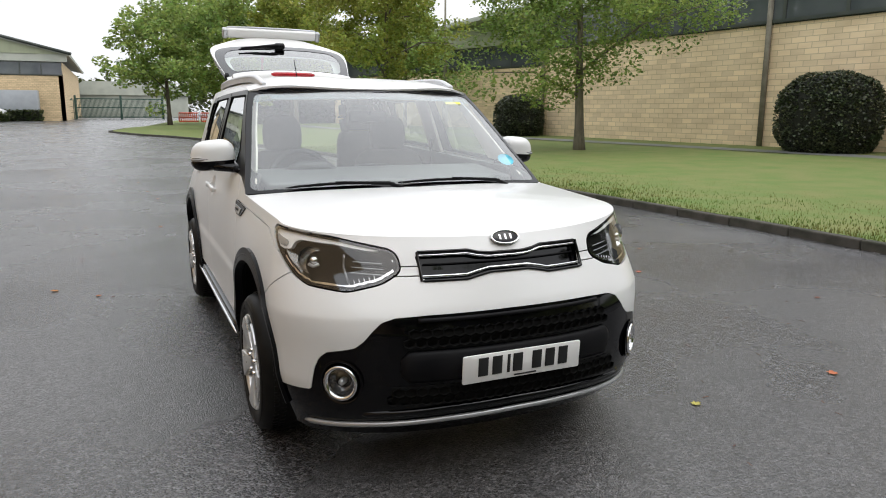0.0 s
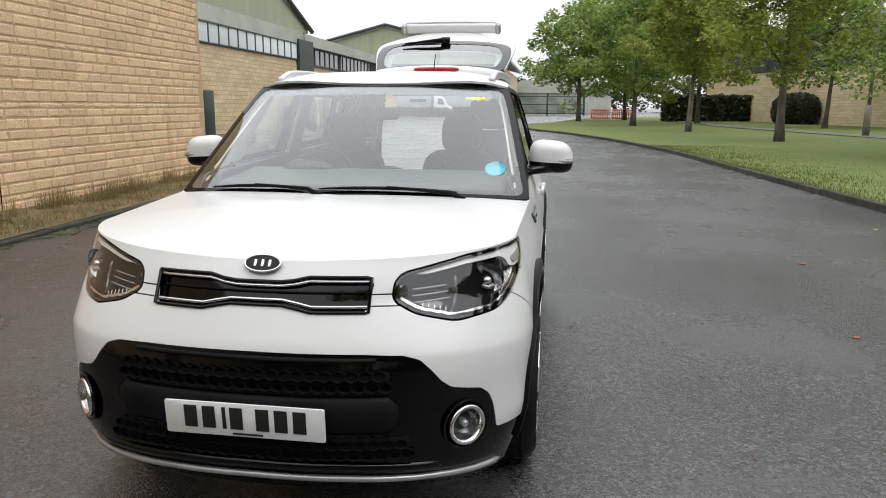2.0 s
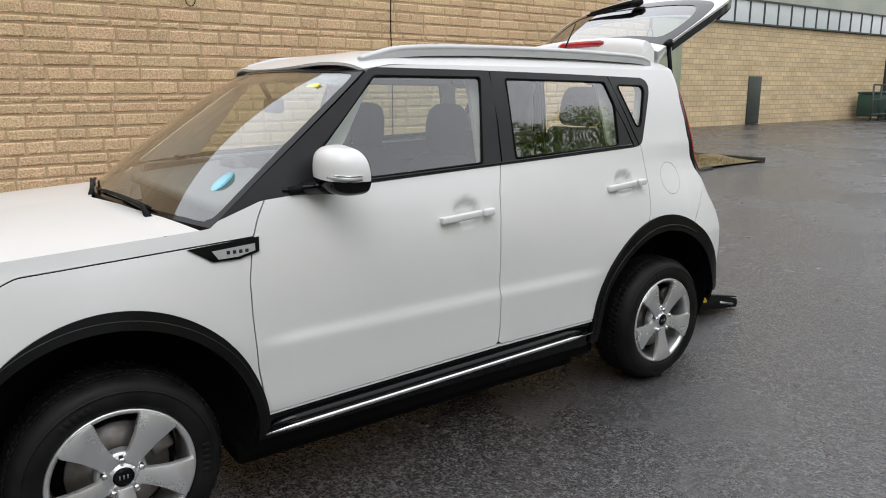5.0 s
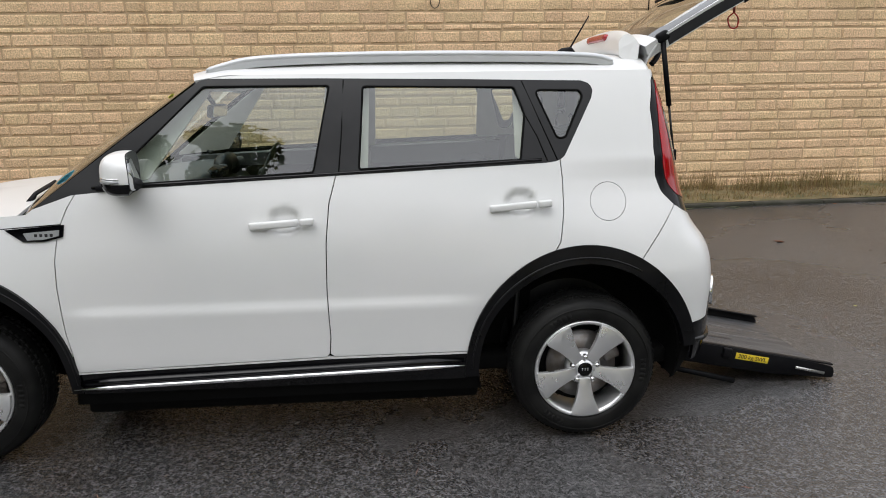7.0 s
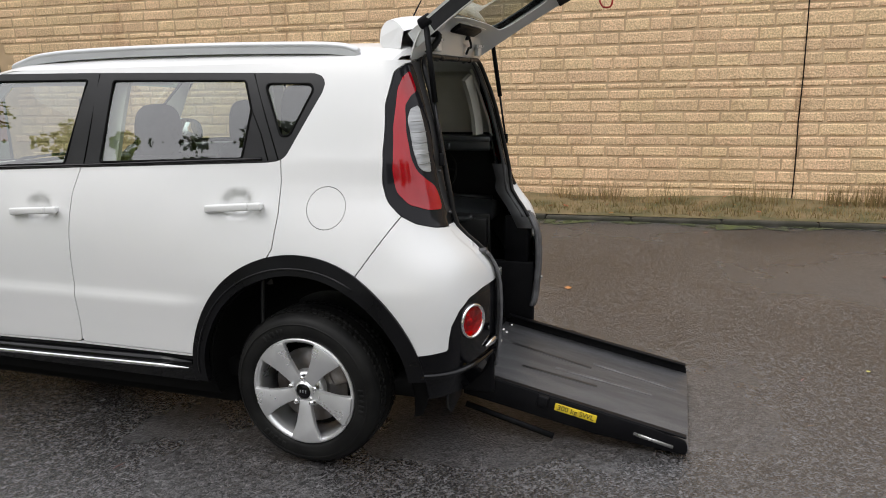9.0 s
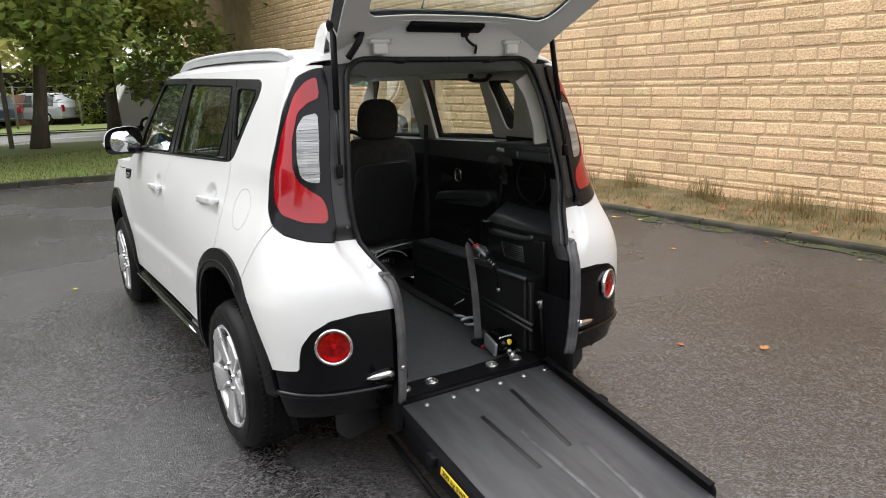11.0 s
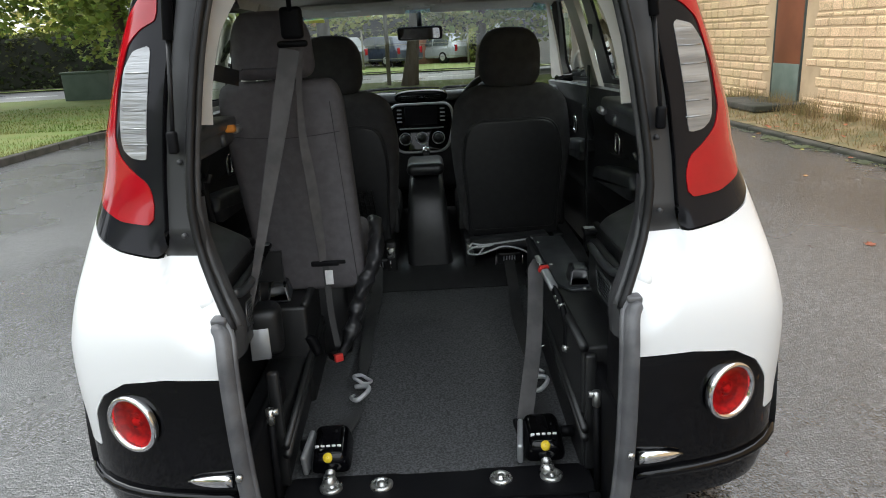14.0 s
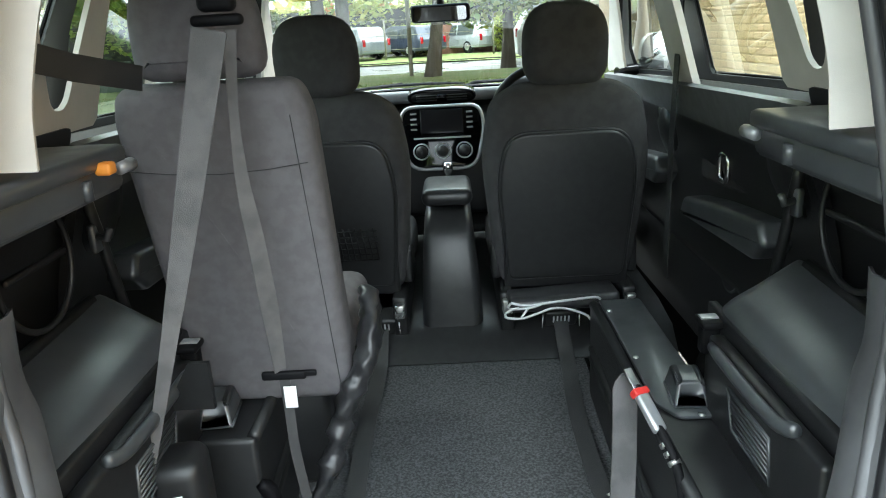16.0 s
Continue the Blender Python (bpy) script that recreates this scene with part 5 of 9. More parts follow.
# ---- wheels ----
def wheel(x, y, flip):
    root = part("wheel", lathe([(.206, -.02), (.213, -.006), (.226, -.001), (.252, -.001), (.272, -.008), (.285, -.020), (.295, -.040), (.301, -.065), (.304, -.11), (.301, -.155), (.295, -.182), (.275, -.2), (.22, -.195)], 72), M["rubber"], car, "road wheel with silver five-spoke alloy rim")
    ribs = []
    for i in range(72):
        a = 2 * math.pi * i / 72
        for w in (-.055, -.085, -.145, -.175):
            ribs.append(moved(box((.02, .018, .004), (w, 0, .2995 if abs(w + .11) > .04 else .3015), .001, 1), Matrix.Rotation(a + .02 * w * 60, 4, "X")))
    tagged(part("tread", join(*ribs), M["rubber"], root), kind="stuff")
    part("tyre_ring", lathe([(.260, -.0025), (.263, .0), (.266, -.005)], 72), M["rubber"], root)
    for a0 in (.3, 2.4, 4.5):
        for i in range(5):
            part("tyre_mark", moved(box((.003, .016, .022), (-.0015, 0, .240), .001, 1), Matrix.Rotation(a0 + i * .085, 4, "X")), M["rubber"], root)
    rimo = part("rim", lathe([(.2, -.19), (.192, -.18), (.188, -.05), (.19, -.018), (.199, -.006), (.207, -.006), (.209, -.016), (.206, -.022)], 72), M["alloy"], root, "silver alloy rim")
    spokes = []
    for i in range(5):
        out = rounded([(-.026, .038), (-.029, .075), (-.040, .125), (-.062, .180), (-.062, .192), (0, .203), (.056, .194), (.054, .182), (.034, .125), (.024, .075), (.022, .038)], .006, 3)
        p = plate(out, .022, bevel=.004, plane="yz")
        v = p[0].copy()
        r = np.hypot(v[:, 1], v[:, 2])
        v[:, 0] += -.028 + .020 * np.clip((r - .03) / .16, 0, 1) ** .8
        spokes.append(moved((v, p[1]), Matrix.Rotation(2 * math.pi * i / 5 + math.pi, 4, "X")))
        part("spoke", spokes[-1], M["alloy"], root, sharp=35)
        part("wheel_nut", moved(lathe([(.001, -.002), (.0085, -.003), (.0105, -.008), (.0115, -.03)], 6), Matrix.Rotation(2 * math.pi * (i + .5) / 5 + math.pi, 4, "X") @ Matrix.Translation((0, 0, .053))), M["chrome"], root)
    part("hub", lathe([(.030, -.010), (.036, -.014), (.042, -.022), (.064, -.026), (.072, -.034), (.074, -.06)], 40), M["alloy"], root)
    part("centre_cap", lathe([(.001, -.009), (.024, -.0095), (.029, -.013), (.031, -.018)], 36), M["gloss_black"], root, "black centre cap")
    for x_ in (-.011, 0, .011):
        part("cap_mark", box((.002, .004, .012), (-.008, x_, 0), .0005, 1), M["satin"], root)
    part("brake_disc", lathe([(.05, -.075), (.145, -.075), (.147, -.085), (.145, -.095), (.05, -.095)], 48), M["disc"], root)
    part("caliper", moved(box((.06, .07, .13), (-.09, .13, .03), .012), Matrix.Rotation(.4, 4, "X")), M["disc"], root)
    part("brake_drum", lathe([(.001, -.10), (.17, -.105), (.185, -.15), (.18, -.19)], 40), M["void"], root)
    root.matrix_world = Matrix.Translation((x, y, .3185)) @ Matrix.Scale(1.045, 4) @ (Matrix.Rotation(math.pi, 4, "Z") if flip else Matrix.Identity(4))
    return root


for x, y, flip in ((.892, .006, False), (.892, 2.578, False), (-.892, .006, True), (-.892, 2.578, True)):
    wheel(x, y, flip)

# ---- rear: lamps, bumper, edges of the cut-out ----
for flip in (False, True):
    side = lambda s: mirrored(s) if flip else s
    red, other = tail.cut(rz(TAIL_RED))
    clear_l, surround = other.cut(rz(TAIL_CLEAR))
    tl = part("tail_lamp", side(surround.shape()), M["lamp_black"], car, "tall tail lamp, red with a clear ribbed centre", solid=.02)
    part("red_lens", side(pushed(red, -.003).shape()), M["red_lamp"], tl, "red lamp lens", solid=.014)
    part("clear_lens", side(pushed(clear_l, -.002).shape()), M["clear_lamp"], tl, "clear ribbed lamp lens", solid=.012)
    for z in (1.185, 1.22, 1.26, 1.30, 1.34):
        part("lens_rib", side(tube([on_rear(r, z) + np.array([0, .003, 0]) for r in (.606 - .012 * (z > 1.28), .635, .672 - .012 * (z > 1.32))], .0018, 6)), M["clear_lamp"], tl)
    for z in (1.275, 1.31):
        part("amber_bulb", side(tube([on_rear(.606, z) + np.array([0, -.001, 0]), on_rear(.645, z) + np.array([0, -.001, 0])], .006, 8, .4)), M["amber"], tl)
    c = on_rear(.672, .592)
    aim = Matrix.Translation(c) @ Matrix.Rotation(radians(-24), 4, "Z")
    rf = part("rear_fog_lamp", side(moved(lathe([(.066, -.006), (.069, .008), (.064, .014), (.057, .010), (.056, -.004)], 44, "y"), aim)), M["chrome"], car, "round red rear fog lamp with chrome ring")
    part("fog_reflector", side(moved(lathe([(.057, .002), (.050, -.010), (.040, -.014), (.037, -.009), (.024, -.013), (.021, -.008), (.001, -.010)], 36, "y"), aim)), M["red_bowl"], rf)
    part("lens_grid", side(moved(join(*[box((.030 - abs(k) * .5, .004, .0035), (0, -.007, k), .0005, 1) for k in (-.018, -.009, 0, .009, .018)]), aim)), M["red_bowl"], rf)
    part("fog_bulb", side(moved(lathe([(.001, .001), (.008, -.001), (.010, -.010)], 14, "y"), aim)), M["red_glint"], rf)
    ln = part("red_lens", side(moved(lathe([(.058, .006), (.040, .012), (.001, .015)], 36, "y"), aim)), M["red_glass"], rf)
    ln.visible_shadow = False
    # bumper cut edge
    pts = [on_rear(r, z) + np.array([-.012, .012, 0]) for r, z in ((.470, .815), (.455, .79), (.448, .72), (.445, .60), (.443, .48), (.440, .38), (.438, .325))]
    et = part("edge_trim", side(join(ribbon(curve_points([q + np.array([-.004, .006, 0]) for q in pts], 24), [.022] + [.034] * 22 + [.026], (1, .45, 0), .006), tube(curve_points([q + np.array([-.020, -.004, 0]) for q in pts], 24), .009, 8), box((.034, .05, .016), pts[0] + np.array([-.008, -.015, .004]), .005))), M["bare_edge"], car, "grey rubber edge trim of the bumper cut-out")
    plug = on_rear(.484, .850)
    part("body_plug", side(moved(lathe([(.0165, -.0015), (.0155, .0010), (.001, .0014)], 24, "y"), Matrix.Translation(plug) @ Matrix.Rotation(radians(28), 4, "X"))), M["paint"], car, "white round body plug")
    part("trim_bolt", side(tube([pts[4] + (0, .018, 0), pts[4] + (0, .028, 0)], .008, 10)), M["steel"], et)
    refl = [on_rear(r, .455 - .03 * (r - .44)) + np.array([0, .008, 0]) for r in np.linspace(.455, .56, 6)]
    part("bumper_reflector", side(tube(refl, [.017, .017, .016, .014, .010, .004], 10, .7)), M["chrome"], car, "silver bumper reflector")
    part("bumper_ledge", side(tube([on_rear(r, .405 + .06 * max(0, r - .7)) + np.array([0, .004, 0]) for r in np.linspace(.45, .95, 12)], [.012] * 11 + [.004], 10)), M["gloss_black"], car, "gloss black bumper ledge")
    # inner wall of the cut-out and mud flap
    lin = join(box((.035, .42, .36), (.432, 3.02, .38), .012), box((.03, .13, .26), (.437, 3.135, .67), .012)) if flip else box((.035, .42, .30), (.432, 3.02, .35), .012)
    part("cutout_liner", side(lin), M["matt_black"], car, "black cut-out lining")
    part("side_liner", side(box((.05, .09, .30), (.47, 3.155, .62), .015)), M["matt_black"], car, "black corner lining")
    part("mud_flap", side(moved(plate(rounded([(-.10, -.04), (-.055, -.085), (.09, -.065), (.09, .09), (-.10, .09)], .012), .010, bevel=.002), Matrix.Translation((.53, 3.085, .245)) @ Matrix.Diagonal((-1, 1, 1, 1)))), M["grain_black"], car, "black mud flap")
    # opening seal
    pts = [on_rear(r, z) + np.array([-.004, .002, 0]) for r, z in OPENING[2:-1] if z < 1.6 and r > .2]
    pts = pts + [on_rear(r, 1.583) + np.array([0, .002, 0]) for r in np.linspace(.25, 0, 6)]
    part("door_seal", side(tube(curve_points(pts, 60), .0105, 10)), M["seal"], car, "black rubber tailgate seal")
    pts2 = [p + np.array([-.006, -.026, -.002]) for p in pts]
    part("inner_seal", side(tube(curve_points(pts2, 60), .0095, 10)), M["flange"], car, "grey inner flange of the opening")
    # grey body flange turning inwards round the lower corner of the opening
    run = curve_points([on_rear(r, z) for r, z in ((.521, 1.06), (.512, .985), (.502, .93), (.478, .885), (.454, .845), (.428, .80), (.424, .74))], 26)
    rows_ = [[np.array(q) + np.array([a, b, 0]) for q in run] for a, b in ((-.006, -.006), (-.014, -.03), (-.016, -.06), (-.006, -.085))]
    part("corner_flange", side((np.array(rows_).reshape(-1, 3), grid_faces(4, 26))), M["flange"], car, "grey painted corner flange", solid=.004)
    for r, z in ((.536, 1.145), (.536, .985)):
        part("channel_bolt", side(tube([on_rear(r, z) + np.array([0, -.02, 0]), on_rear(r, z) + np.array([0, -.004, 0])], .006, 10)), M["flange"], car, "small channel bolt")
    # gas strut
    a, b = Vector(on_rear(.540, 1.19)) + Vector((0, .012, 0)), Vector((.505, 2.985, 1.705))
    m = a.lerp(b, .42)
    st = part("gas_strut", side(tube([m, b], .0115, 12)), M["matt_black"], car, "black gas strut")
    part("strut_rod", side(tube([a, m], .0055, 10)), M["seal"], st)
    part("strut_end", side(box((.022, .022, .05), a, .006)), M["matt_black"], st)
    part("strut_mount", side(moved(box((.035, .06, .045), (0, 0, 0), .014, 3), Matrix.Translation(b) @ Matrix.Rotation(radians(29), 4, "X"))), M["matt_black"], st)

# ---- tailgate, raised ----
LIFT = Matrix.Translation((0, 2.895, 1.65)) @ Matrix.Rotation(radians(29), 4, "X")
# in the gate's own frame y runs from the hinge to its lower edge and z out of its outer face
ga, gl = np.meshgrid(np.linspace(-1, 1, 60), np.linspace(0, 1, 50), indexing="ij")
ghalf = np.interp(gl, [0, .12, .3, .5, .62, .72, .84, .93, 1], [.500, .522, .552, .580, .586, .575, .535, .48, .43])
gside = np.stack([ga * ghalf, .02 + .84 * gl - .05 * ga ** 2 * gl, .050 - .045 * np.abs(ga) ** 3.5 + .02 * np.sin(gl * 3) - .035 * np.clip((gl - .60) / .40, 0, 1) ** 1.5], -1)
gate_sheet = Sheet(gside.reshape(-1, 3), grid_faces(60, 50), np.stack([ga, gl, ga], -1).reshape(-1, 3))
gglass = rounded([(-.985, .07), (.985, .07), (.985, .40), (.93, .66), (-.93, .66), (-.985, .40)], [.02, .02, .1, .12, .12, .1])
gclear = rounded([(-.86, .14), (.86, .14), (.88, .40), (.78, .575), (-.78, .575), (-.88, .40)], .1)
gp, gskin = gate_sheet.cut(lambda v, d: inside(d[:, :2], gglass))
gw, gborder = gp.cut(lambda v, d: inside(d[:, :2], gclear))
gate = part("tailgate", moved(gskin.shape(), LIFT), M["paint"], car, "raised white tailgate with rear window", solid=.01)
rw_ob = part("rear_window", moved(pushed(gw, .003).shape(), LIFT), M["pane"], gate, "rear window with wiper")
rw_ob.visible_shadow = False
part("glass_border", moved(gborder.shape(), LIFT), M["glass_border"], gate, "dark glossy window border", solid=.006)
inner = Sheet(gside.reshape(-1, 3) * (.965, 1, 1) - (0, 0, .055), [f[::-1] for f in grid_faces(60, 50)], gate_sheet.d)
ip, iskin = inner.cut(lambda v, d: inside(d[:, :2], rounded([(-.80, .19), (.80, .19), (.80, .54), (-.80, .54)], .12)))
ilow, iskin = iskin.cut(lambda v, d: .56 - d[:, 1])
part("inner_panel", moved(iskin.shape(), LIFT), M["paint"], gate, "white inner tailgate panel", solid=-.004)
part("inner_trim", moved(ilow.shape(), LIFT), M["matt_black"], gate, "black inner tailgate trim", solid=-.012)
rimw3 = gside * (.965, 1, 1) - (0, 0, .055)
for nm, aa, bb, mt in (("gate_side", gside[0, 6:], rimw3[0, 6:], "glass_border"), ("gate_side", gside[-1, ::-1][:-6], rimw3[-1, ::-1][:-6], "glass_border"), ("gate_end", gside[:, -1], rimw3[:, -1], "paint"), ("gate_head", gside[::-1, 0], rimw3[::-1, 0], "paint"), ("gate_corner", gside[0, :7], rimw3[0, :7], "paint"), ("gate_corner", gside[-1, :7][::-1], rimw3[-1, :7][::-1], "paint")):
    k = len(aa)
    part(nm, moved((np.vstack([aa, bb]), [(i, k + i, k + i + 1, i + 1) for i in range(k - 1)]), LIFT), M[mt], gate, solid=-.004)
# the gate's white foot, from the opening's head up to its inner face
foot = np.array(curve_points([(2.938, 1.588), (2.951, 1.625), (2.968, 1.662), (2.992, 1.697), (3.03, 1.724)], 14))[:, :2]
fa = np.linspace(-1, 1, 40)
fv_ = np.array([[(a * (.485 + .03 * i / 13), y - .030 * a * a, z - .022 * a ** 4) for a in fa] for i, (y, z) in enumerate(foot)])
part("gate_foot", (fv_.reshape(-1, 3), [f[::-1] for f in grid_faces(14, 40)]), M["paint"], gate, "white foot of the tailgate", solid=.006)
part("grab_pad", moved(box((.34, .055, .022), (.04, .125, -.012), .015), LIFT), M["matt_black"], gate, "black grab pad")
for s in (1, -1):
    part("gate_hinge", join(box((.10, .012, .016), (s * .31, 2.972, 1.648), .004), box((.060, .022, .040), (s * .31, 2.965, 1.622), .005), *[tube([(s * .31 + d, 2.972, 1.648), (s * .31 + d, 2.982, 1.651)], .006, 8) for d in (-.042, .042)]), M["paint"], gate, "white tailgate hinge")
part("cable_boot", join(tube(curve_points([(.405, 2.985, 1.672), (.410, 3.005, 1.655), (.425, 2.995, 1.625), (.440, 2.965, 1.590)], 24), [.011 + .003 * (i % 2) for i in range(24)], 10), tube([(.402, 2.970, 1.672), (.404, 2.992, 1.672)], .020, 14)), M["seal"], gate, "black ribbed cable boot")
part("washer_hose", join(tube(curve_points([(-.06, 2.99, 1.682), (-.065, 2.998, 1.655), (-.10, 2.99, 1.635), (-.125, 2.972, 1.632), (-.13, 2.958, 1.605)], 24), .0055, 8), tube([(-.06, 2.975, 1.682), (-.06, 2.995, 1.682)], .018, 14)), M["seal"], gate, "black hose")
part("pull_strap", join(ribbon([(-.10, 3.58, 2.005), (-.10, 3.585, 1.92), (-.105, 3.59, 1.86)], .025, (1, 0, 0)), tube(curve_points([(-.105, 3.59, 1.86), (-.105, 3.56, 1.83), (-.105, 3.575, 1.785), (-.105, 3.61, 1.785), (-.105, 3.615, 1.83), (-.105, 3.59, 1.86)], 20), .004, 8, caps=False)), M["red_button"], gate, "red pull strap", sharp=35)
part("rear_wiper", moved(join(tube([(.0, .52, .098), (-.05, .50, .106), (-.18, .485, .10), (-.34, .475, .085)], [.02, .016, .011, .006], 10), tube([(-.36, .462, .078), (-.10, .478, .088), (.02, .50, .09)], .007, 8), box((.08, .055, .04), (0, .525, .095), .012)), LIFT), M["matt_black"], gate, "black rear wiper")
bar = part("gate_handle", moved(box((.80, .05, .085), (0, .868, .050), .018, 4), LIFT), M["paint"], gate, "white tailgate handle bar with satin edging")
part("handle_edge", moved(tube([(-.41, .872, .070), (-.39, .880, .094), (-.15, .884, .099), (.15, .884, .099), (.39, .880, .094), (.41, .872, .070)], .008, 8), LIFT), M["rail"], bar, "satin handle edging")
for s in (1, -1):
    part("handle_end", moved(box((.045, .06, .09), (s * .415, .862, .048), .016, 3), LIFT), M["satin"], bar)
# spoiler, standing up at the hinge line
spo = curve_points([(2.925, 1.612), (2.87, 1.612), (2.848, 1.618), (2.836, 1.636), (2.835, 1.665), (2.838, 1.692), (2.853, 1.717), (2.872, 1.727), (2.89, 1.725), (2.915, 1.708), (2.935, 1.68)], 30)
sv_ = []
for a in np.linspace(-1, 1, 50):
    k = 1 - .05 * abs(a) ** 8
    for y_, z_ in np.array(spo)[:, :2]:
        sv_.append((a * (.500 - .25 * max(0, z_ - 1.64)), 2.90 + (y_ - 2.90) * k - .045 * a * a, 1.632 + (z_ - 1.60) * k - .034 * a * a))
spoiler = part("spoiler", (np.array(sv_), grid_faces(50, 30)), M["paint"], gate, "white roof spoiler")
for row in (0, 49):
    cap = np.array(sv_).reshape(50, 30, 3)[row]
    part("spoiler_end", (cap, [tuple(range(30))]), M["paint"], spoiler)
part("brake_light", tube([(x, 2.842 - .045 * (x / .585) ** 2, 1.726 - .034 * (x / .585) ** 2) for x in np.linspace(-.178, .178, 13)], [.010] + [.019] * 11 + [.010], 10, .9), M["red_lamp"], gate, "red high-level brake light")

# ---- ramp ----
ramp = part("ramp", moved(box((.80, .96, .022), (0, .48, 0), .004), Matrix.Translation((0, 3.075, .222)) @ Matrix.Rotation(math.atan2(-.195, .93), 4, "X")), M["ramp"], car, "lowered dark grey wheelchair ramp with scuffs")
RM = Matrix.Translation((0, 3.075, .222)) @ Matrix.Rotation(math.atan2(-.195, .93), 4, "X")
for s in (1, -1):
    outline = [(.02, -.05), (.02, .035), (.10, .055), (.80, .055), (.94, .045), (.955, .02), (.955, -.012), (.6, -.045)]
    part("ramp_rail", moved(moved(plate(rounded(outline, .01), .014, bevel=.002, plane="yz"), Matrix.Translation((s * .403, 0, 0))), RM), M["matt_black"], ramp, "black ramp side rail")
    part("rail_lip", moved(box((.03, .92, .008), (s * .39, .48, .055), .002), RM), M["matt_black"], ramp)
    part("support_leg", tube([(s * .415, 3.10, .125), (s * .415, 3.48, .025)], .014, 8, .8), M["matt_black"], ramp, "black ramp support")
    part("leg_bracket", moved(box((.03, .045, .05), (s * .415, .36, .03), .006), RM), M["matt_black"], ramp)
    part("rail_slot", moved(tube([(s * .413, .74, .012), (s * .413, .90, .006)], .008, 8, .6), RM), M["steel"], ramp)
for x in (-.37, -.25, -.12, 0, .12, .25, .37):
    part("ramp_bolt", moved(lathe([(.012, .0), (.010, .006), (.001, .007)], 12, "z"), RM @ Matrix.Translation((x, .045, .011))), M["steel"], ramp)
part("hinge_bar", tube([(-.41, 3.075, .236), (.41, 3.075, .236)], .012, 10), M["matt_black"], ramp, "black ramp hinge")
for x, y0, y1 in ((.10, .20, .55), (-.14, .10, .5), (.02, .35, .8), (-.2, .5, .9)):
    part("tyre_scuff", moved(box((.022, y1 - y0, .0016), (x, (y0 + y1) / 2, .0115), .0004, 1), RM @ Matrix.Rotation(.05 * (1 if x > 0 else -1), 4, "Z")), M["ink"] if y0 < .3 else M["bare_edge"], ramp, "worn scuff mark")
tag = part("load_label", moved(box((.004, .175, .032), (.412, .50, .022), .001), RM), M["yellow"], ramp, "yellow load label")
txt = bpy.data.curves.new("label_text", "FONT")
txt.body, txt.size, txt.extrude, txt.align_x, txt.align_y = "300 kg SWL", .031, .0006, "CENTER", "CENTER"
txt.materials.append(M["ink"])
txt_ob = adopt(new("label_text", txt), tag)
txt_ob.matrix_world = RM @ Matrix.Translation((.4148, .50, .022)) @ Matrix.Rotation(radians(90), 4, "Z") @ Matrix.Rotation(radians(90), 4, "X")

# ---- inside the car ----
def cushion(size, at, r=.05, tilt=0.0, taper=0.0, seg=4, pinch=0.0):
    """A padded block with round edges; tilt about x in degrees; taper: how much narrower at its top."""
    v, f = box(size, (0, 0, 0), r, seg)
    k = v[:, 2] / size[2] + .5
    v[:, 0] *= 1 - taper * k
    v[:, 1] += pinch * np.cos(v[:, 0] / size[0] * math.pi) * np.sign(v[:, 1])
    return moved((v, f), Matrix.Translation(at) @ Matrix.Rotation(radians(tilt), 4, "X"))


# floor with carpet, sill plate and anchor rings
fy = np.array([3.055, 2.8, 2.5, 2.2, 1.95, 1.74, 1.735, 1.66, 1.5, 1.2, .6])
fz = np.array([.236, .252, .275, .30, .318, .332, .338, .40, .425, .43, .43])
V = np.array([[(x, y, z) for x in np.linspace(-.405, .405, 12)] for y, z in zip(fy[:6], fz[:6])]).reshape(-1, 3)
part("carpet", (V, [f for f in grid_faces(6, 12)]), M["carpet"], car, "dark flecked floor carpet", solid=-.01)
V = np.array([[(x, y, z) for x in np.linspace(-.70, .70, 12)] for y, z in zip(fy[6:], fz[6:])]).reshape(-1, 3)
part("front_floor", (V, grid_faces(5, 12)), M["vinyl"], car, "black front floor mat", solid=-.01)
sp_out = [(-.405, 3.07), (-.405, 2.95)] + [(x, 2.95 - .035 * (math.sin((abs(x) - .10) / .30 * math.pi) if .10 < abs(x) < .40 else 0)) for x in np.linspace(-.39, .39, 41)] + [(.405, 2.95), (.405, 3.07)]
part("sill_plate", moved(plate(sp_out, .006, plane="xy"), Matrix.Translation((0, 0, .250))), M["matt_black"], car, "black steel sill plate", sharp=30)
for x in (.284, .151, -.166, -.300):
    ring = part("anchor_ring", moved(lathe([(.030, .0), (.031, .006), (.024, .012), (.018, .009), (.016, .003), (.010, .003), (.009, .012), (.001, .013)], 28, "z"), Matrix.Translation((x, 2.997, .253))), M["steel"], car, "steel floor anchor ring")

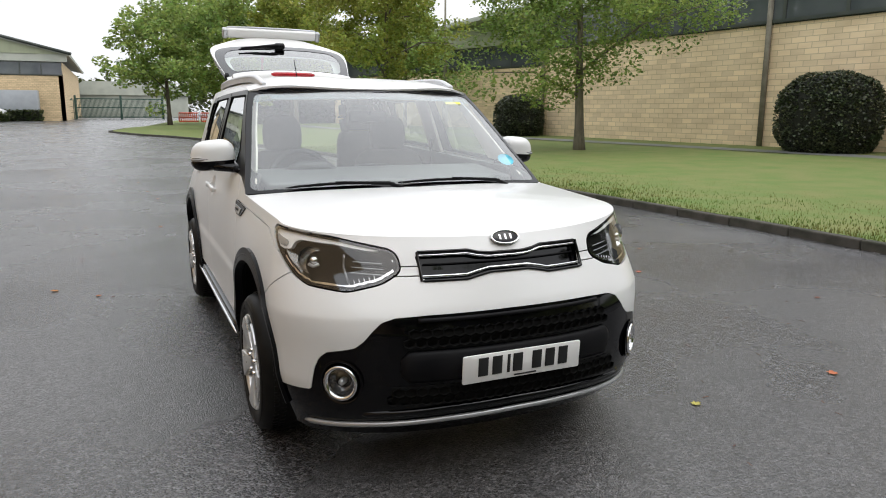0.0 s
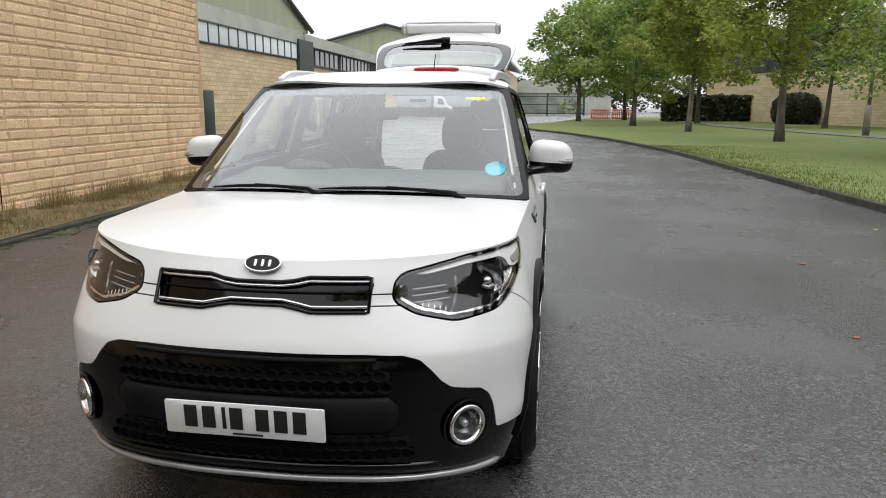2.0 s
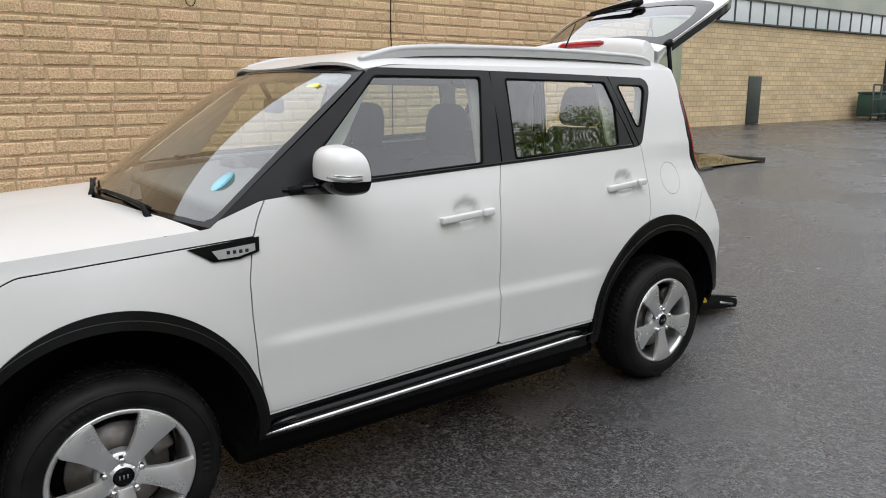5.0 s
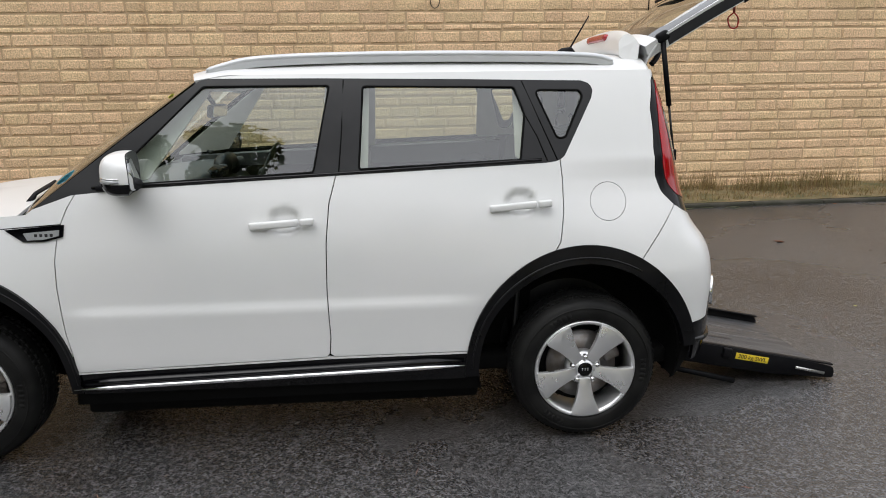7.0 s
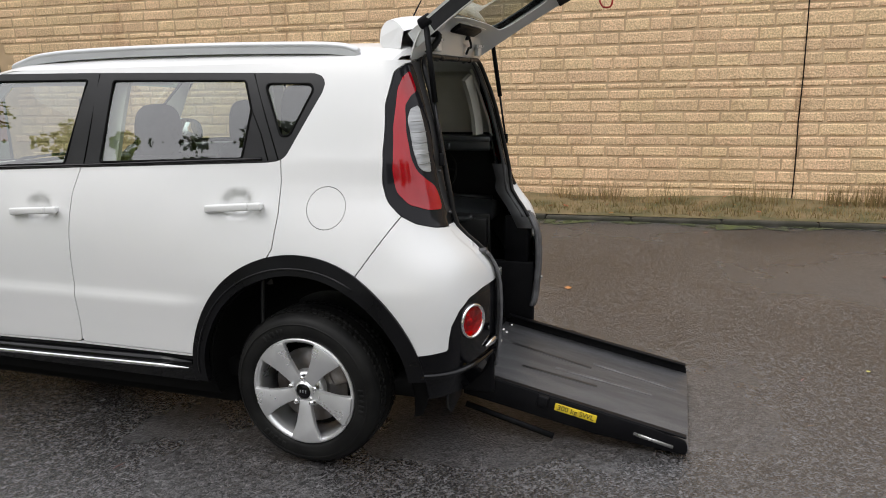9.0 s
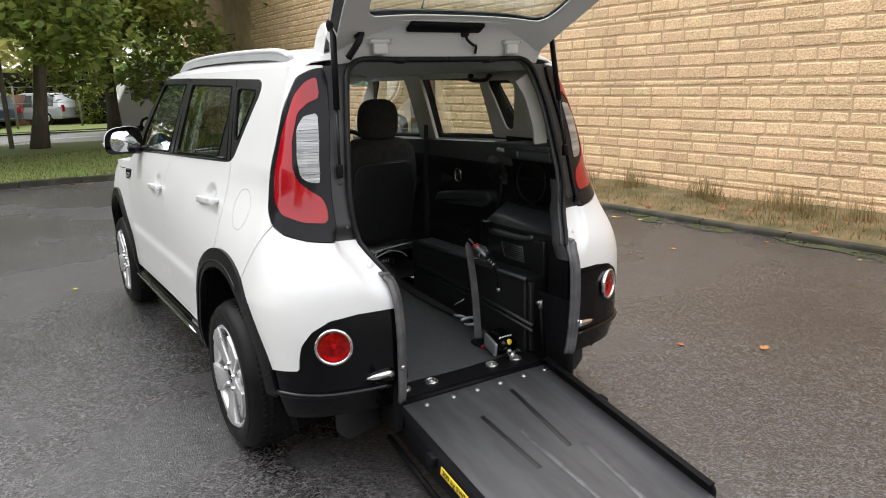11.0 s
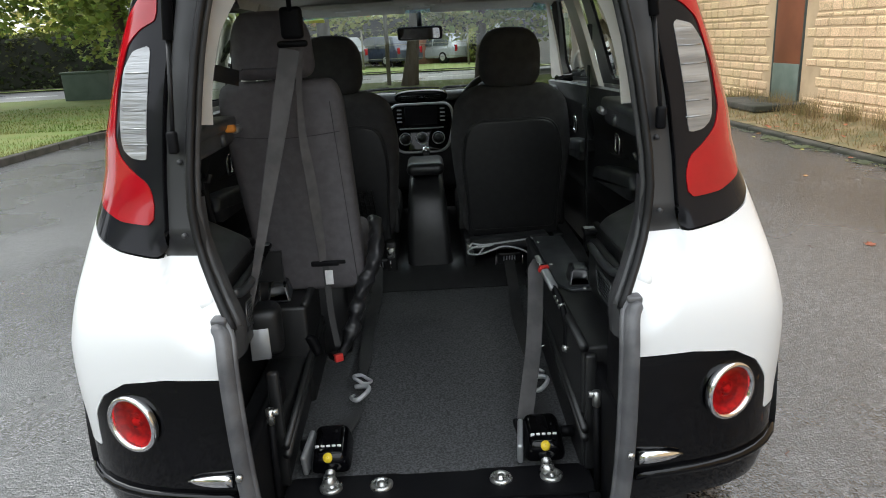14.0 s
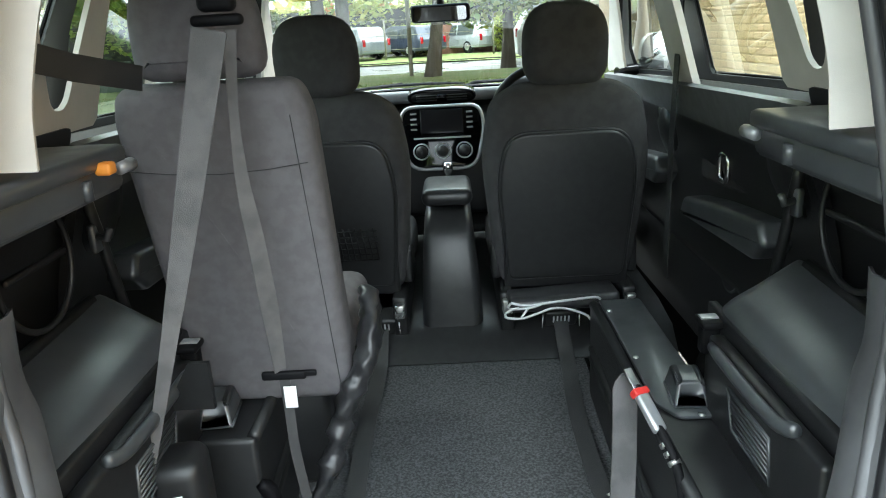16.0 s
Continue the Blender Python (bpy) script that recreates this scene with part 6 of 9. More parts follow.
# side boxes, wheel-arch covers, shelf ledges
for s in (1, -1):
    side = (lambda q: q) if s > 0 else mirrored
    if s > 0:
        part("side_box", side(join(box((.135, .60, .36), (.4525, 2.26, .425), .012, 3), box((.12, .41, .20), (.46, 2.76, .34), .012, 3))), M["grain_black"], car, "black floor-side box")
    else:
        part("side_box", side(box((.135, 1.03, .36), (.4525, 2.445, .425), .012, 3)), M["grain_black"], car, "black floor-side box")
        part("box_plate", side(moved(plate(rounded([(.408, 1.94), (.52, 1.94), (.52, 2.56), (.44, 2.56), (.408, 2.50)], .012), .008, bevel=.002, plane="xy"), Matrix.Translation((0, 0, .610)))), M["cover"], car, "dark grey cover plate")
        for y in (2.02, 2.30, 2.556):
            part("plate_screw", side(moved(lathe([(.007, 0), (.006, .004), (.001, .005)], 12, "z"), Matrix.Translation((.483 if y > 2.5 else .42, y, .613)))), M["steel"], car)
    part("box_edge", side(tube([(.392, 1.95, .604), (.392, 2.55 if s > 0 else 2.965, .604)], .013, 10)), M["grain_black"], car, "moulded box edge")
    for drop in (0, .026):
        part("floor_rail", side(tube([(.384, 1.98, .485 - drop), (.384, 2.55, .448 - drop), (.384, 3.02, .400 - drop)], .011, 8)), M["grain_black"], car, "black moulded wall rib")
    part("end_post", side(box((.030, .022, .33), (.404, 2.985, .43), .006, 2)), M["grain_black"], car, "black end post")
    cap = plate(rounded([(-.036, 0), (.036, 0), (.026, .052), (-.026, .052)], .008), .115, bevel=.007)
    cap[0][:, 1] *= 1 - 7 * np.clip(cap[0][:, 2], 0, 1)
    part("box_cap", side(moved(cap, pose(.478, 2.475, .612, 0, 0, 6))), M["cover"], car, "moulded dark grey cap")
    # wheel-arch cover: a smooth sloping top over a flat inner wall
    cv, cf = box((.20, .60, .09), (.645, 2.675, .785), .036, 5)
    up = np.clip((cv[:, 2] - .74) / .09, 0, 1)
    cv[:, 2] += up * (.30 * (cv[:, 0] - .645) - .06 * (cv[:, 1] - 2.675))
    cv[:, 1] += np.where(cv[:, 1] < 2.5, up * (.10 - .6 * (cv[:, 0] - .545)), 0)
    part("wheel_cover", side((cv, cf)), M["cover"], car, "dark grey wheel-arch cover, pale sheen partly in its colour", sharp=40)
    part("cover_wall", side(box((.02, .57, .40), (.550, 2.68, .585), .006, 2)), M["grain_black"], car, "black inner wall of the wheel arch")
    part("cover_ridge", side(tube([(.722, 2.43, .862), (.722, 2.70, .852), (.722, 2.93, .842)], .014, 8)), M["grain_black"], car)
    part("side_panel", side(box((.03, .44, .17), (.516, 2.735, .68), .008, 2)), M["grain_black"], car, "black vented side panel")
    part("cover_ledge", side(tube(curve_points([(.497, 2.545, .752), (.494, 2.70, .754), (.494, 2.83, .760), (.505, 2.875, .772)], 16), [.010] + [.013] * 14 + [.009], 8, .8)), M["cover"], car, "rounded ledge strip")
    clip = part("belt_clip", side(join(box((.040, .055, .014), (.505, 2.505, .786), .004), box((.036, .030, .060), (.508, 2.500, .750), .006))), M["matt_black"], car, "black belt clip")
    part("clip_top", side(box((.034, .022, .004), (.505, 2.500, .794), .001)), M["satin"], clip)
    part("vent_frame", side(tube([(.500, 2.632, .712), (.500, 2.80, .712), (.500, 2.815, .640), (.500, 2.66, .640), (.500, 2.632, .712)], .004, 6)), M["cover"], car, "vent frame")
    for k in range(7):
        part("vent_slat", side(tube([(.500, 2.640 + .003 * k, .705 - .0095 * k), (.500, 2.800 + .001 * k, .705 - .0095 * k)], .0022, 6)), M["cover"], car)
    part("shelf_ledge", side(join(box((.17, .37, .030), (.595, 2.79, 1.187), .01), box((.03, .36, .055), (.535, 2.79, 1.158), .01), box((.06, .36, .03), (.555, 2.79, 1.140), .01))), M["cover"], car, "dark grey parcel-shelf ledge")
    part("ledge_pin", side(tube([(.512, 2.595, 1.165), (.512, 2.64, 1.165)], .011, 10)), M["satin"], car)
    part("ledge_lug", side(tube([(.520, 2.74, 1.165), (.520, 2.74, 1.135)], .010, 8)), M["cover"], car)
    part("hook", side(join(box((.016, .034, .060), (.705, 2.395, .985), .006), tube([(.70, 2.40, .99), (.675, 2.405, .985), (.668, 2.405, 1.005)], .008, 8))), M["cover"], car, "dark bag hook")
    bowl = [(.700 + .006 * math.cos(t), 2.62 + .105 * math.cos(t), 1.00 + .115 * math.sin(t)) for t in np.linspace(0, 2 * math.pi, 41)]
    part("panel_recess", side(join(tube(bowl, .006, 8, caps=False), box((.012, .19, .014), (.698, 2.62, 1.0), .005, 2))), M["grain_black"], car, "round panel recess with a bar")
    shoulder = curve_points([(.700, 2.30, .40), (.700, 2.32, .70), (.702, 2.36, .90), (.704, 2.40, 1.06)], 18)
    part("panel_shoulder", side(tube(shoulder, .012, 8)), M["grain_black"], car, "door opening edge")
part("latch", box((.026, .026, .020), (.505, 2.70, 1.176), .005), M["orange"], car, "orange shelf latch")
part("belt_reel", moved(join(box((.10, .11, .15), (0, 0, 0), .03, 4), *[box((.07, .006, .004), (0, .04, .03 - .012 * k), .001, 1) for k in range(5)]), pose(.482, 2.695, .595, 0, 0, 12)), M["grain_black"], car, "black belt reel cover")
part("reel_label", moved(box((.055, .004, .09), (0, 0, 0), .002), pose(.486, 2.757, .572, 8, 0, 12)), M["satin"], car, "pale grey label")

# inner trims that follow the body: headlining, pillars, door cards
trim = pushed(body, .055)
quarter = trim.cut(yz([(2.30, 1.205), (2.99, 1.205), (2.99, 1.60), (2.30, 1.60)]))[0]
quarter = quarter.cut(yz(rounded([(2.37, 1.50), (2.58, 1.50), (2.61, 1.47), (2.50, 1.25), (2.44, 1.25)], .03)))[1]
post = trim.cut(yz([(1.49, 1.12), (1.68, 1.12), (1.70, 1.60), (1.52, 1.60)]))[0]
post_low = trim.cut(yz([(1.47, .36), (1.68, .36), (1.68, 1.12), (1.49, 1.12)]))[0]
apost = trim.cut(yz([(.50, 1.13), (.40, 1.05), (1.02, 1.60), (1.12, 1.60), (.80, 1.16)]))[0]
header = trim.cut(yz([(.95, 1.515), (2.99, 1.515), (2.99, 1.60), (.95, 1.60)]))[0]
wheel_panel = pushed(body, .06).cut(yz([(2.42, .40), (3.01, .40), (3.01, 1.215), (2.42, 1.215)]))[0]
wheel_panel = wheel_panel.cut(lambda v, d: np.hypot(v[:, 1] - 2.57, v[:, 2] - .335) - .46)[1]
rear_post = pushed(body, .03).cut(rz([(.40, 1.20), (.62, 1.20), (.60, 1.57), (.40, 1.57)]))[0]
rear_post = rear_post.cut(rz(OPENING))[1]
card = pushed(body, .075).cut(yz([(.52, .36), (2.44, .40), (2.44, 1.185), (.52, 1.125)]))[0]
card = card.cut(lambda v, d: np.hypot(v[:, 1] - 2.57, v[:, 2] - .335) - .46)[1]
card_top = card.cut(lambda v, d: v[:, 2] - 1.06)[1]
card_low = card.cut(lambda v, d: v[:, 2] - 1.06)[0]
for s in (1, -1):
    side = (lambda q: q.shape()) if s > 0 else (lambda q: mirrored(q.shape()))
    plain = (lambda q: q) if s > 0 else mirrored
    part("quarter_trim", side(quarter), M["beige"], car, "light grey quarter trim", solid=.01)
    part("centre_pillar_trim", side(post), M["beige"], car, "light grey pillar trim", solid=.02)
    part("lower_pillar_trim", side(post_low), M["grain_black"], car, "black lower pillar trim", solid=.02)
    part("front_pillar_trim", side(apost), M["beige"], car, "light grey front pillar trim", solid=.01)
    part("side_headlining", side(header), M["liner"], car, "light grey headlining edge", solid=.01)
    part("rear_pillar_trim", plain(ribbon(curve_points([(.520, 2.905, 1.212), (.513, 2.90, 1.29), (.496, 2.89, 1.37), (.474, 2.88, 1.44), (.435, 2.87, 1.505)], 20), .058, (1, .45, .1), .012)), M["beige"], car, "light grey rear pillar trim", sharp=35)
    part("wheel_panel", side(wheel_panel), M["grain_black"], car, "black quarter panel", solid=.008)
    dc = part("door_card", side(card_low), M["grain_black"], car, "black door trim panel", solid=.02)
    part("door_top", side(card_top), M["dash_grey"], dc, "dark door top roll", solid=.02)
    for y, z in ((1.865, .950), (1.02, .93)):
        x = half_width(y, z) - .10
        part("door_pull", plain(moved(tube([(0, .03 * math.copysign(abs(math.cos(t)) ** .6, math.cos(t)), .036 * math.copysign(abs(math.sin(t)) ** .6, math.sin(t))) for t in np.linspace(0, 2 * math.pi, 33)], .008, 8, caps=False), Matrix.Translation((x, y, z)))), M["chrome"], dc, "chrome door pull")
        part("pull_cup", plain(moved(lathe([(.001, .012), (.02, .010), (.034, -.004)], 24), Matrix.Translation((x + .005, y, z)))), M["matt_black"], dc)
        rest_out = rounded([(y - .19, .775), (y + .34, .80), (y + .40, .850), (y + .37, .900), (y + .05, .868), (y - .16, .838)], .016)
        part("armrest", plain(moved(pillow(rest_out, .085, .017, "yz"), Matrix.Translation((x - .015, 0, 0)))), M["cover"], dc, "dark grey door armrest")
        well = [(x + .030, y + .02 + .075 * math.cos(t), .685 + .085 * math.sin(t)) for t in np.linspace(0, 2 * math.pi, 33)]
        part("speaker_ring", plain(tube(well, .007, 8, caps=False)), M["cover"], dc, "speaker ring")
        part("card_insert", plain(moved(pillow(rounded([(y - .20, .88), (y + .37, .915), (y + .33, .985), (y + .20, 1.045), (y + .02, 1.06), (y - .20, 1.03)], [.02, .02, .06, .06, .04, .03]), .03, .012, "yz"), Matrix.Translation((x + .022, 0, 0)))), M["cloth"], dc, "charcoal cloth insert")
    part("upper_belt", ribbon([(s * .705, 1.60, 1.36), (s * .69, 1.61, 1.0), (s * .69, 1.60, .55)], .045, (0, 1, 0)), M["webbing_dark"], car, "black seat belt", sharp=35)
    part("belt_anchor", box((.02, .05, .07), (s * .70, 1.60, 1.37), .008), M["grain_black"], car)

V = np.stack([rx * .955, ry + .01, rz_ - .045], -1)
part("headlining", (V.reshape(-1, 3), [f[::-1] for f in grid_faces(60, 70)]), M["liner"], car, "light grey headlining")
for s in (1, -1):
    vis = part("sun_visor", moved(cushion((.50, .17, .022), (0, 0, 0), .01), pose(s * .31, 1.03, 1.525, 12)), M["liner"], car, "light grey sun visor")
    if s > 0:
        part("visor_label", moved(box((.12, .03, .002), (.02, .02, -.012), .0), pose(s * .31, 1.03, 1.525, 12)), M["white"], vis)
oc = part("overhead_console", moved(cushion((.22, .16, .04), (0, 0, 0), .015), pose(0, 1.10, 1.548, 6)), M["liner"], car, "grey overhead console")
for s in (1, -1):
    part("reading_lamp", box((.05, .04, .012), (s * .06, 1.09, 1.528), .004), M["white"], oc)
rv = part("rear_view_mirror", moved(cushion((.225, .03, .065), (0, 0, 0), .014), pose(-.005, .92, 1.405, -8, 0, -6)), M["matt_black"], car, "black rear-view mirror")
part("mirror_glass", moved(plate(rounded([(-.10, -.025), (.10, -.025), (.10, .025), (-.10, .025)], .012), .004, (0, .016, 0)), pose(-.005, .92, 1.405, -8, 0, -6)), M["mirror"], rv, sharp=20)
part("mirror_stalk", tube([(-.005, .915, 1.42), (-.005, .87, 1.50)], .012, 8), M["matt_black"], rv)

def set_back(ob, k):
    """Moves a seat and its parts towards the tail, to k of its way and size from the open end."""
    c = Vector((-.066, 4.234, 1.387))
    m = Matrix.Translation(c) @ Matrix.Scale(k, 4) @ Matrix.Translation(-c)
    for o in (ob, *ob.children_recursive):
        o.data.transform(m)
    return ob


# front seats
def front_seat(x, name, label):
    shape = rounded([(-.225, -.34), (.225, -.34), (.255, -.10), (.275, .12), (.245, .30), (.16, .355), (-.16, .355), (-.245, .30), (-.275, .12), (-.255, -.10)], [.065, .065, .1, .12, .07, .07, .07, .07, .12, .1], 6)
    lean = Matrix.Translation((x, 1.385, .815)) @ Matrix.Rotation(radians(-7), 4, "X")
    root = part(name, moved(pillow(shape, .15, .055), lean), M["cloth"], car, label)
    head = [(.134 * math.copysign(abs(math.cos(t)) ** .62, math.cos(t)), .005 + .13 * math.copysign(abs(math.sin(t)) ** (.85 if t < math.pi else .5), math.sin(t))) for t in np.linspace(0, 2 * math.pi, 48, endpoint=False)]
    part("headrest", moved(pillow(head, .11, .045), Matrix.Translation((x, 1.432, 1.275)) @ Matrix.Rotation(radians(-5), 4, "X")), M["cloth"], root, "charcoal headrest")
    for d in (-.06, .06):
        part("headrest_rod", tube([(x + d, 1.425, 1.12), (x + d, 1.43, 1.2)], .007, 8), M["chrome"], root)
    panel = rounded([(-.195, -.30), (.195, -.30), (.225, .06), (.19, .215), (-.19, .215), (-.225, .06)], [.03, .03, .1, .10, .10, .1], 7)
    part("back_panel", moved(pillow(panel, .03, .012), lean @ Matrix.Translation((0, .073, 0))), M["vinyl"], root, "black seat-back panel")
    part("panel_seam", moved(tube([(a, 0, b) for a, b in panel] + [(panel[0][0], 0, panel[0][1])], .006, 6, caps=False), lean @ Matrix.Translation((0, .078, 0))), M["grain_black"], root)
    part("back_skirt", moved(box((.42, .03, .13), (0, .068, -.27), .012), lean), M["vinyl"], root, "black seat-back skirt")
    part("base", cushion((.50, .52, .16), (x, 1.10, .56), .05, 4), M["cloth"], root, "charcoal seat base")
    for d in (-.235, .235):
        part("recliner", cushion((.035, .10, .12), (x + d, 1.34, .56), .012), M["grain_black"], root)
        part("seat_rail", box((.05, .62, .15), (x + d * .88, 1.18, .41), .01), M["grain_black"], root)
        part("rail_bolt", box((.035, .03, .05), (x + d * .88, 1.50, .44), .006), M["steel"], root)
    return root


fs = front_seat(-.39, "driver_seat", "charcoal cloth driver seat")
ps = front_seat(.39, "passenger_seat", "charcoal cloth passenger seat with net pocket")
net = [tube([(.39 - .15 + .02 * k, 1.475, .62), (.39 - .15 + .02 * k + .015, 1.472, .73)], .003, 5) for k in range(15)] + [tube([(.24, 1.474, .62 + .02 * k), (.54, 1.474, .62 + .02 * k)], .0025, 5) for k in range(6)]
part("net_pocket", join(*net), M["seal"], ps, "black net pocket")
for seat in (fs, ps):
    set_back(seat, .94)

# single rear seat, upright
def leaning(shape):
    """The single seat leans outwards by its top."""
    v = shape[0].copy()
    v[:, 0] += .075 * (v[:, 2] - .9)
    return v, shape[1]


rs = part("rear_seat", leaning(moved(pillow(rounded([(-.185, -.37), (.185, -.37), (.205, .30), (.185, .37), (-.185, .37), (-.205, .30)], [.045, .045, .06, .05, .05, .06], 6), .13, .036), Matrix.Translation((.445, 2.20, .90)) @ Matrix.Rotation(radians(-3), 4, "X"))), M["grey_cloth"], car, "grey cloth single rear seat")
part("headrest", moved(pillow(rounded([(-.135, -.10), (.135, -.10), (.13, .04), (.095, .115), (-.095, .115), (-.13, .04)], [.05, .05, .06, .06, .06, .06], 6), .11, .045), Matrix.Translation((.478, 2.235, 1.375)) @ Matrix.Rotation(radians(-5), 4, "X")), M["grey_cloth"], rs, "grey cloth headrest")
part("seam", tube([(.275, 2.278, 1.10), (.36, 2.281, 1.09), (.46, 2.281, 1.085), (.56, 2.281, 1.09), (.655, 2.278, 1.10)], .0011, 5), M["cloth"], rs)
part("seam", tube([(.300, 2.284, 1.20), (.285, 2.268, .95), (.262, 2.248, .57)], .0011, 5), M["cloth"], rs)
part("base", cushion((.42, .44, .14), (.455, 1.93, .62), .05, 3), M["grey_cloth"], rs, "grey cloth seat base")
part("seat_stand", box((.30, .36, .36), (.47, 1.95, .40), .02), M["grain_black"], rs, "black seat stand")
part("hinge", join(box((.04, .07, .10), (.62, 2.30, .70), .01), box((.05, .02, .02), (.60, 2.34, .72), .005)), M["matt_black"], rs, "black seat hinge")
part("side_bracket", moved(plate([(0, 0), (.10, 0), (.04, .10), (0, .10)], .012), pose(.47, 2.48, .655, 0, 0, 0)), M["grain_black"], rs)
set_back(rs, .917)

# belts round the rear seat
part("belt_guide", join(tube([(.335, 2.60, 1.56), (.335, 2.59, 1.47)], .007, 8), cushion((.062, .03, .085), (.335, 2.58, 1.44), .012), cushion((.085, .022, .018), (.338, 2.58, 1.385), .008)), M["matt_black"], car, "black hanging belt guide")
for s in (1, -1):
    part("grab_handle", tube(curve_points([(s * .56, 2.30, 1.525), (s * .545, 2.33, 1.50), (s * .545, 2.45, 1.50), (s * .555, 2.48, 1.525)], 14), [.012] * 2 + [.010] * 10 + [.012] * 2, 8, 1.4), M["grain_black"], car, "dark grey grab handle")
part("rear_belt", ribbon([(.34 + .175 * t, 2.62 + .13 * t - .012 * math.sin(t * math.pi), 1.37 - .73 * t) for t in np.linspace(0, 1, 22)], np.interp(np.arange(22), [0, 7, 14, 21], [.056, .044, .027, .014]), [(1, .02 * k, 0) for k in range(22)]), M["webbing"], car, "grey seat belt strap", sharp=35)
part("rear_belt", ribbon(curve_points([(.325, 2.56, 1.37), (.338, 2.56, 1.24), (.34, 2.56, 1.12), (.33, 2.56, 1.0), (.322, 2.56, .86), (.318, 2.56, .75)], 18), np.interp(np.arange(18), [0, 4, 9, 13, 17], [.02, .016, .030, .034, .024]), [(1, .25 + .04 * k, 0) for k in range(18)]), M["webbing"], car, "grey twisted belt strap", sharp=35)
part("belt_tongue", join(cushion((.085, .012, .018), (.312, 2.562, .742), .006), cushion((.045, .008, .012), (.272, 2.562, .745), .003)), M["matt_black"], car, "black belt tongue")
part("belt_tail", ribbon(curve_points([(.312, 2.562, .735), (.310, 2.562, .66), (.308, 2.565, .58), (.297, 2.565, .47)], 10), .019, (1, .3, 0)), M["webbing_dark"], car, "black belt tail", sharp=35)
part("belt_tag", cushion((.024, .003, .045), (.302, 2.57, .70), .001), M["white"], car, "white belt tag")
part("belt_cross", ribbon([(.53, 2.45, 1.295), (.575, 2.60, 1.325), (.605, 2.74, 1.36)], .045, (0, .2, 1)), M["webbing_dark"], car, "black belt from pillar to seat", sharp=35)
sleeve = curve_points([(.185, 2.28, .80), (.170, 2.33, .775), (.175, 2.40, .70), (.205, 2.42, .64), (.235, 2.42, .57), (.262, 2.44, .48), (.30, 2.48, .40)], 60)
sv, sf = tube(sleeve, [(.036 + .007 * math.sin(i * .45 + 1) ** 2) * min(1, .45 + i * .12, .40 + (59 - i) * .10) for i in range(60)], 20, .6)
fold = np.sin(sv[:, 2] * 95 + sv[:, 0] * 70 + 2 * np.sin(sv[:, 1] * 40)) * .6 + np.sin(sv[:, 2] * 160 - sv[:, 1] * 130) * .4
sv[:, 0] += .006 * fold
sv[:, 1] += .006 * np.roll(fold, 7)
part("belt_cover", (sv, sf), M["nylon"], car, "crumpled black belt sleeve")
part("buckle", moved(cushion((.03, .055, .022), (0, 0, 0), .006), pose(.305, 2.585, .445, 10, 0, 30)), M["matt_black"], car, "black belt buckle")
part("buckle_button", moved(cushion((.028, .02, .024), (0, .026, 0), .004), pose(.305, 2.585, .445, 10, 0, 30)), M["red_button"], car, "red buckle button")
part("stalk", tube(curve_points([(.36, 2.56, .44), (.375, 2.55, .48), (.39, 2.56, .505)], 8), [.012, .016, .017, .018, .018, .017, .014, .01], 10), M["matt_black"], car, "black stalk cover")

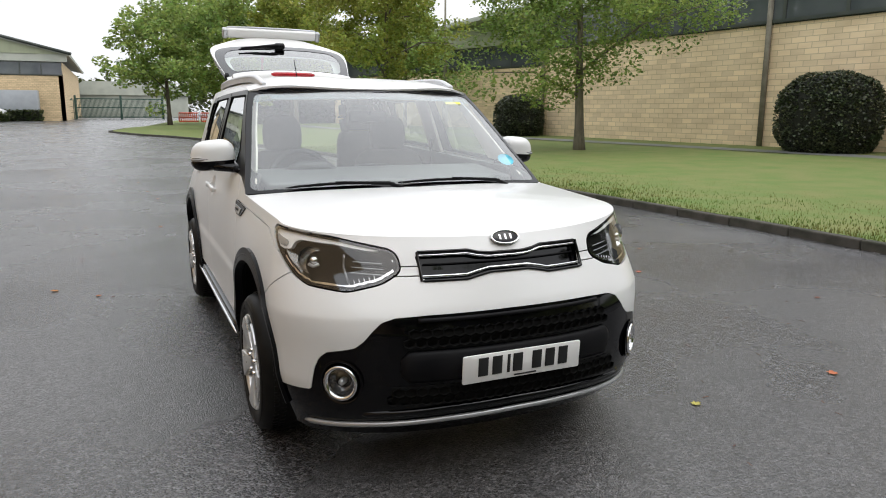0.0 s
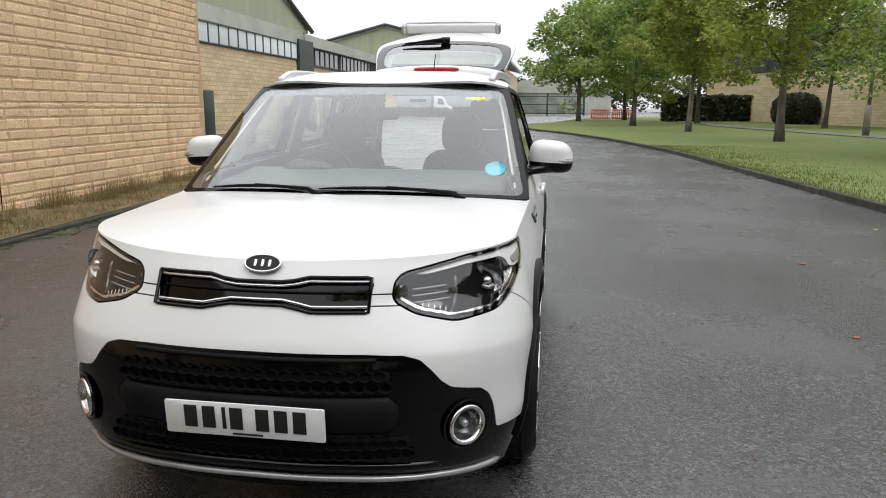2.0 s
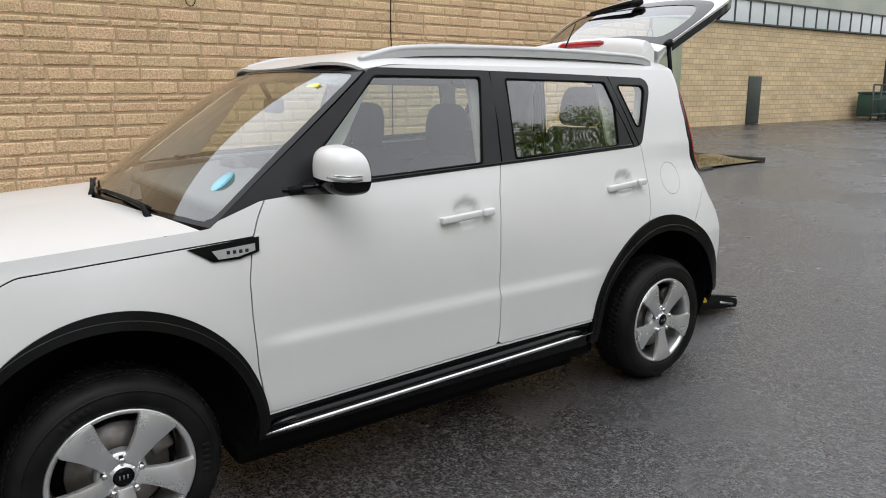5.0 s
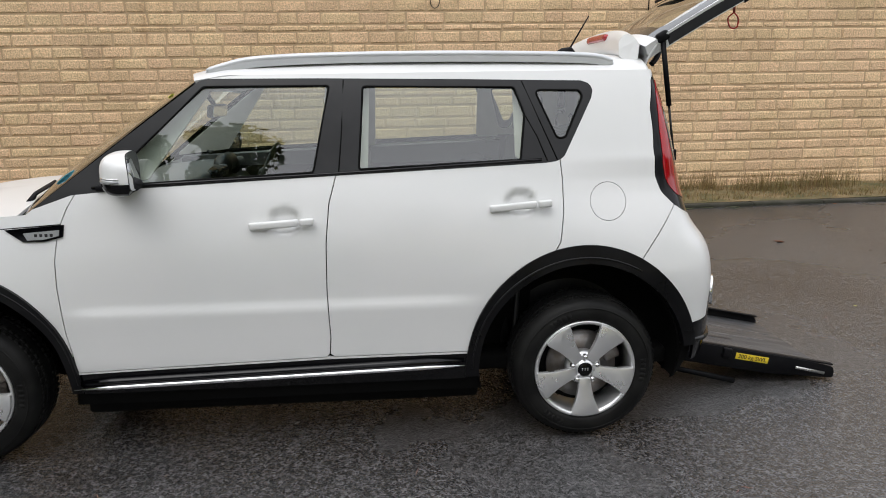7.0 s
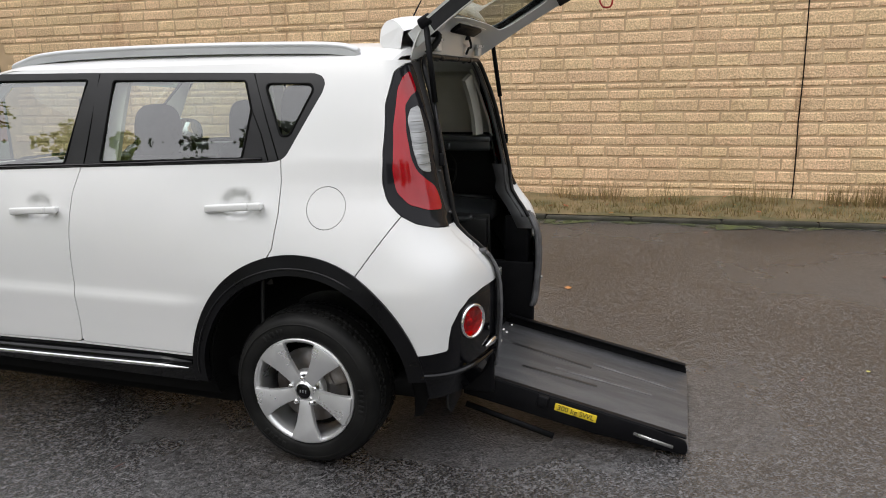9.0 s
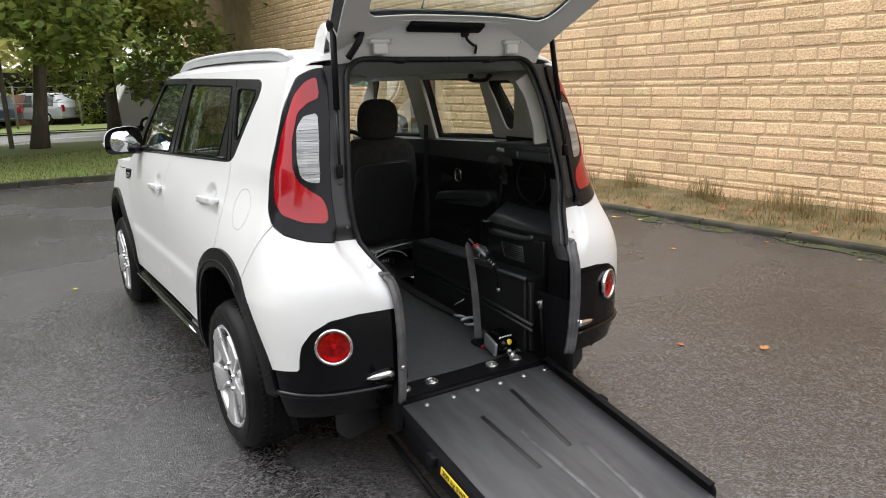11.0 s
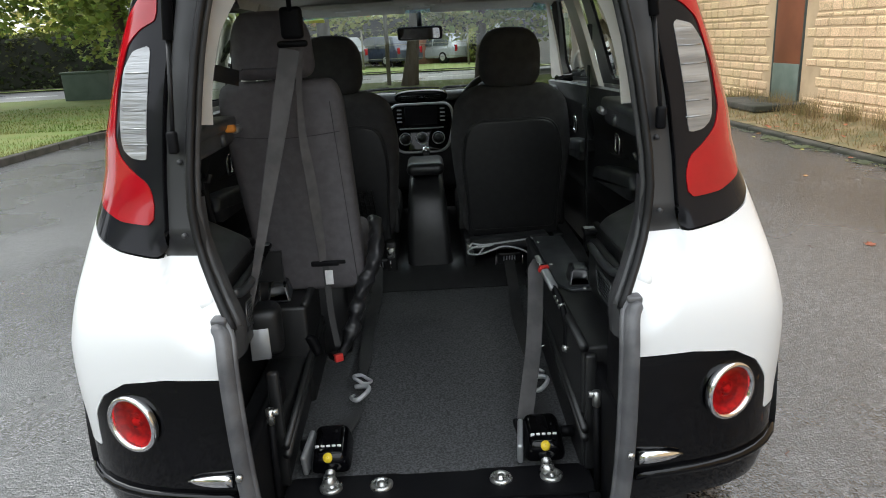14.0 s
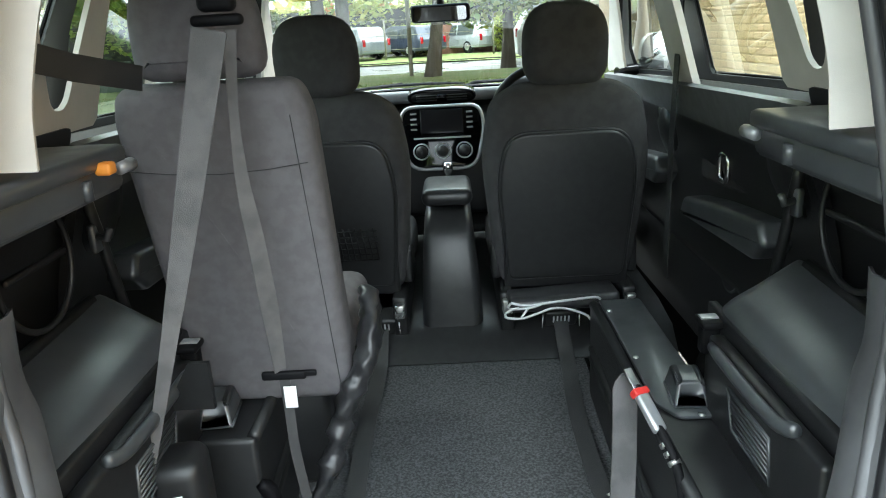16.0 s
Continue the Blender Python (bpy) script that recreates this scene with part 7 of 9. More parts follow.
# wheelchair tie-downs
for s in (1, -1):
    x = .289 if s > 0 else -.292
    td = part("tie_down", moved(cushion((.088, .10, .055), (0, 0, .022), .018, 0, .25), pose(x, 2.895, .285, -12) @ Matrix.Scale(1.35, 4)), M["gloss_black"], car, "black wheelchair tie-down reel")
    part("side_plate", moved(cushion((.012, .085, .05), (.046, .01, .02), .005), pose(x, 2.895, .285, -12, 0, -8) @ Matrix.Scale(1.3, 4)), M["satin"], td)
    part("release_button", moved(lathe([(.001, .012), (.012, .011), (.014, .0)], 20, "z"), pose(x + .002, 2.962, .324, -50)), M["yellow"], td, "yellow release button")
    part("reel_marks", moved(join(*[box((.008, .003, .010), (-.02 + .011 * k, .03, .0492), .001, 1) for k in range(5)]), pose(x, 2.885, .286, -12) @ Matrix.Scale(1.35, 4)), M["white"], td)
    part("knob", tube([(x + s * .055, 2.88, .315), (x + s * .088, 2.88, .315)], .016, 12), M["matt_black"], td)
    part("reel_foot", join(tube([(x, 2.94, .285), (x, 2.975, .275)], .014, 10), tube([(x, 2.985, .255), (x, 2.985, .285)], [.024, .014], 16)), M["steel"], td)
    xr, xf = (.238, .232) if s > 0 else (-.330, -.346)
    part("floor_strap", ribbon(curve_points([(x * .98, 2.84, .30), (x * .5 + xr * .5, 2.74, .290), (xr, 2.65, .288)], 8), [.048] * 6 + [.03, .02], (1, .05 * s, 0)), M["webbing_dark"], td, sharp=35)
    ring = [(xr + .024 * math.cos(t) + .004 * math.cos(3 * t), 2.50 + .036 * math.sin(t), .318 + .012 * math.sin(t + 1)) for t in np.linspace(0, 2 * math.pi, 25)]
    claw = curve_points([(xr + .020, 2.535, .310), (xr - .022, 2.56, .322), (xr - .026, 2.60, .326), (xr + .004, 2.635, .315), (xr + .028, 2.60, .305), (xr + .020, 2.575, .302)], 18)
    part("strap_ring", tube(ring, .0065, 8, .8, caps=False), M["rail"], td, "grey steel ring")
    part("strap_hook", tube(claw, [.0085] * 14 + [.007, .006, .005, .004], 8, .8), M["rail"], td, "grey steel hook")
    part("long_strap", ribbon(curve_points([(xr, 2.465, .318), (xr + .004, 2.1, .335), (xf, 1.8, .352), (xf, 1.70, .40), (xf, 1.655, .435)], 16), [.02] + [.046] * 15, (1, .04, 0)), M["webbing_dark"], td, sharp=35)
    fb = part("front_reel", moved(join(cushion((.105, .07, .065), (0, 0, 0), .012), box((.12, .012, .006), (0, .036, -.030), .002)), pose(xf, 1.625, .452, -25)), M["grain_black"], car, "black front strap reel")
    part("reel_bail", moved(tube([(-.058, .03, .02), (-.060, .042, -.032), (.060, .042, -.032), (.058, .03, .02)], .003, 6), pose(xf, 1.625, .452, -25)), M["steel"], fb)
    for k in range(5):
        part("reel_slot", moved(box((.005, .004, .028), (-.024 + .012 * k, .036, .005), .001, 1), pose(xf, 1.625, .452, -25)), M["rail"], fb)
for y in (1.95, 2.21):
    part("carpet_stud", moved(lathe([(.017, 0), (.015, .004), (.001, .006)], 20, "z"), Matrix.Translation((-.292, y, float(np.interp(y, fy[::-1], fz[::-1])) + .001))), M["dash_grey"], car, "round grey carpet stud")
part("wheelchair_belt", ribbon(curve_points([(-.322, 2.590, .728), (-.320, 2.615, .665), (-.302, 2.68, .49), (-.262, 2.76, .288)], 14), [.022, .034, .046] + [.049] * 11, [(.5, .6, .5)] + [(1, .25, .1)] * 13), M["webbing"], car, "grey wheelchair belt", sharp=35)
bk = part("belt_buckle", moved(cushion((.052, .07, .022), (0, 0, 0), .006), pose(-.257, 2.775, .268, -18, 0, 8)), M["matt_black"], car, "black belt buckle")
part("buckle_button", moved(cushion((.042, .018, .024), (0, .034, 0), .004), pose(-.257, 2.775, .268, -18, 0, 8)), M["red_button"], bk, "red buckle button")
st = part("belt_stalk", tube(curve_points([(-.384, 2.762, .515), (-.384, 2.758, .585), (-.374, 2.728, .645), (-.352, 2.668, .688)], 16), .0085, 8), M["matt_black"], car, "black cable buckle stalk")
part("stalk_ball", moved(lathe([(.001, -.012), (.009, -.009), (.012, 0), (.009, .009), (.001, .012)], 16, "z"), Matrix.Translation((-.382, 2.764, .512))), M["steel"], st)
for k in range(3):
    part("stalk_collar", moved(tube([(0, -.004, 0), (0, .004, 0)], .0115, 10), pose(-.376 + .004 * k, 2.735 - .012 * k, .632 + .010 * k, -40, 0, 20)), M["steel"], st)
part("stalk_buckle", moved(cushion((.026, .075, .018), (0, 0, 0), .007), pose(-.352, 2.668, .690, -37, 0, 22)), M["satin"], st, "grey buckle")
part("stalk_button", moved(cushion((.031, .014, .022), (0, -.040, 0), .004), pose(-.352, 2.668, .690, -37, 0, 22)), M["red_button"], st)
part("stalk_tongue", moved(box((.016, .045, .004), (0, -.066, 0), .001), pose(-.352, 2.668, .690, -37, 0, 22)), M["steel"], st)
part("white_tag", moved(cushion((.035, .05, .003), (0, 0, 0), .001), pose(-.345, 2.475, .385, 30, 10, 20)), M["white"], car, "white strap tag")
for s in (1, -1):
    x = .405 * s
    gs = part("ramp_spring", tube([(x, 3.05, .50), (x, 3.07, .26)], .009, 10), M["matt_black"], car, "black ramp gas spring")
    part("ball_end", join(tube([(x, 3.05, .485), (x, 3.05, .525)], .011, 10), tube([(x, 3.05, .517), (x - .02 * s, 3.05, .517)], .009, 8)), M["steel"], gs)

# bag under the driver seat
bagv = cushion((.36, .16, .050), (-.36, 1.53, .480), .022, 6, 0, 4)
w = bagv[0].copy()
w[:, 2] += .010 * np.sin(w[:, 0] * 31) + .008 * np.sin(w[:, 0] * 17 + w[:, 1] * 40) + .10 * (w[:, 0] + .36) * -.25
bag = part("folded_bag", (w, bagv[1]), M["nylon"], car, "folded black bag with pale piping")
flaps = (
    [(-.185, 1.625, .500), (-.23, 1.632, .492), (-.30, 1.632, .497), (-.37, 1.630, .503), (-.45, 1.628, .508), (-.47, 1.628, .500)],
    [(-.185, 1.63, .502), (-.175, 1.635, .488), (-.20, 1.636, .483), (-.25, 1.636, .486), (-.28, 1.634, .494)],
    [(-.165, 1.64, .470), (-.17, 1.645, .458), (-.22, 1.648, .455), (-.27, 1.646, .470), (-.32, 1.644, .484), (-.37, 1.642, .476), (-.42, 1.642, .456), (-.435, 1.644, .440), (-.445, 1.644, .432)],
    [(-.165, 1.64, .470), (-.185, 1.64, .482), (-.21, 1.638, .488)],
    [(-.215, 1.646, .458), (-.23, 1.640, .474), (-.24, 1.638, .486)])
for curve in flaps:
    part("piping", tube(curve_points(curve, 24), .0042, 6), M["rail"], bag, "pale grey piping")

set_back(bag, .94)

# dashboard, console, steering wheel
dv = plate(rounded([(.50, .70), (.98, .62), (1.00, .86), (.93, 1.00), (.86, 1.055), (.66, 1.085), (.48, 1.06)], .04), 1.42, bevel=.02, plane="yz")
part("dashboard", dv, M["vinyl"], car, "dark dashboard", sharp=50)
part("dash_pad", cushion((1.40, .46, .05), (0, .67, 1.075), .024, 5), M["dash_grey"], car, "dark grey dash top with sky sheen in its colour")
stack = part("centre_console_panel", moved(plate(rounded([(-.135, .10), (.135, .10), (.15, .02), (.115, -.12), (-.115, -.12), (-.15, .02)], .05), .06, bevel=.012), (pose(.012, .992, .950, 18) @ Matrix.Diagonal((1.1, 1, 1.1, 1)))), M["gloss_black"], car, "gloss black centre stack")
SM = (pose(.012, .992, .950, 18) @ Matrix.Diagonal((1.1, 1, 1.1, 1)))
rimp = rounded([(-.135, .10), (.135, .10), (.15, .02), (.115, -.12), (-.115, -.12), (-.15, .02)], .05)
part("stack_rim", moved(tube([(a, .03, b) for a, b in rimp] + [(rimp[0][0], .03, rimp[0][1])], .006, 8, caps=False), SM), M["satin"], stack, "satin stack rim")
part("screen", moved(cushion((.15, .008, .085), (0, .033, .045), .004), SM), M["lamp_black"], stack, "dark screen")
for s in (1, -1):
    for k in range(4):
        part("key", moved(box((.022, .006, .006), (s * .098, .034, .075 - .018 * k), .001, 1), SM), M["satin"], stack)
part("slot", moved(box((.20, .006, .006), (0, .033, -.012), .001, 1), SM), M["satin"], stack)
for x in (-.075, 0, .075):
    dl = part("dial", moved(lathe([(.001, .052), (.018, .051), (.021, .034)], 24, "y"), SM @ Matrix.Translation((x, 0, -.058))), M["grain_black"], stack)
    part("dial_ring", moved(lathe([(.024, .036), (.028, .04), (.030, .034)], 28, "y"), SM @ Matrix.Translation((x, 0, -.058))), M["satin"], dl)
vent = part("air_vent", moved(plate([(.135 * math.copysign(abs(math.cos(t)) ** .7, math.cos(t)), .032 * math.copysign(abs(math.sin(t)) ** .7, math.sin(t))) for t in np.linspace(0, 2 * math.pi, 40, endpoint=False)], .05, bevel=.006), pose(.008, .90, 1.098, -14)), M["gloss_black"], car, "oval air vent with dark louvres")
part("vent_face", moved(plate([(.12 * math.copysign(abs(math.cos(t)) ** .7, math.cos(t)), .023 * math.copysign(abs(math.sin(t)) ** .7, math.sin(t))) for t in np.linspace(0, 2 * math.pi, 40, endpoint=False)], .056), pose(.008, .90, 1.098, -14)), M["matt_black"], vent)
for k in (-.01, 0, .01):
    part("louvre", moved(box((.20, .008, .003), (0, .03, k), .001, 1), pose(.008, .90, 1.098, -14)), M["grain_black"], vent)
part("hazard_button", moved(box((.04, .01, .03), (0, .032, 0), .004), pose(.008, .90, 1.098, -14)), M["gloss_black"], vent)
part("hazard_mark", moved(plate([(-.008, -.006), (.008, -.006), (0, .008)], .002), pose(.008, .934, 1.088, -14)), M["red_button"], vent)
kv, kf = pillow(rounded([(.95, .36), (1.625, .36), (1.605, .60), (1.565, .725), (1.49, .795), (.95, .75)], [.02, .02, .1, .07, .06, .02], 7), .205, .034, "yz")
kv[:, 0] *= np.interp(kv[:, 2], [.36, .60, .78], [1, .90, .74])
part("console", (kv, kf), M["vinyl"], car, "black centre console")
part("console_lid", cushion((.165, .30, .055), (0, 1.40, .825), .025, 2), M["vinyl"], car, "black padded armrest")
kn = part("gear_knob", lathe([(.001, .035), (.016, .032), (.022, .018), (.020, .0), (.012, -.02), (.010, -.08), (.022, -.09)], 24, "z"), M["chrome"], car, "chrome gear knob")
kn.location = (-.004, 1.085, .83)
sw = part("steering_wheel", moved(tube([(.185 * math.cos(t), 0, .185 * math.sin(t)) for t in np.linspace(0, 2 * math.pi, 49)], .0155, 12, caps=False), pose(-.37, 1.08, 1.03, -22)), M["vinyl"], car, "black steering wheel")
part("wheel_hub", moved(join(cushion((.16, .05, .11), (0, -.02, -.01), .03), tube([(-.17, -.01, 0), (-.07, -.02, 0)], .018, 8), tube([(.17, -.01, 0), (.07, -.02, 0)], .018, 8), tube([(0, -.01, -.17), (0, -.02, -.06)], .016, 8)), pose(-.37, 1.08, 1.03, -22)), M["grain_black"], sw)
part("binnacle", moved(tube([(-.13, 0, 0), (-.07, 0, .045), (.07, 0, .045), (.13, 0, 0)], .05, 12), pose(-.37, .86, 1.07)), M["grain_black"], car, "black instrument hood")

# stickers on the screens
part("round_sticker", moved(lathe([(.001, .001), (.048, .0), (.048, -.001)], 28, "y"), Matrix.Translation(screen_point(.83, .22) + np.array([0, .012, 0])) @ Matrix.Rotation(radians(-52), 4, "X")), M["sticker_blue"], car, "round blue windscreen sticker")
part("bar_sticker", moved(box((.10, .002, .022), (0, 0, 0), .0), Matrix.Translation(screen_point(.74, .86) + np.array([0, .012, 0])) @ Matrix.Rotation(radians(-52), 4, "X")), M["sticker_yellow"], car, "yellow windscreen sticker")

# ---- ground ----
rng = np.random.default_rng(7)


def sheet_object(name, verts, faces, mat, label, category, kind="structure"):
    return tagged(new(name, link_mesh(name, verts, faces, mat)), label, category, kind=kind)


def field(x0, x1, y0, y1, step, z, bump=0.0):
    """A level grid with slight unevenness."""
    xs, ys = np.arange(x0, x1 + step, step), np.arange(y0, y1 + step, step)
    X, Y = np.meshgrid(xs, ys, indexing="ij")
    Z = z + bump * (np.sin(X * 1.3 + Y * .7) + np.sin(Y * 1.9 - X * .4)) * .5
    return np.stack([X, Y, Z], -1).reshape(-1, 3), grid_faces(len(xs), len(ys))


sheet_object("ground", [(-400, -400, 0), (400, -400, 0), (400, 500, 0), (-400, 500, 0)], [(0, 1, 2, 3)], M["asphalt"], "dark damp asphalt yard with fine gravel texture", "asphalt")


def lawn_edge(y):
    return np.interp(y, [-8, 1.6, 6.8, 10, 21.4, 28.4, 36, 41.4, 47.6, 56, 62, 75, 95], [5.62, 5.95, 5.82, 5.5, 4.75, 3.6, 1.8, -.3, -1.6, -.4, 1.2, 3.0, 6.0])


ys = np.r_[np.linspace(-8.05, 40, 60), np.linspace(41, 95, 30)]
X = np.array([[lawn_edge(y) + .06 + (60 - lawn_edge(y)) * k ** 1.5 for k in np.linspace(0, 1, 26)] for y in ys])
Y = np.repeat(ys[:, None], 26, 1)
Zl = .095 + .012 * np.sin(X * 1.7) * np.sin(Y * 1.1) + .012 * np.clip(X - 6, 0, 12)
sheet_object("lawn_east", np.stack([X, Y, Zl], -1).reshape(-1, 3), [f[::-1] for f in grid_faces(len(ys), 26)], M["grass"], "mown green lawn with a few fallen leaves", "lawn")
fv, ff = field(-40, 60, -18, -8.05, .5, .095, .01)
sheet_object("lawn_south", fv, ff, M["grass"], "mown green lawn strip beside the road", "lawn")
fv, ff = field(-60, 80, -34, -25.6, 1.0, .06, .02)
sheet_object("lawn_roadside", fv, ff, M["grass"], "grass verge beyond the road", "lawn")
sheet_object("road", *field(-120, 120, -25.5, -18.1, 8, .012), M["road"], "light wet road with pale markings", "road")
for i in range(9):
    tagged(new("road_marking", link_mesh("road_marking", *box((1.8, .12, .006), (-16 + 5 * i, -21.6, .017), .001, 1), M["white"])), "worn white painted road dash", "road marking", "road dashes", "structure")


def wall_x(y):
    return -5.80 - .03 * y


def verge_edge(y):
    return -4.50 - .045 * y


ys = np.linspace(-14, 13.6, 50)
V = np.array([[(verge_edge(y) - .08 + (wall_x(y) - .05 - verge_edge(y)) * k, y, .040 + .03 * math.sin(y * 2.1 + k * 5) * k + .06 * k) for k in np.linspace(0, 1, 9)] for y in ys]).reshape(-1, 3)
sheet_object("verge", V, grid_faces(50, 9), M["verge"], "narrow verge of soil, moss and dry weeds", "verge")
V = np.array([[(verge_edge(y) + .02 + w * (.20 + .09 * math.sin(y * 3.1) + .07 * math.sin(y * 7.7)), y, .006) for w in (0, 1)] for y in np.linspace(-9, 6, 90)]).reshape(-1, 3)
sheet_object("moss_strip", V, [f[::-1] for f in grid_faces(90, 2)], M["moss"], "green moss along the kerb", "moss")

# kerbs: stones butted end to end
stone_me = link_mesh("kerb_stone", *box((.125, .905, .22), (0, 0, 0), .018, 2), M["kerb"])
stone_me.polygons.foreach_set("use_smooth", [False] * len(stone_me.polygons))
random.seed(3)


def kerb_run(name, points, label, z=-.005):
    root = thing(name, label, "kerb", kind="structure")
    p = [Vector((x, y, 0)) for x, y in points]
    for a, b in zip(p[:-1], p[1:]):
        d = b - a
        n = max(1, round(d.length / .915))
        for i in range(n):
            c = a.lerp(b, (i + .5) / n)
            ob = adopt(new("kerb_stone", stone_me), root)
            ob.matrix_world = Matrix.Translation((c.x, c.y, z + random.uniform(-.006, .006))) @ Matrix.Rotation(math.atan2(-d.x, d.y) + random.uniform(-.006, .006), 4, "Z") @ Matrix.Diagonal((1, d.length / n / .915, 1, 1))
    return root


yy = np.arange(-7.3, 58, 3.66)
kerb_run("kerb_east", [(lawn_edge(y), y) for y in yy], "weathered dark concrete kerb round the lawn")
corner = [(5.62 - .75 + .75 * math.cos(t), -7.3 - .75 * math.sin(t)) for t in np.linspace(0, math.pi / 2, 4)]
kerb_run("kerb_south", corner + [(x, -8.05) for x in np.arange(4.0, -12, -3.66)], "weathered dark concrete kerb with leaf litter")
kerb_run("kerb_west", [(verge_edge(y), y) for y in np.arange(-13, 14, 2.745)], "dark mossy concrete kerb below the stone wall", -.066)
kerb_run("kerb_end", [(verge_edge(13.6), 13.65), (-12, 13.65)], "dark concrete kerb end")
kerb_run("kerb_road", [(x, -25.6) for x in np.arange(40, -40, -7.32)], "pale roadside kerb")

# ---- stone wall beside the yard: blocks in uneven courses ----
wall = thing("wall_west", "buff stone wall of uneven coursed blocks with dark stains", "wall", kind="structure")
ANG = math.atan(.03)
WL = Matrix.Translation((wall_x(11.1), 11.1, 0)) @ Matrix.Rotation(-ANG * -1, 4, "Z")
# in the wall's frame: y runs back from its free end, x out of its face
part("wall_core", moved(join(box((.3, 34.1, 6.0), (-.156, -17.05, 3.0), .0), ), WL), M["mortar"], wall, "recessed mortar")
part("wall_return", moved(box((14, .3, 6.0), (-7.2, -.165, 3.0), .0), WL), M["brick"], wall, "stone return wall")
BLOCKS = {}


def block_mesh(length, height, kind):
    """A rock-faced block: its face stands out and is a little uneven."""
    key = (length, height, kind)
    if key not in BLOCKS:
        r = np.random.default_rng(abs(hash((round(length * 100), round(height * 1000), kind))) % 100000)
        l, h, j = length / 2 - .0045, height / 2 - .0045, .006
        back = [(0, -l, -h), (0, l, -h), (0, l, h), (0, -l, h)]
        ys_ = [-l + j, -l + .024, 0, l - .024, l - j]
        zs_ = [-h + j, -h + .021, h - .021, h - j]
        rim = lambda a, b: .006 if a in (0, 4) or b in (0, 3) else .0155
        front = [(rim(a, b) + r.uniform(-.0025, .0035), y + r.uniform(-.004, .004), z + r.uniform(-.004, .004)) for a, y in enumerate(ys_) for b, z in enumerate(zs_)]
        v = back + front
        at = lambda i, k: 4 + i * 4 + k
        f = [(at(i, k), at(i + 1, k), at(i + 1, k + 1), at(i, k + 1)) for i in range(4) for k in range(3)]
        f += [(0, 1, at(4, 0), at(3, 0), at(2, 0), at(1, 0), at(0, 0)), (1, 2, at(4, 3), at(4, 2), at(4, 1), at(4, 0)), (2, 3, at(0, 3), at(1, 3), at(2, 3), at(3, 3), at(4, 3)), (3, 0, at(0, 0), at(0, 1), at(0, 2), at(0, 3))]
        BLOCKS[key] = (np.array(v), f)
    return BLOCKS[key]


random.seed(11)
heights = [.155, .128, .145, .080, .152, .138, .122, .084, .150, .132]
lengths = [.24, .29, .35, .41, .49]
near, far, z, row = [], [], .03, 0
while z < 5.9:
    h = heights[(row * 7 + row // 3) % len(heights)]
    y = -random.uniform(0, .2)
    while y > -27:
        l = random.choice(lengths)
        if y - l < -27:
            break
        cy, cz = y - l / 2, z + h / 2
        world_y = 11.1 + cy
        if not (11.1 - 18.20 - l / 2 < world_y < 11.1 - 17.30 + l / 2 and cz - h / 2 < 2.13):
            (near if 1.6 < world_y < 8.3 and .12 < cz < 2.45 else far).append((l, h, random.randrange(3), cy, cz))
        y -= l
    z += h
    row += 1
near.sort(key=lambda b: abs(b[3] + 5.9) + abs(b[4] - 1.1))
far += near[300:]
NEAR_BLOCKS, FAR_BLOCKS = near[:300], far

# the movement joint, the door and loose cables on the wall
part("wall_joint", moved(join(*[tube([(.012, -5.9 + .006 * math.sin(k * 2.3), .1 + .45 * k), (.012, -5.9 + .006 * math.sin((k + 1) * 2.3), .1 + .45 * (k + 1))], .007, 6) for k in range(12)]), WL), M["void"], wall, "dark movement joint")
part("wall_cable", moved(tube(curve_points([(.02, -8.75, 2.9), (.03, -8.78, 2.55), (.035, -8.72, 2.47), (.03, -8.66, 2.56), (.02, -8.68, 2.9)], 24), .006, 6), WL), M["seal"], wall, "loose cable loop")
door_1 = part("door_1", moved(box((.05, .80, 1.96), (-.022, -17.75, 1.10), .006), WL), M["door_brown"], wall, "brown painted steel door with grey kick plate")
part("kick_plate", moved(box((.012, .78, .58), (.008, -17.75, .43), .004), WL), M["kick"], door_1)
part("door_frame", moved(join(box((.06, .05, 2.0), (-.022, -17.33, 1.1), .006), box((.06, .05, 2.0), (-.022, -18.17, 1.1), .006), box((.06, .89, .06), (-.022, -17.75, 2.11), .006)), WL), M["dark_trim"], door_1)
part("door_canopy", moved(box((.12, .22, .05), (.05, -17.75, 2.42), .01), WL), M["dark_trim"], door_1)
part("door_step", moved(box((.8, 1.5, .10), (.42, -17.75, .13), .02), WL), M["kerb"], wall, "concrete door step")

# ---- planting ----
def leaves(centres, spread, count, size, seed):
    """Many small leaf blades, folded along the middle, round given centres."""
    r = np.random.default_rng(seed)
    c = np.repeat(np.asarray(centres, float), count, 0)
    s = np.repeat(np.broadcast_to(np.asarray(spread, float), (len(centres),)), count)
    d = r.normal(size=c.shape)
    d /= np.linalg.norm(d, axis=1)[:, None]
    p = c + d * (s * r.uniform(.25, 1, len(c)) ** .6)[:, None] * (1, 1, .72)
    a = r.normal(size=c.shape)
    a[:, 2] *= .5
    a /= np.linalg.norm(a, axis=1)[:, None]
    n = r.normal(size=c.shape) + (0, 0, 1.2)
    b = np.cross(n, a)
    b /= np.linalg.norm(b, axis=1)[:, None]
    n = np.cross(a, b)
    k = (size * r.uniform(.6, 1.25, len(c)))[:, None]
    v = np.stack([p - a * k * .5, p + b * k * .36 + n * k * .1, p + a * k * .55, p - b * k * .36 + n * k * .1], 1).reshape(-1, 3)
    i = np.arange(len(c)) * 4
    return v, np.stack([i, i + 1, i + 2, i + 3], 1).tolist()


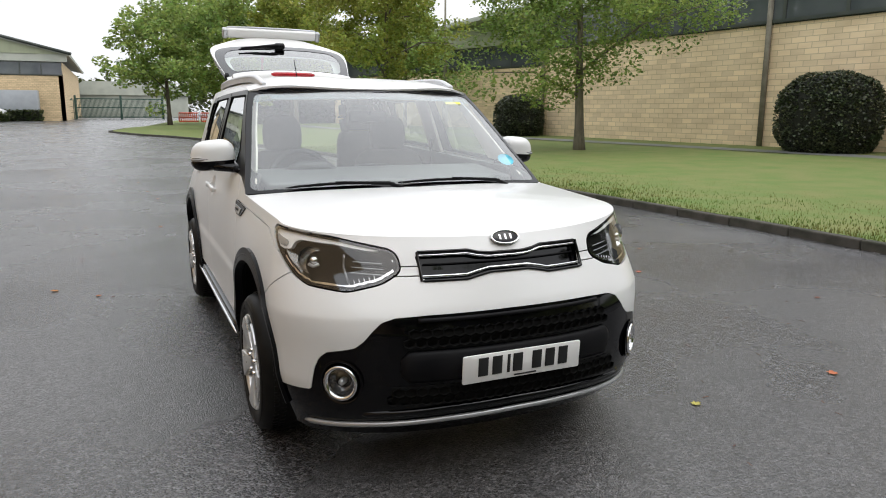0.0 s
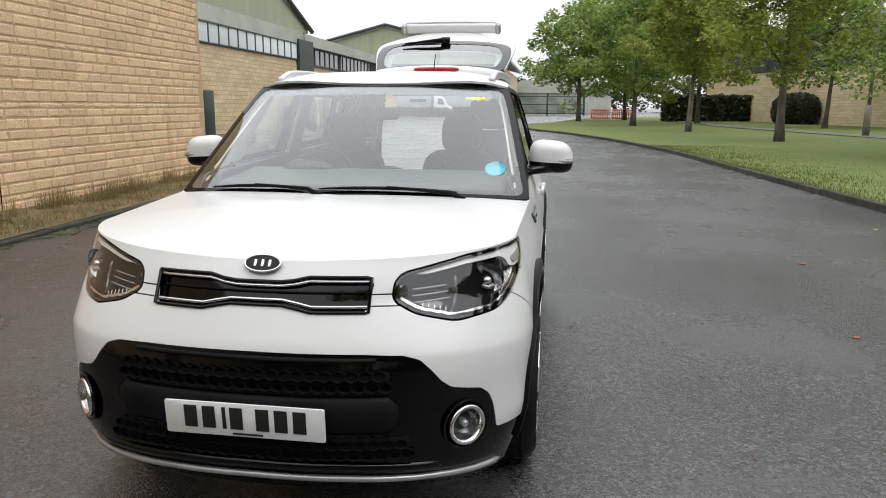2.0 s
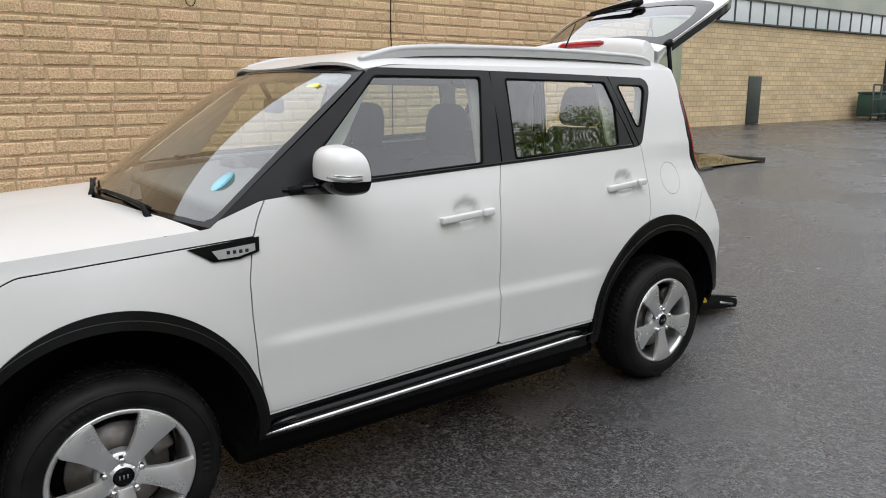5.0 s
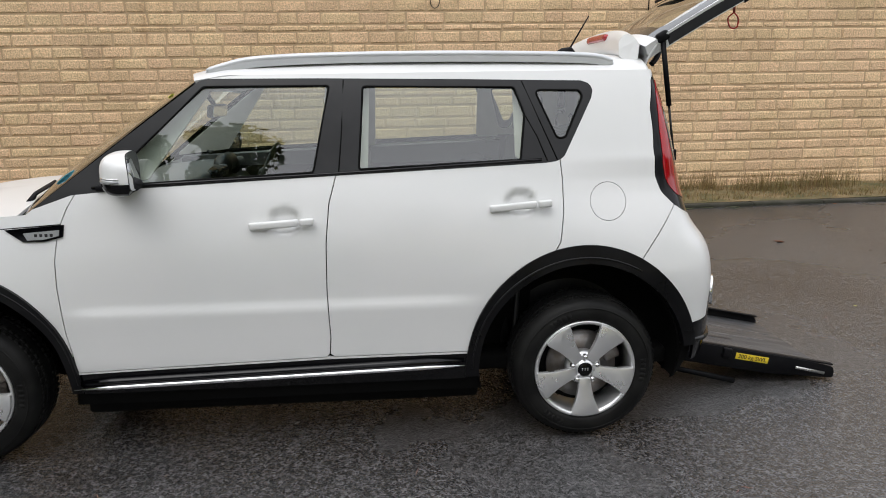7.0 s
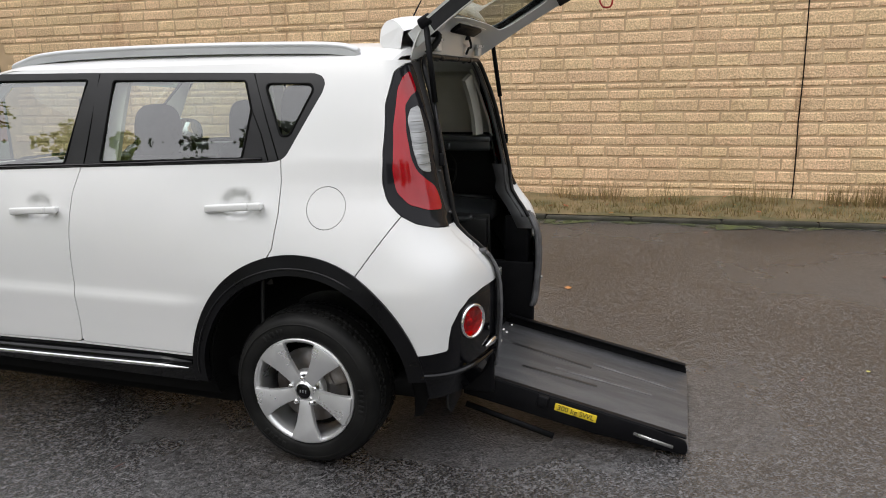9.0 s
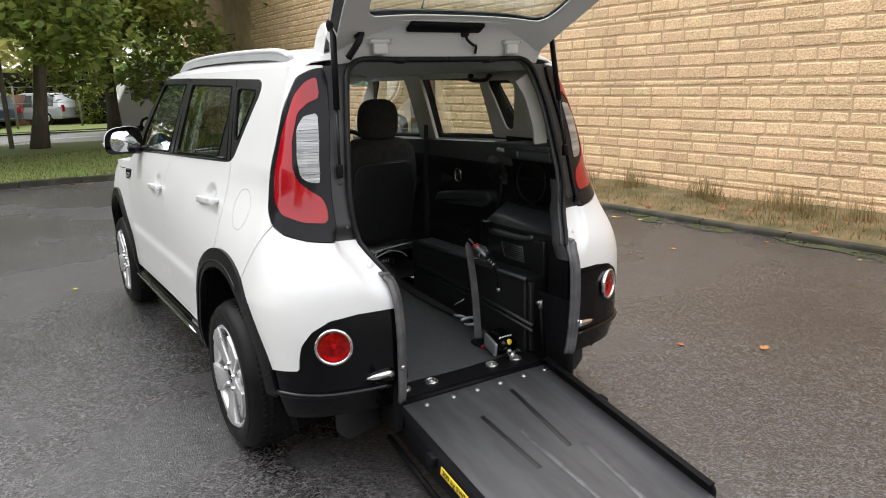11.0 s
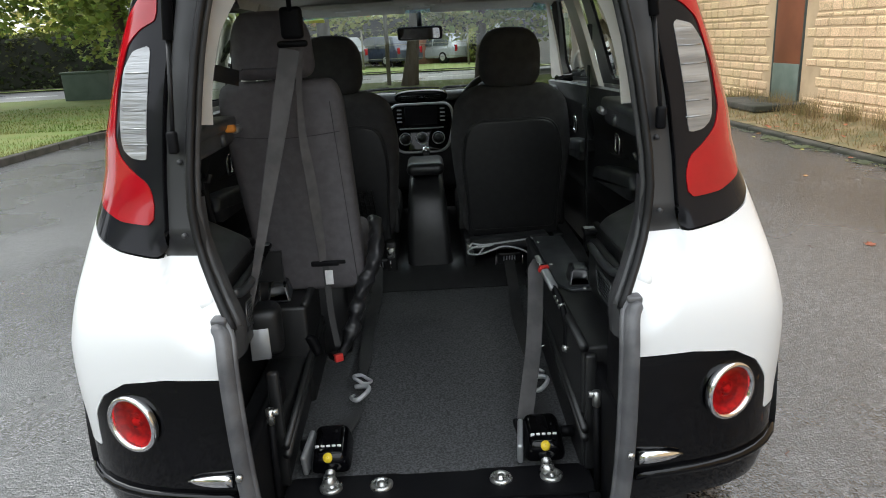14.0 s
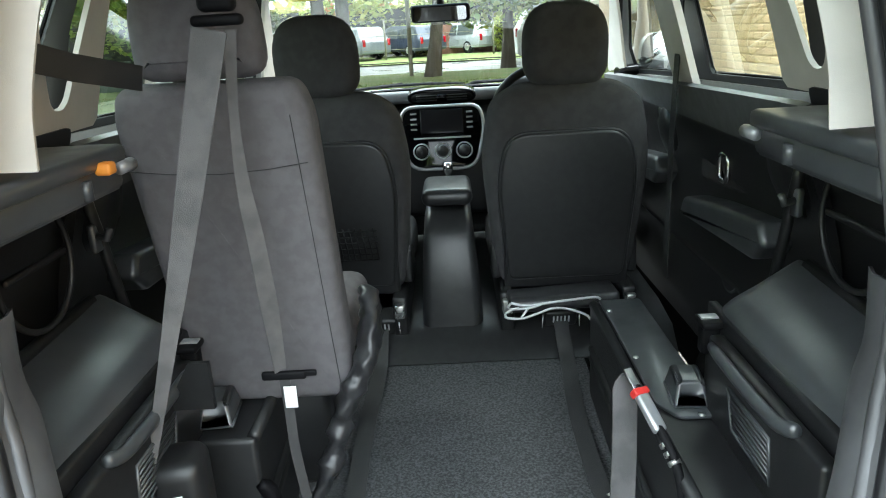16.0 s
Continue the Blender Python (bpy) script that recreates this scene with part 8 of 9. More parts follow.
def tree(x, y, height, crown, clear, girth, mat, bark, seed, label, size=.16, count=6500, lean=(0, 0), group="", extra=None, stems=1):
    r = np.random.default_rng(seed)
    root = thing("tree", label, "tree", group)
    limbs, tips = [], []
    for st in range(stems):
        ox, oy = (st * .45 - .2 * (stems - 1)) * 1.0, st * .25
        top = height * .8
        pts = [(x + ox + lean[0] * t + ox * 1.2 * t + .10 * math.sin(3 * t + seed), y + oy + lean[1] * t + .10 * math.cos(2.5 * t + seed), top * t) for t in np.linspace(0, 1, 9)]
        rad = [girth * (1.35 if i == 0 else 1) * (1 - .8 * i / 8) for i in range(9)]
        limbs.append(tube(pts, rad, 10))
        for k in range(9):
            h = clear + (top - clear) * (k / 9) ** .9
            t = h / top
            base = np.array([np.interp(t, np.linspace(0, 1, 9), np.array(pts)[:, i]) for i in range(3)])
            ang = k * 2.4 + seed + st * 1.3
            reach = crown * (.95 - .55 * (k / 9) ** 1.5) * r.uniform(.75, 1.05)
            tip = base + (math.cos(ang) * reach, math.sin(ang) * reach, reach * r.uniform(.12, .5))
            mid = base + (tip - base) * .5 + (0, 0, reach * .12)
            limbs.append(tube([base, mid, tip], [girth * .34 * (1 - .5 * t), girth * .2, .012], 6))
            for q in (.45, .7, .95, 1.05):
                tips.append(base + (tip - base) * q + r.normal(size=3) * crown * .13)
    part("trunk", join(*limbs), bark, root)
    # clumps fill an uneven dome
    for k in range(60):
        d = r.normal(size=3)
        d /= np.linalg.norm(d)
        q = r.uniform(.45, 1.0)
        zc = clear + (height - clear) * .52
        tips.append(np.array([x + lean[0] * .6, y + lean[1] * .6, zc]) + d * q * (crown, crown, (height - clear) * .5) * r.uniform(.8, 1.08))
    tips = np.array([t for t in tips if t[2] > clear * .8])
    n = max(1, count // len(tips))
    part("crown", leaves(tips, crown * r.uniform(.14, .27, len(tips)), n, size, seed), mat, root)
    if extra is not None:
        pick = tips[r.choice(len(tips), 12)]
        part("turning_leaves", leaves(pick, crown * .16, n, size, seed + 5), extra, root, "turning orange leaves")
    return root


G = "trees on the lawn"
tree(12.9, 17.2, 9.5, 4.5, 1.95, .17, M["leaf"], M["pale_bark"], 3, "young ash tree with pale bark and green leaves", .13, 36000, group=G)
tree(9.9, 27.5, 10, 3.6, 2.9, .18, M["leaf_yellow"], M["bark"], 4, "young tree with yellowing green leaves", .16, 25000, group=G)
tree(8.5, 39, 9.5, 3.6, 2.8, .16, M["leaf_yellow"], M["pale_bark"], 5, "young tree with yellowing green leaves", .24, 11000, group=G)
tree(17.8, 45.5, 9, 3.8, 2.8, .16, M["leaf"], M["bark"], 6, "young tree with green leaves", .26, 9000, group=G)
tree(6.6, 51, 11, 4.6, 2.2, .2, M["leaf"], M["bark"], 7, "full green tree on the lawn", .28, 12000, group=G)
tree(3.2, 66, 12, 5.2, 2.0, .2, M["leaf"], M["bark"], 8, "full green tree at the end of the lawn", .34, 11000, group=G)
tree(8.0, 72, 13, 6, 1.8, .2, M["leaf"], M["bark"], 9, "full green tree at the end of the lawn", .36, 11000, group=G)
tree(12.5, 58, 11, 4.8, 2.0, .2, M["leaf_yellow"], M["bark"], 10, "tree with yellowing green leaves", .32, 10000, group=G)
G = "trees by the road"
tree(2.75, -15.2, 10, 6.2, 2.1, .21, M["leaf_dark"], M["bark"], 21, "spreading maple with two trunks and turning leaves", .21, 72000, lean=(.5, 0), group=G, extra=M["leaf_orange"], stems=2)
tree(.45, -15.8, 9.5, 3.6, 2.7, .19, M["leaf_yellow"], M["bark"], 22, "roadside tree with yellow and orange leaves", .18, 25000, lean=(-.7, 0), group=G, extra=M["leaf_orange"])
tree(-1.75, -19.0, 10, 4.4, 2.9, .19, M["leaf_dark"], M["bark"], 23, "roadside tree with dark green leaves", .19, 24000, group=G, extra=M["leaf_orange"])
tree(8.5, -16.6, 9.5, 5.4, 2.0, .18, M["leaf_dark"], M["bark"], 24, "roadside maple with dark green leaves", .21, 50000, group=G)
tree(-7.5, -17, 9, 4.2, 2.6, .18, M["leaf_dark"], M["bark"], 25, "roadside tree with dark green leaves", .25, 6000, group=G)
tree(15.0, -2.9, 10.4, 3.5, 2.2, .18, M["hedge"], M["bark"], 30, "spreading dark green tree on the lawn", .26, 20000, group="trees on the lawn")
tree(15.6, -8.2, 10.0, 3.4, 2.2, .18, M["hedge"], M["bark"], 31, "dark green tree on the lawn", .26, 18000, group="trees on the lawn")
tree(15.2, -13.2, 9.6, 3.2, 2.2, .18, M["leaf_dark"], M["bark"], 32, "green tree at the lawn corner", .28, 9000, group="trees on the lawn")
tree(14, -31, 11, 5.5, 1.6, .2, M["leaf_yellow"], M["bark"], 26, "tall yellowing tree behind the hedge", .34, 6000, group=G)
tree(5.5, -36, 10, 5, 1.6, .2, M["leaf_yellow"], M["bark"], 27, "yellowing tree behind parked cars", .34, 5000, group=G, extra=M["leaf_orange"])
tree(-6, -38, 10, 5.5, 1.4, .2, M["leaf"], M["bark"], 28, "green tree beyond the road", .36, 5000, group=G)
tree(24, -24, 11, 5.5, 1.6, .2, M["leaf_yellow"], M["bark"], 29, "yellowing tree beyond the road", .34, 5000, group=G)


def bush(x, y, rx, rz, seed, label, mat=None, count=4200, size=.075, dome=.62):
    r = np.random.default_rng(seed)
    d = r.normal(size=(count, 3))
    d /= np.linalg.norm(d, axis=1)[:, None]
    p = np.sign(d) * np.abs(d) ** .78
    p = p * (rx, rx, rz) * (1 + .03 * np.sin(9 * d[:, :1]) * np.cos(7 * d[:, 1:2])) + (x, y, rz * .97)
    p = p[p[:, 2] > .05]
    root = thing("bush", label, "bush", "clipped bushes")
    # a solid dark dome paints the shade behind the outer leaves
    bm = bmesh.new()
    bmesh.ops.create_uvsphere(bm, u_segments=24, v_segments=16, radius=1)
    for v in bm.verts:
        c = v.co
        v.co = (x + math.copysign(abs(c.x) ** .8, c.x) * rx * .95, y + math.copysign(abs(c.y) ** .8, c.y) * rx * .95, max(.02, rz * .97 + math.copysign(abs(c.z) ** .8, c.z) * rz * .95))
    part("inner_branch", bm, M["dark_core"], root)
    part("foliage", leaves(p, .09, 2, size, seed), mat or M["bush"], root)
    return root


bush(19.0, 12.5, 1.40, 1.36, 31, "large clipped dome of dark evergreen beside the wall", count=7000, size=.085)
bush(17.3, 28.6, 1.15, 1.14, 32, "clipped round dark evergreen bush by the building corner", count=5200, size=.09)
bush(19.2, 56, 1.6, 1.3, 33, "clipped round dark evergreen bush", count=3000, size=.13)
bush(-5.6, -31.0, 2.0, 1.5, 34, "loose green roadside shrub", M["leaf"], 2600, .16)
bush(-3.2, -32.0, 1.0, .95, 35, "loose yellow-green roadside shrub", M["leaf_yellow"], 1800, .14)
bush(1.3, -34.0, 1.3, .8, 36, "loose yellow-green shrub by parked cars", M["leaf_yellow"], 2000, .16)


def hedge(name, x0, x1, y, depth, height, seed, label, count, size, mat):
    r = np.random.default_rng(seed)
    root = thing(name, label, "hedge")
    # a solid dark box paints the shade within the hedge
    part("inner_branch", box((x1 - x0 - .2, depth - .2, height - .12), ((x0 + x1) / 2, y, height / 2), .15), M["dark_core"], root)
    p = []
    for _ in range(count):
        f = r.integers(0, 4)
        a, b = r.uniform(x0, x1), r.uniform(0.05, height)
        q = r.uniform(y - depth / 2, y + depth / 2)
        p.append(((a, y + depth / 2, b), (a, q, height), (x0, q, b), (a, y - depth / 2, b))[f])
    p = np.array(p) + r.normal(size=(count, 3)) * .06
    part("foliage", leaves(p, .13, 2, size, seed), mat, root)
    return root


hedge("hedge", 7.2, 34, -27.2, 1.5, 2.2, 41, "tall dark leafy hedge beyond the road", 9000, .17, M["hedge"])
hedge("roadside_thicket", -32, 40, -43, 3.0, 2.7, 44, "tall yellowing thicket behind the parked cars", 15000, .34, M["far_leaf"])
hedge("low_hedge", -20.5, -9.0, 97.5, 1.4, 1.25, 42, "low brownish hedge before the far hall", 2500, .3, M["hedge"])
hedge("far_hedge", 11, 20, 66, 1.5, 2.4, 43, "dark hedge beside the lawn", 2600, .3, M["bush"])

# grass and weeds as stuff
def blades(n, area, h, seed, width=.006, curl=.5, foot=.095):
    r = np.random.default_rng(seed)
    x, y = area(r, n)
    a = r.uniform(0, 2 * math.pi, n)
    hh = h * r.uniform(.5, 1.3, n)
    z0 = np.full(n, foot)
    dx, dy = np.cos(a), np.sin(a)
    w = width * r.uniform(.7, 1.4, n)
    tipx, tipy = x + dx * hh * curl * r.uniform(.2, 1, n), y + dy * hh * curl * r.uniform(.2, 1, n)
    v = np.stack([np.stack([x - dy * w, y + dx * w, z0], -1), np.stack([x + dy * w, y - dx * w, z0], -1), np.stack([tipx, tipy, z0 + hh], -1)], 1).reshape(-1, 3)
    i = np.arange(n) * 3
    return v, np.stack([i, i + 1, i + 2], 1).tolist()


def near_lawn(r, n):
    y = r.uniform(-7.5, 24, n)
    return lawn_edge(y) + .05 + 7.0 * r.uniform(0, 1, n) ** 1.6, y


def south_lawn(r, n):
    return r.uniform(-6, 12, n), -8.1 - 6 * r.uniform(0, 1, n) ** 1.5


sheet_object("grass", *join(blades(42000, near_lawn, .045, 51, .007), blades(22000, south_lawn, .045, 52, .007)), M["blade"], "short green lawn grass", "grass", "stuff")


def verge_area(r, n):
    y = r.uniform(-12, 13.2, n)
    k = r.uniform(0, 1, n) ** .75
    return verge_edge(y) - .12 + (wall_x(y) + .06 - verge_edge(y)) * k, y


def tufts(r, n):
    c = np.array([(wall_x(y) + .22 + r.uniform(0, .25), y) for y in r.uniform(-8, 12.5, 74)])
    k = r.integers(0, 74, n)
    return c[k, 0] + r.normal(0, .07, n), c[k, 1] + r.normal(0, .10, n)


sheet_object("weeds", *join(blades(24000, verge_area, .075, 53, .005, 1.0, .045), blades(5600, tufts, .27, 54, .0035, .5, .06)), M["straw"], "dry straw-coloured weeds along the wall", "weeds", "stuff")

# fallen leaves
leaf_shape = [(0, -.5), (.16, -.3), (.42, -.32), (.30, -.06), (.5, .16), (.22, .2), (.12, .5), (0, .38), (-.12, .5), (-.22, .2), (-.5, .16), (-.30, -.06), (-.42, -.32), (-.16, -.3)]
lv = [(a, b, .10 * (a * a + b * b) * 2 + .03) for a, b in leaf_shape] + [(0, 0, .0)] + [(a * .98, b * .98, .10 * (a * a + b * b) * 2 + .012) for a, b in leaf_shape]
lf = [(i, (i + 1) % 14, 14) for i in range(14)] + [(15 + i, i, (i + 1) % 14, 15 + (i + 1) % 14) for i in range(14)]
leaf_me = [link_mesh("fallen_leaf", lv, lf, M["fallen"]), link_mesh("fallen_leaf", lv, lf, M["fallen_yellow"])]
random.seed(5)
spots = [(.33, -1.62, .16, 0), (.62, -1.55, .07, 0), (-2.05, -.95, .07, 1), (1.18, -.62, .07, 1), (2.2, -.6, .08, 0), (3.3, 4.2, .1, 0), (-2.75, .4, .10, 0), (-2.74, 5.45, .12, 0), (-3.4, 1.3, .09, 0), (-1.9, 3.2, .08, 0), (2.9, 1.9, .07, 0), (3.6, .6, .06, 0)]
for _ in range(46):
    spots.append((random.uniform(-4.3, 5.4), random.uniform(-7.6, 14), random.uniform(.03, .075), random.random() < .3))
for _ in range(60):
    x = random.uniform(-3, 5.3)
    spots.append((x, -7.9 + abs(random.gauss(0, .16)) + (.1 if x < 4.6 else .5), random.uniform(.05, .11), random.random() < .35))
for _ in range(34):
    y = random.uniform(-7, 9)
    spots.append((verge_edge(y) + .08 + abs(random.gauss(0, .2)), y, random.uniform(.03, .09), random.random() < .4))
for x, y, s, k in spots:
    s *= .8
    if abs(x) < .95 and -.9 < y < 4.1:
        continue
    ob = new("fallen_leaf", leaf_me[int(k)])
    ob.matrix_world = Matrix.Translation((x, y, .004)) @ Matrix.Rotation(random.uniform(0, 6.3), 4, "Z") @ Matrix.Rotation(random.uniform(-.15, .15), 4, "X") @ Matrix.Diagonal((s, s, s, 1))
    tagged(ob, "dry yellow leaf lying on the asphalt" if k else "dry reddish-brown leaf lying on the asphalt", "leaf", "fallen leaves")

# leaf litter on the verge below the wall
for _ in range(110):
    y = random.uniform(-9, 6)
    k = random.random() ** 1.6
    s = random.uniform(.035, .085)
    ob = new("fallen_leaf", leaf_me[0])
    ob.matrix_world = Matrix.Translation((verge_edge(y) - .10 + (wall_x(y) + .05 - verge_edge(y)) * k, y, .062 + .075 * k)) @ Matrix.Rotation(random.uniform(0, 6.3), 4, "Z") @ Matrix.Rotation(random.uniform(-.4, .4), 4, "X") @ Matrix.Diagonal((s, s, s, 1))
    tagged(ob, "dry brown leaf lying on the weedy verge", "leaf", "fallen leaves on the verge")

# small twigs and stalks shed on the asphalt
twig_me = [link_mesh("twig", *tube(curve_points([(-.5, 0, .03), (-.15, b, .05), (.2, -b * .6, .04), (.5, b * .8, .05)], 7), [.012, .03, .035, .035, .03, .02, .008], 5), M["twig"]) for b in (.02, .09, .16)]
random.seed(29)
for i in range(150):
    x, y = (random.uniform(.9, 4.6), random.uniform(-2.6, 5.5)) if i < 90 else (random.uniform(-4.2, -.9), random.uniform(-2.0, 6.5)) if i < 125 else (random.uniform(-3, 3), random.uniform(3.6, 8))
    if abs(x) < .95 and -.9 < y < 4.1:
        continue
    ob = new("twig", twig_me[i % 3])
    q = random.uniform(.02, .065)
    ob.matrix_world = Matrix.Translation((x, y, .001)) @ Matrix.Rotation(random.uniform(0, 6.3), 4, "Z") @ Matrix.Diagonal((q, q, .05, 1))
    tagged(ob, "small reddish-brown twig lying on damp asphalt", "twig", "twigs on the asphalt")

# ---- buildings round the yard ----
def window_row(parent, p0, p1, z0, z1, n, out, glass_mat, bar=.07):
    """A band of panes between posts, from p0 to p1, set out of the wall by a vector."""
    a, b, o = Vector((*p0, 0)), Vector((*p1, 0)), Vector(out)
    d = (b - a)
    ang = math.atan2(d.y, d.x)
    w = d.length / n
    pane_me = link_mesh("pane", *box((w - bar, .05, z1 - z0 - bar), (0, 0, 0), .0), glass_mat)
    post_me = link_mesh("mullion", *box((bar, .10, z1 - z0), (0, 0, 0), .0), M["dark_trim"])
    for i in range(n):
        c = a + d * ((i + .5) / n) + o * .03
        pn = adopt(new("pane", pane_me), parent)
        pn.matrix_world = Matrix.Translation((c.x, c.y, (z0 + z1) / 2)) @ Matrix.Rotation(ang, 4, "Z")
        e = a + d * (i / n) + o * .05
        po = adopt(new("mullion", post_me), parent)
        po.matrix_world = Matrix.Translation((e.x, e.y, (z0 + z1) / 2)) @ Matrix.Rotation(ang, 4, "Z")
    for z in (z0, z1):
        m = (a + b) / 2 + o * .05
        part("rail", moved(box((d.length, .12, bar), (0, 0, 0), .0), Matrix.Translation((m.x, m.y, z)) @ Matrix.Rotation(ang, 4, "Z")), M["dark_trim"], parent)


def slab(parent, name, p0, p1, z0, z1, thick, mat, out, label=""):
    """A wall between two plan points; out: the way it faces."""
    a, b, o = Vector((*p0, 0)), Vector((*p1, 0)), Vector(out)
    d = b - a
    m = (a + b) / 2 - o * thick / 2
    return part(name, moved(box((d.length, thick, z1 - z0), (0, 0, 0), .0), Matrix.Translation((m.x, m.y, (z0 + z1) / 2)) @ Matrix.Rotation(math.atan2(d.y, d.x), 4, "Z")), mat, parent, label)


# west hall: gabled bays
hall = thing("west_hall", "long buff brick industrial hall with green gables and high windows", "building")
slab(hall, "wall", (-15.2, 20), (-15.2, 41.8), 0, 4.2, .4, M["brick"], (1, 0, 0), "buff brick wall")
slab(hall, "fascia", (-15.15, 20), (-15.15, 43), 5.25, 6.0, .4, M["fascia"], (1, 0, 0))
slab(hall, "upper_wall", (-15.35, 20), (-15.35, 41.8), 4.2, 5.25, .2, M["dark_trim"], (1, 0, 0))
window_row(hall, (-15.2, 20), (-15.2, 41.8), 4.25, 5.2, 20, (1, 0, 0), M["pale_glass"])
gab = [(18, 6.0), (44, 6.0), (44, 6.25), (31, 10.6), (18, 6.25)]
part("gable", moved(plate(gab, .3, plane="yz"), Matrix.Translation((-15.3, 0, 0))), M["clad"], hall, "pale green gable cladding", sharp=30)
part("gable_verge", join(tube([(-15.0, 44.4, 6.15), (-15.0, 31, 10.75)], .16, 6), tube([(-15.0, 31, 10.75), (-15.0, 17.6, 6.15)], .16, 6)), M["dark_trim"], hall)
part("roof", (np.array([(-15.2, 44.2, 6.2), (-15.2, 31, 10.65), (-15.2, 17.8, 6.2), (-45, 44.2, 6.2), (-45, 31, 10.65), (-45, 17.8, 6.2)]), [(0, 1, 4, 3), (1, 2, 5, 4)]), M["fascia"], hall, "grey pitched roof")
slab(hall, "column", (-15.0, 41.9), (-15.0, 44.6), 0, 5.5, .7, M["dark_trim"], (1, 0, 0), "dark recessed bay")
slab(hall, "wall", (-15.4, 44.7), (-15.7, 68), 0, 4.0, .4, M["brick"], (1, 0, 0), "buff brick wall")
slab(hall, "upper_wall", (-15.5, 44.7), (-15.8, 68), 4.0, 5.2, .2, M["dark_trim"], (1, 0, 0))
window_row(hall, (-15.4, 44.7), (-15.7, 68), 4.05, 5.15, 20, (1, 0, 0), M["far_glass"], .12)
slab(hall, "fascia", (-15.0, 43), (-15.3, 68.3), 5.2, 5.9, .8, M["fascia"], (1, 0, 0))
for y in (52, 67.4):
    part("downpipe", tube([(-15.3 - .013 * (y - 45), y, 0), (-15.3 - .013 * (y - 45), y, 5.3)], .09, 8), M["dark_trim"], hall, "dark downpipe")
for y in (29.6, 47.9, 65.6):
    part("hall_door", box((.12, .95, 2.05), (-15.2 if y < 43 else -15.4 - .013 * (y - 45), y, 1.05), .01), M["dark_trim"], hall, "dark steel side door")
part("roller_door", box((.12, 3.6, 4.2), (-15.2, 22.5, 2.1), .01), M["clad"], hall, "pale green shutter door")

slab(hall, "end_wall", (-15.7, 68), (-45, 68), 0, 5.9, .4, M["brick"], (0, 1, 0), "buff brick end wall")
r = np.random.default_rng(91)
sheet_object("hedge", *leaves(np.stack([r.uniform(-25, -12.2, 300), r.uniform(92.6, 93.8, 300), r.uniform(.2, 1.05, 300)], -1), .42, 26, .22, 92), M["hedge"], "low clipped green hedge before the far hall", "hedge", "stuff")

# far hall with its gable to the yard
far_hall = thing("far_hall", "buff brick hall with a broad green gable and dark window band", "building")
slab(far_hall, "wall", (-39, 100), (-6.6, 100), 0, 5.5, .5, M["brick"], (0, -1, 0), "buff brick wall")
slab(far_hall, "side_wall", (-6.6, 100), (-6.6, 150), 0, 7.2, .5, M["brick"], (1, 0, 0), "buff brick side wall")
slab(far_hall, "upper_wall", (-39, 100.2), (-6.6, 100.2), 5.5, 7.2, .2, M["dark_trim"], (0, -1, 0))
window_row(far_hall, (-39, 100), (-6.6, 100), 5.6, 7.1, 14, (0, -1, 0), M["far_glass"], .12)
slab(far_hall, "fascia", (-39.5, 99.8), (-6.0, 99.8), 7.2, 8.1, .6, M["fascia"], (0, -1, 0))
part("gable", moved(plate([(-39.5, 8.1), (-6.0, 8.1), (-6.0, 8.3), (-22.8, 12.4), (-39.5, 8.3)], .4), Matrix.Translation((0, 99.9, 0))), M["clad"], far_hall, "pale green gable cladding", sharp=30)
part("roof", (np.array([(-5.6, 99.4, 8.2), (-22.8, 99.4, 12.5), (-40, 99.4, 8.2), (-5.6, 150, 8.2), (-22.8, 150, 12.5), (-40, 150, 8.2)]), [(0, 3, 4, 1), (1, 4, 5, 2)]), M["fascia"], far_hall, "grey pitched roof", solid=.3)
part("gable_verge", join(tube([(-5.4, 99.3, 8.15), (-22.8, 99.3, 12.55)], .2, 6), tube([(-22.8, 99.3, 12.55), (-40.2, 99.3, 8.15)], .2, 6)), M["dark_trim"], far_hall)
sg = part("wall_sign", box((4.6, .12, 1.30), (-21.2, 99.42, 3.8), .02), M["sign_navy"], far_hall, "navy sign with plain white shapes")
for i in range(6):
    part("sign_mark", box((.42, .06, .62), (-22.8 + .62 * i, 99.34, 3.8), .05), M["white"], sg)

# east building beside the lawn
east = thing("east_building", "buff stone office building with a high dark window band", "building")
E0, E1 = (21.5, 2), (18.9, 29)
eo = Vector((-27, -2.6, 0)).normalized()
slab(east, "wall", E0, E1, 0, 4.5, .4, M["pale_brick"], eo, "buff stone wall")
slab(east, "upper_wall", E0, E1, 4.5, 6.2, .1, M["dark_trim"], eo)
window_row(east, E0, E1, 4.6, 6.1, 12, eo, M["far_glass"], .12)
slab(east, "fascia", (21.3, 1.9), (18.7, 29.2), 6.2, 7.4, .6, M["fascia"], eo)
slab(east, "end_wall", E1, (34, 30.5), 0, 6.2, .4, M["brick"], (0, 1, 0), "buff stone end wall")
part("roof_slab", box((14, 28, .3), (27.5, 16, 7.5), .02), M["fascia"], east)
for k in (.52, .995):
    q = Vector((*E0, 0)).lerp(Vector((*E1, 0)), k) + eo * .1
    part("downpipe", tube([(q.x, q.y, 0), (q.x, q.y, 6.4)], .10, 8), M["lamp_post"], east, "brown downpipe")
northeast = thing("northeast_building", "buff brick building with green roof edge beyond trees", "building")
N0, N1 = (25.5, 36), (16.2, 74)
no = Vector((-38, -9.3, 0)).normalized()
slab(northeast, "wall", N0, N1, 0, 4.4, .4, M["pale_brick"], no, "pale buff wall")
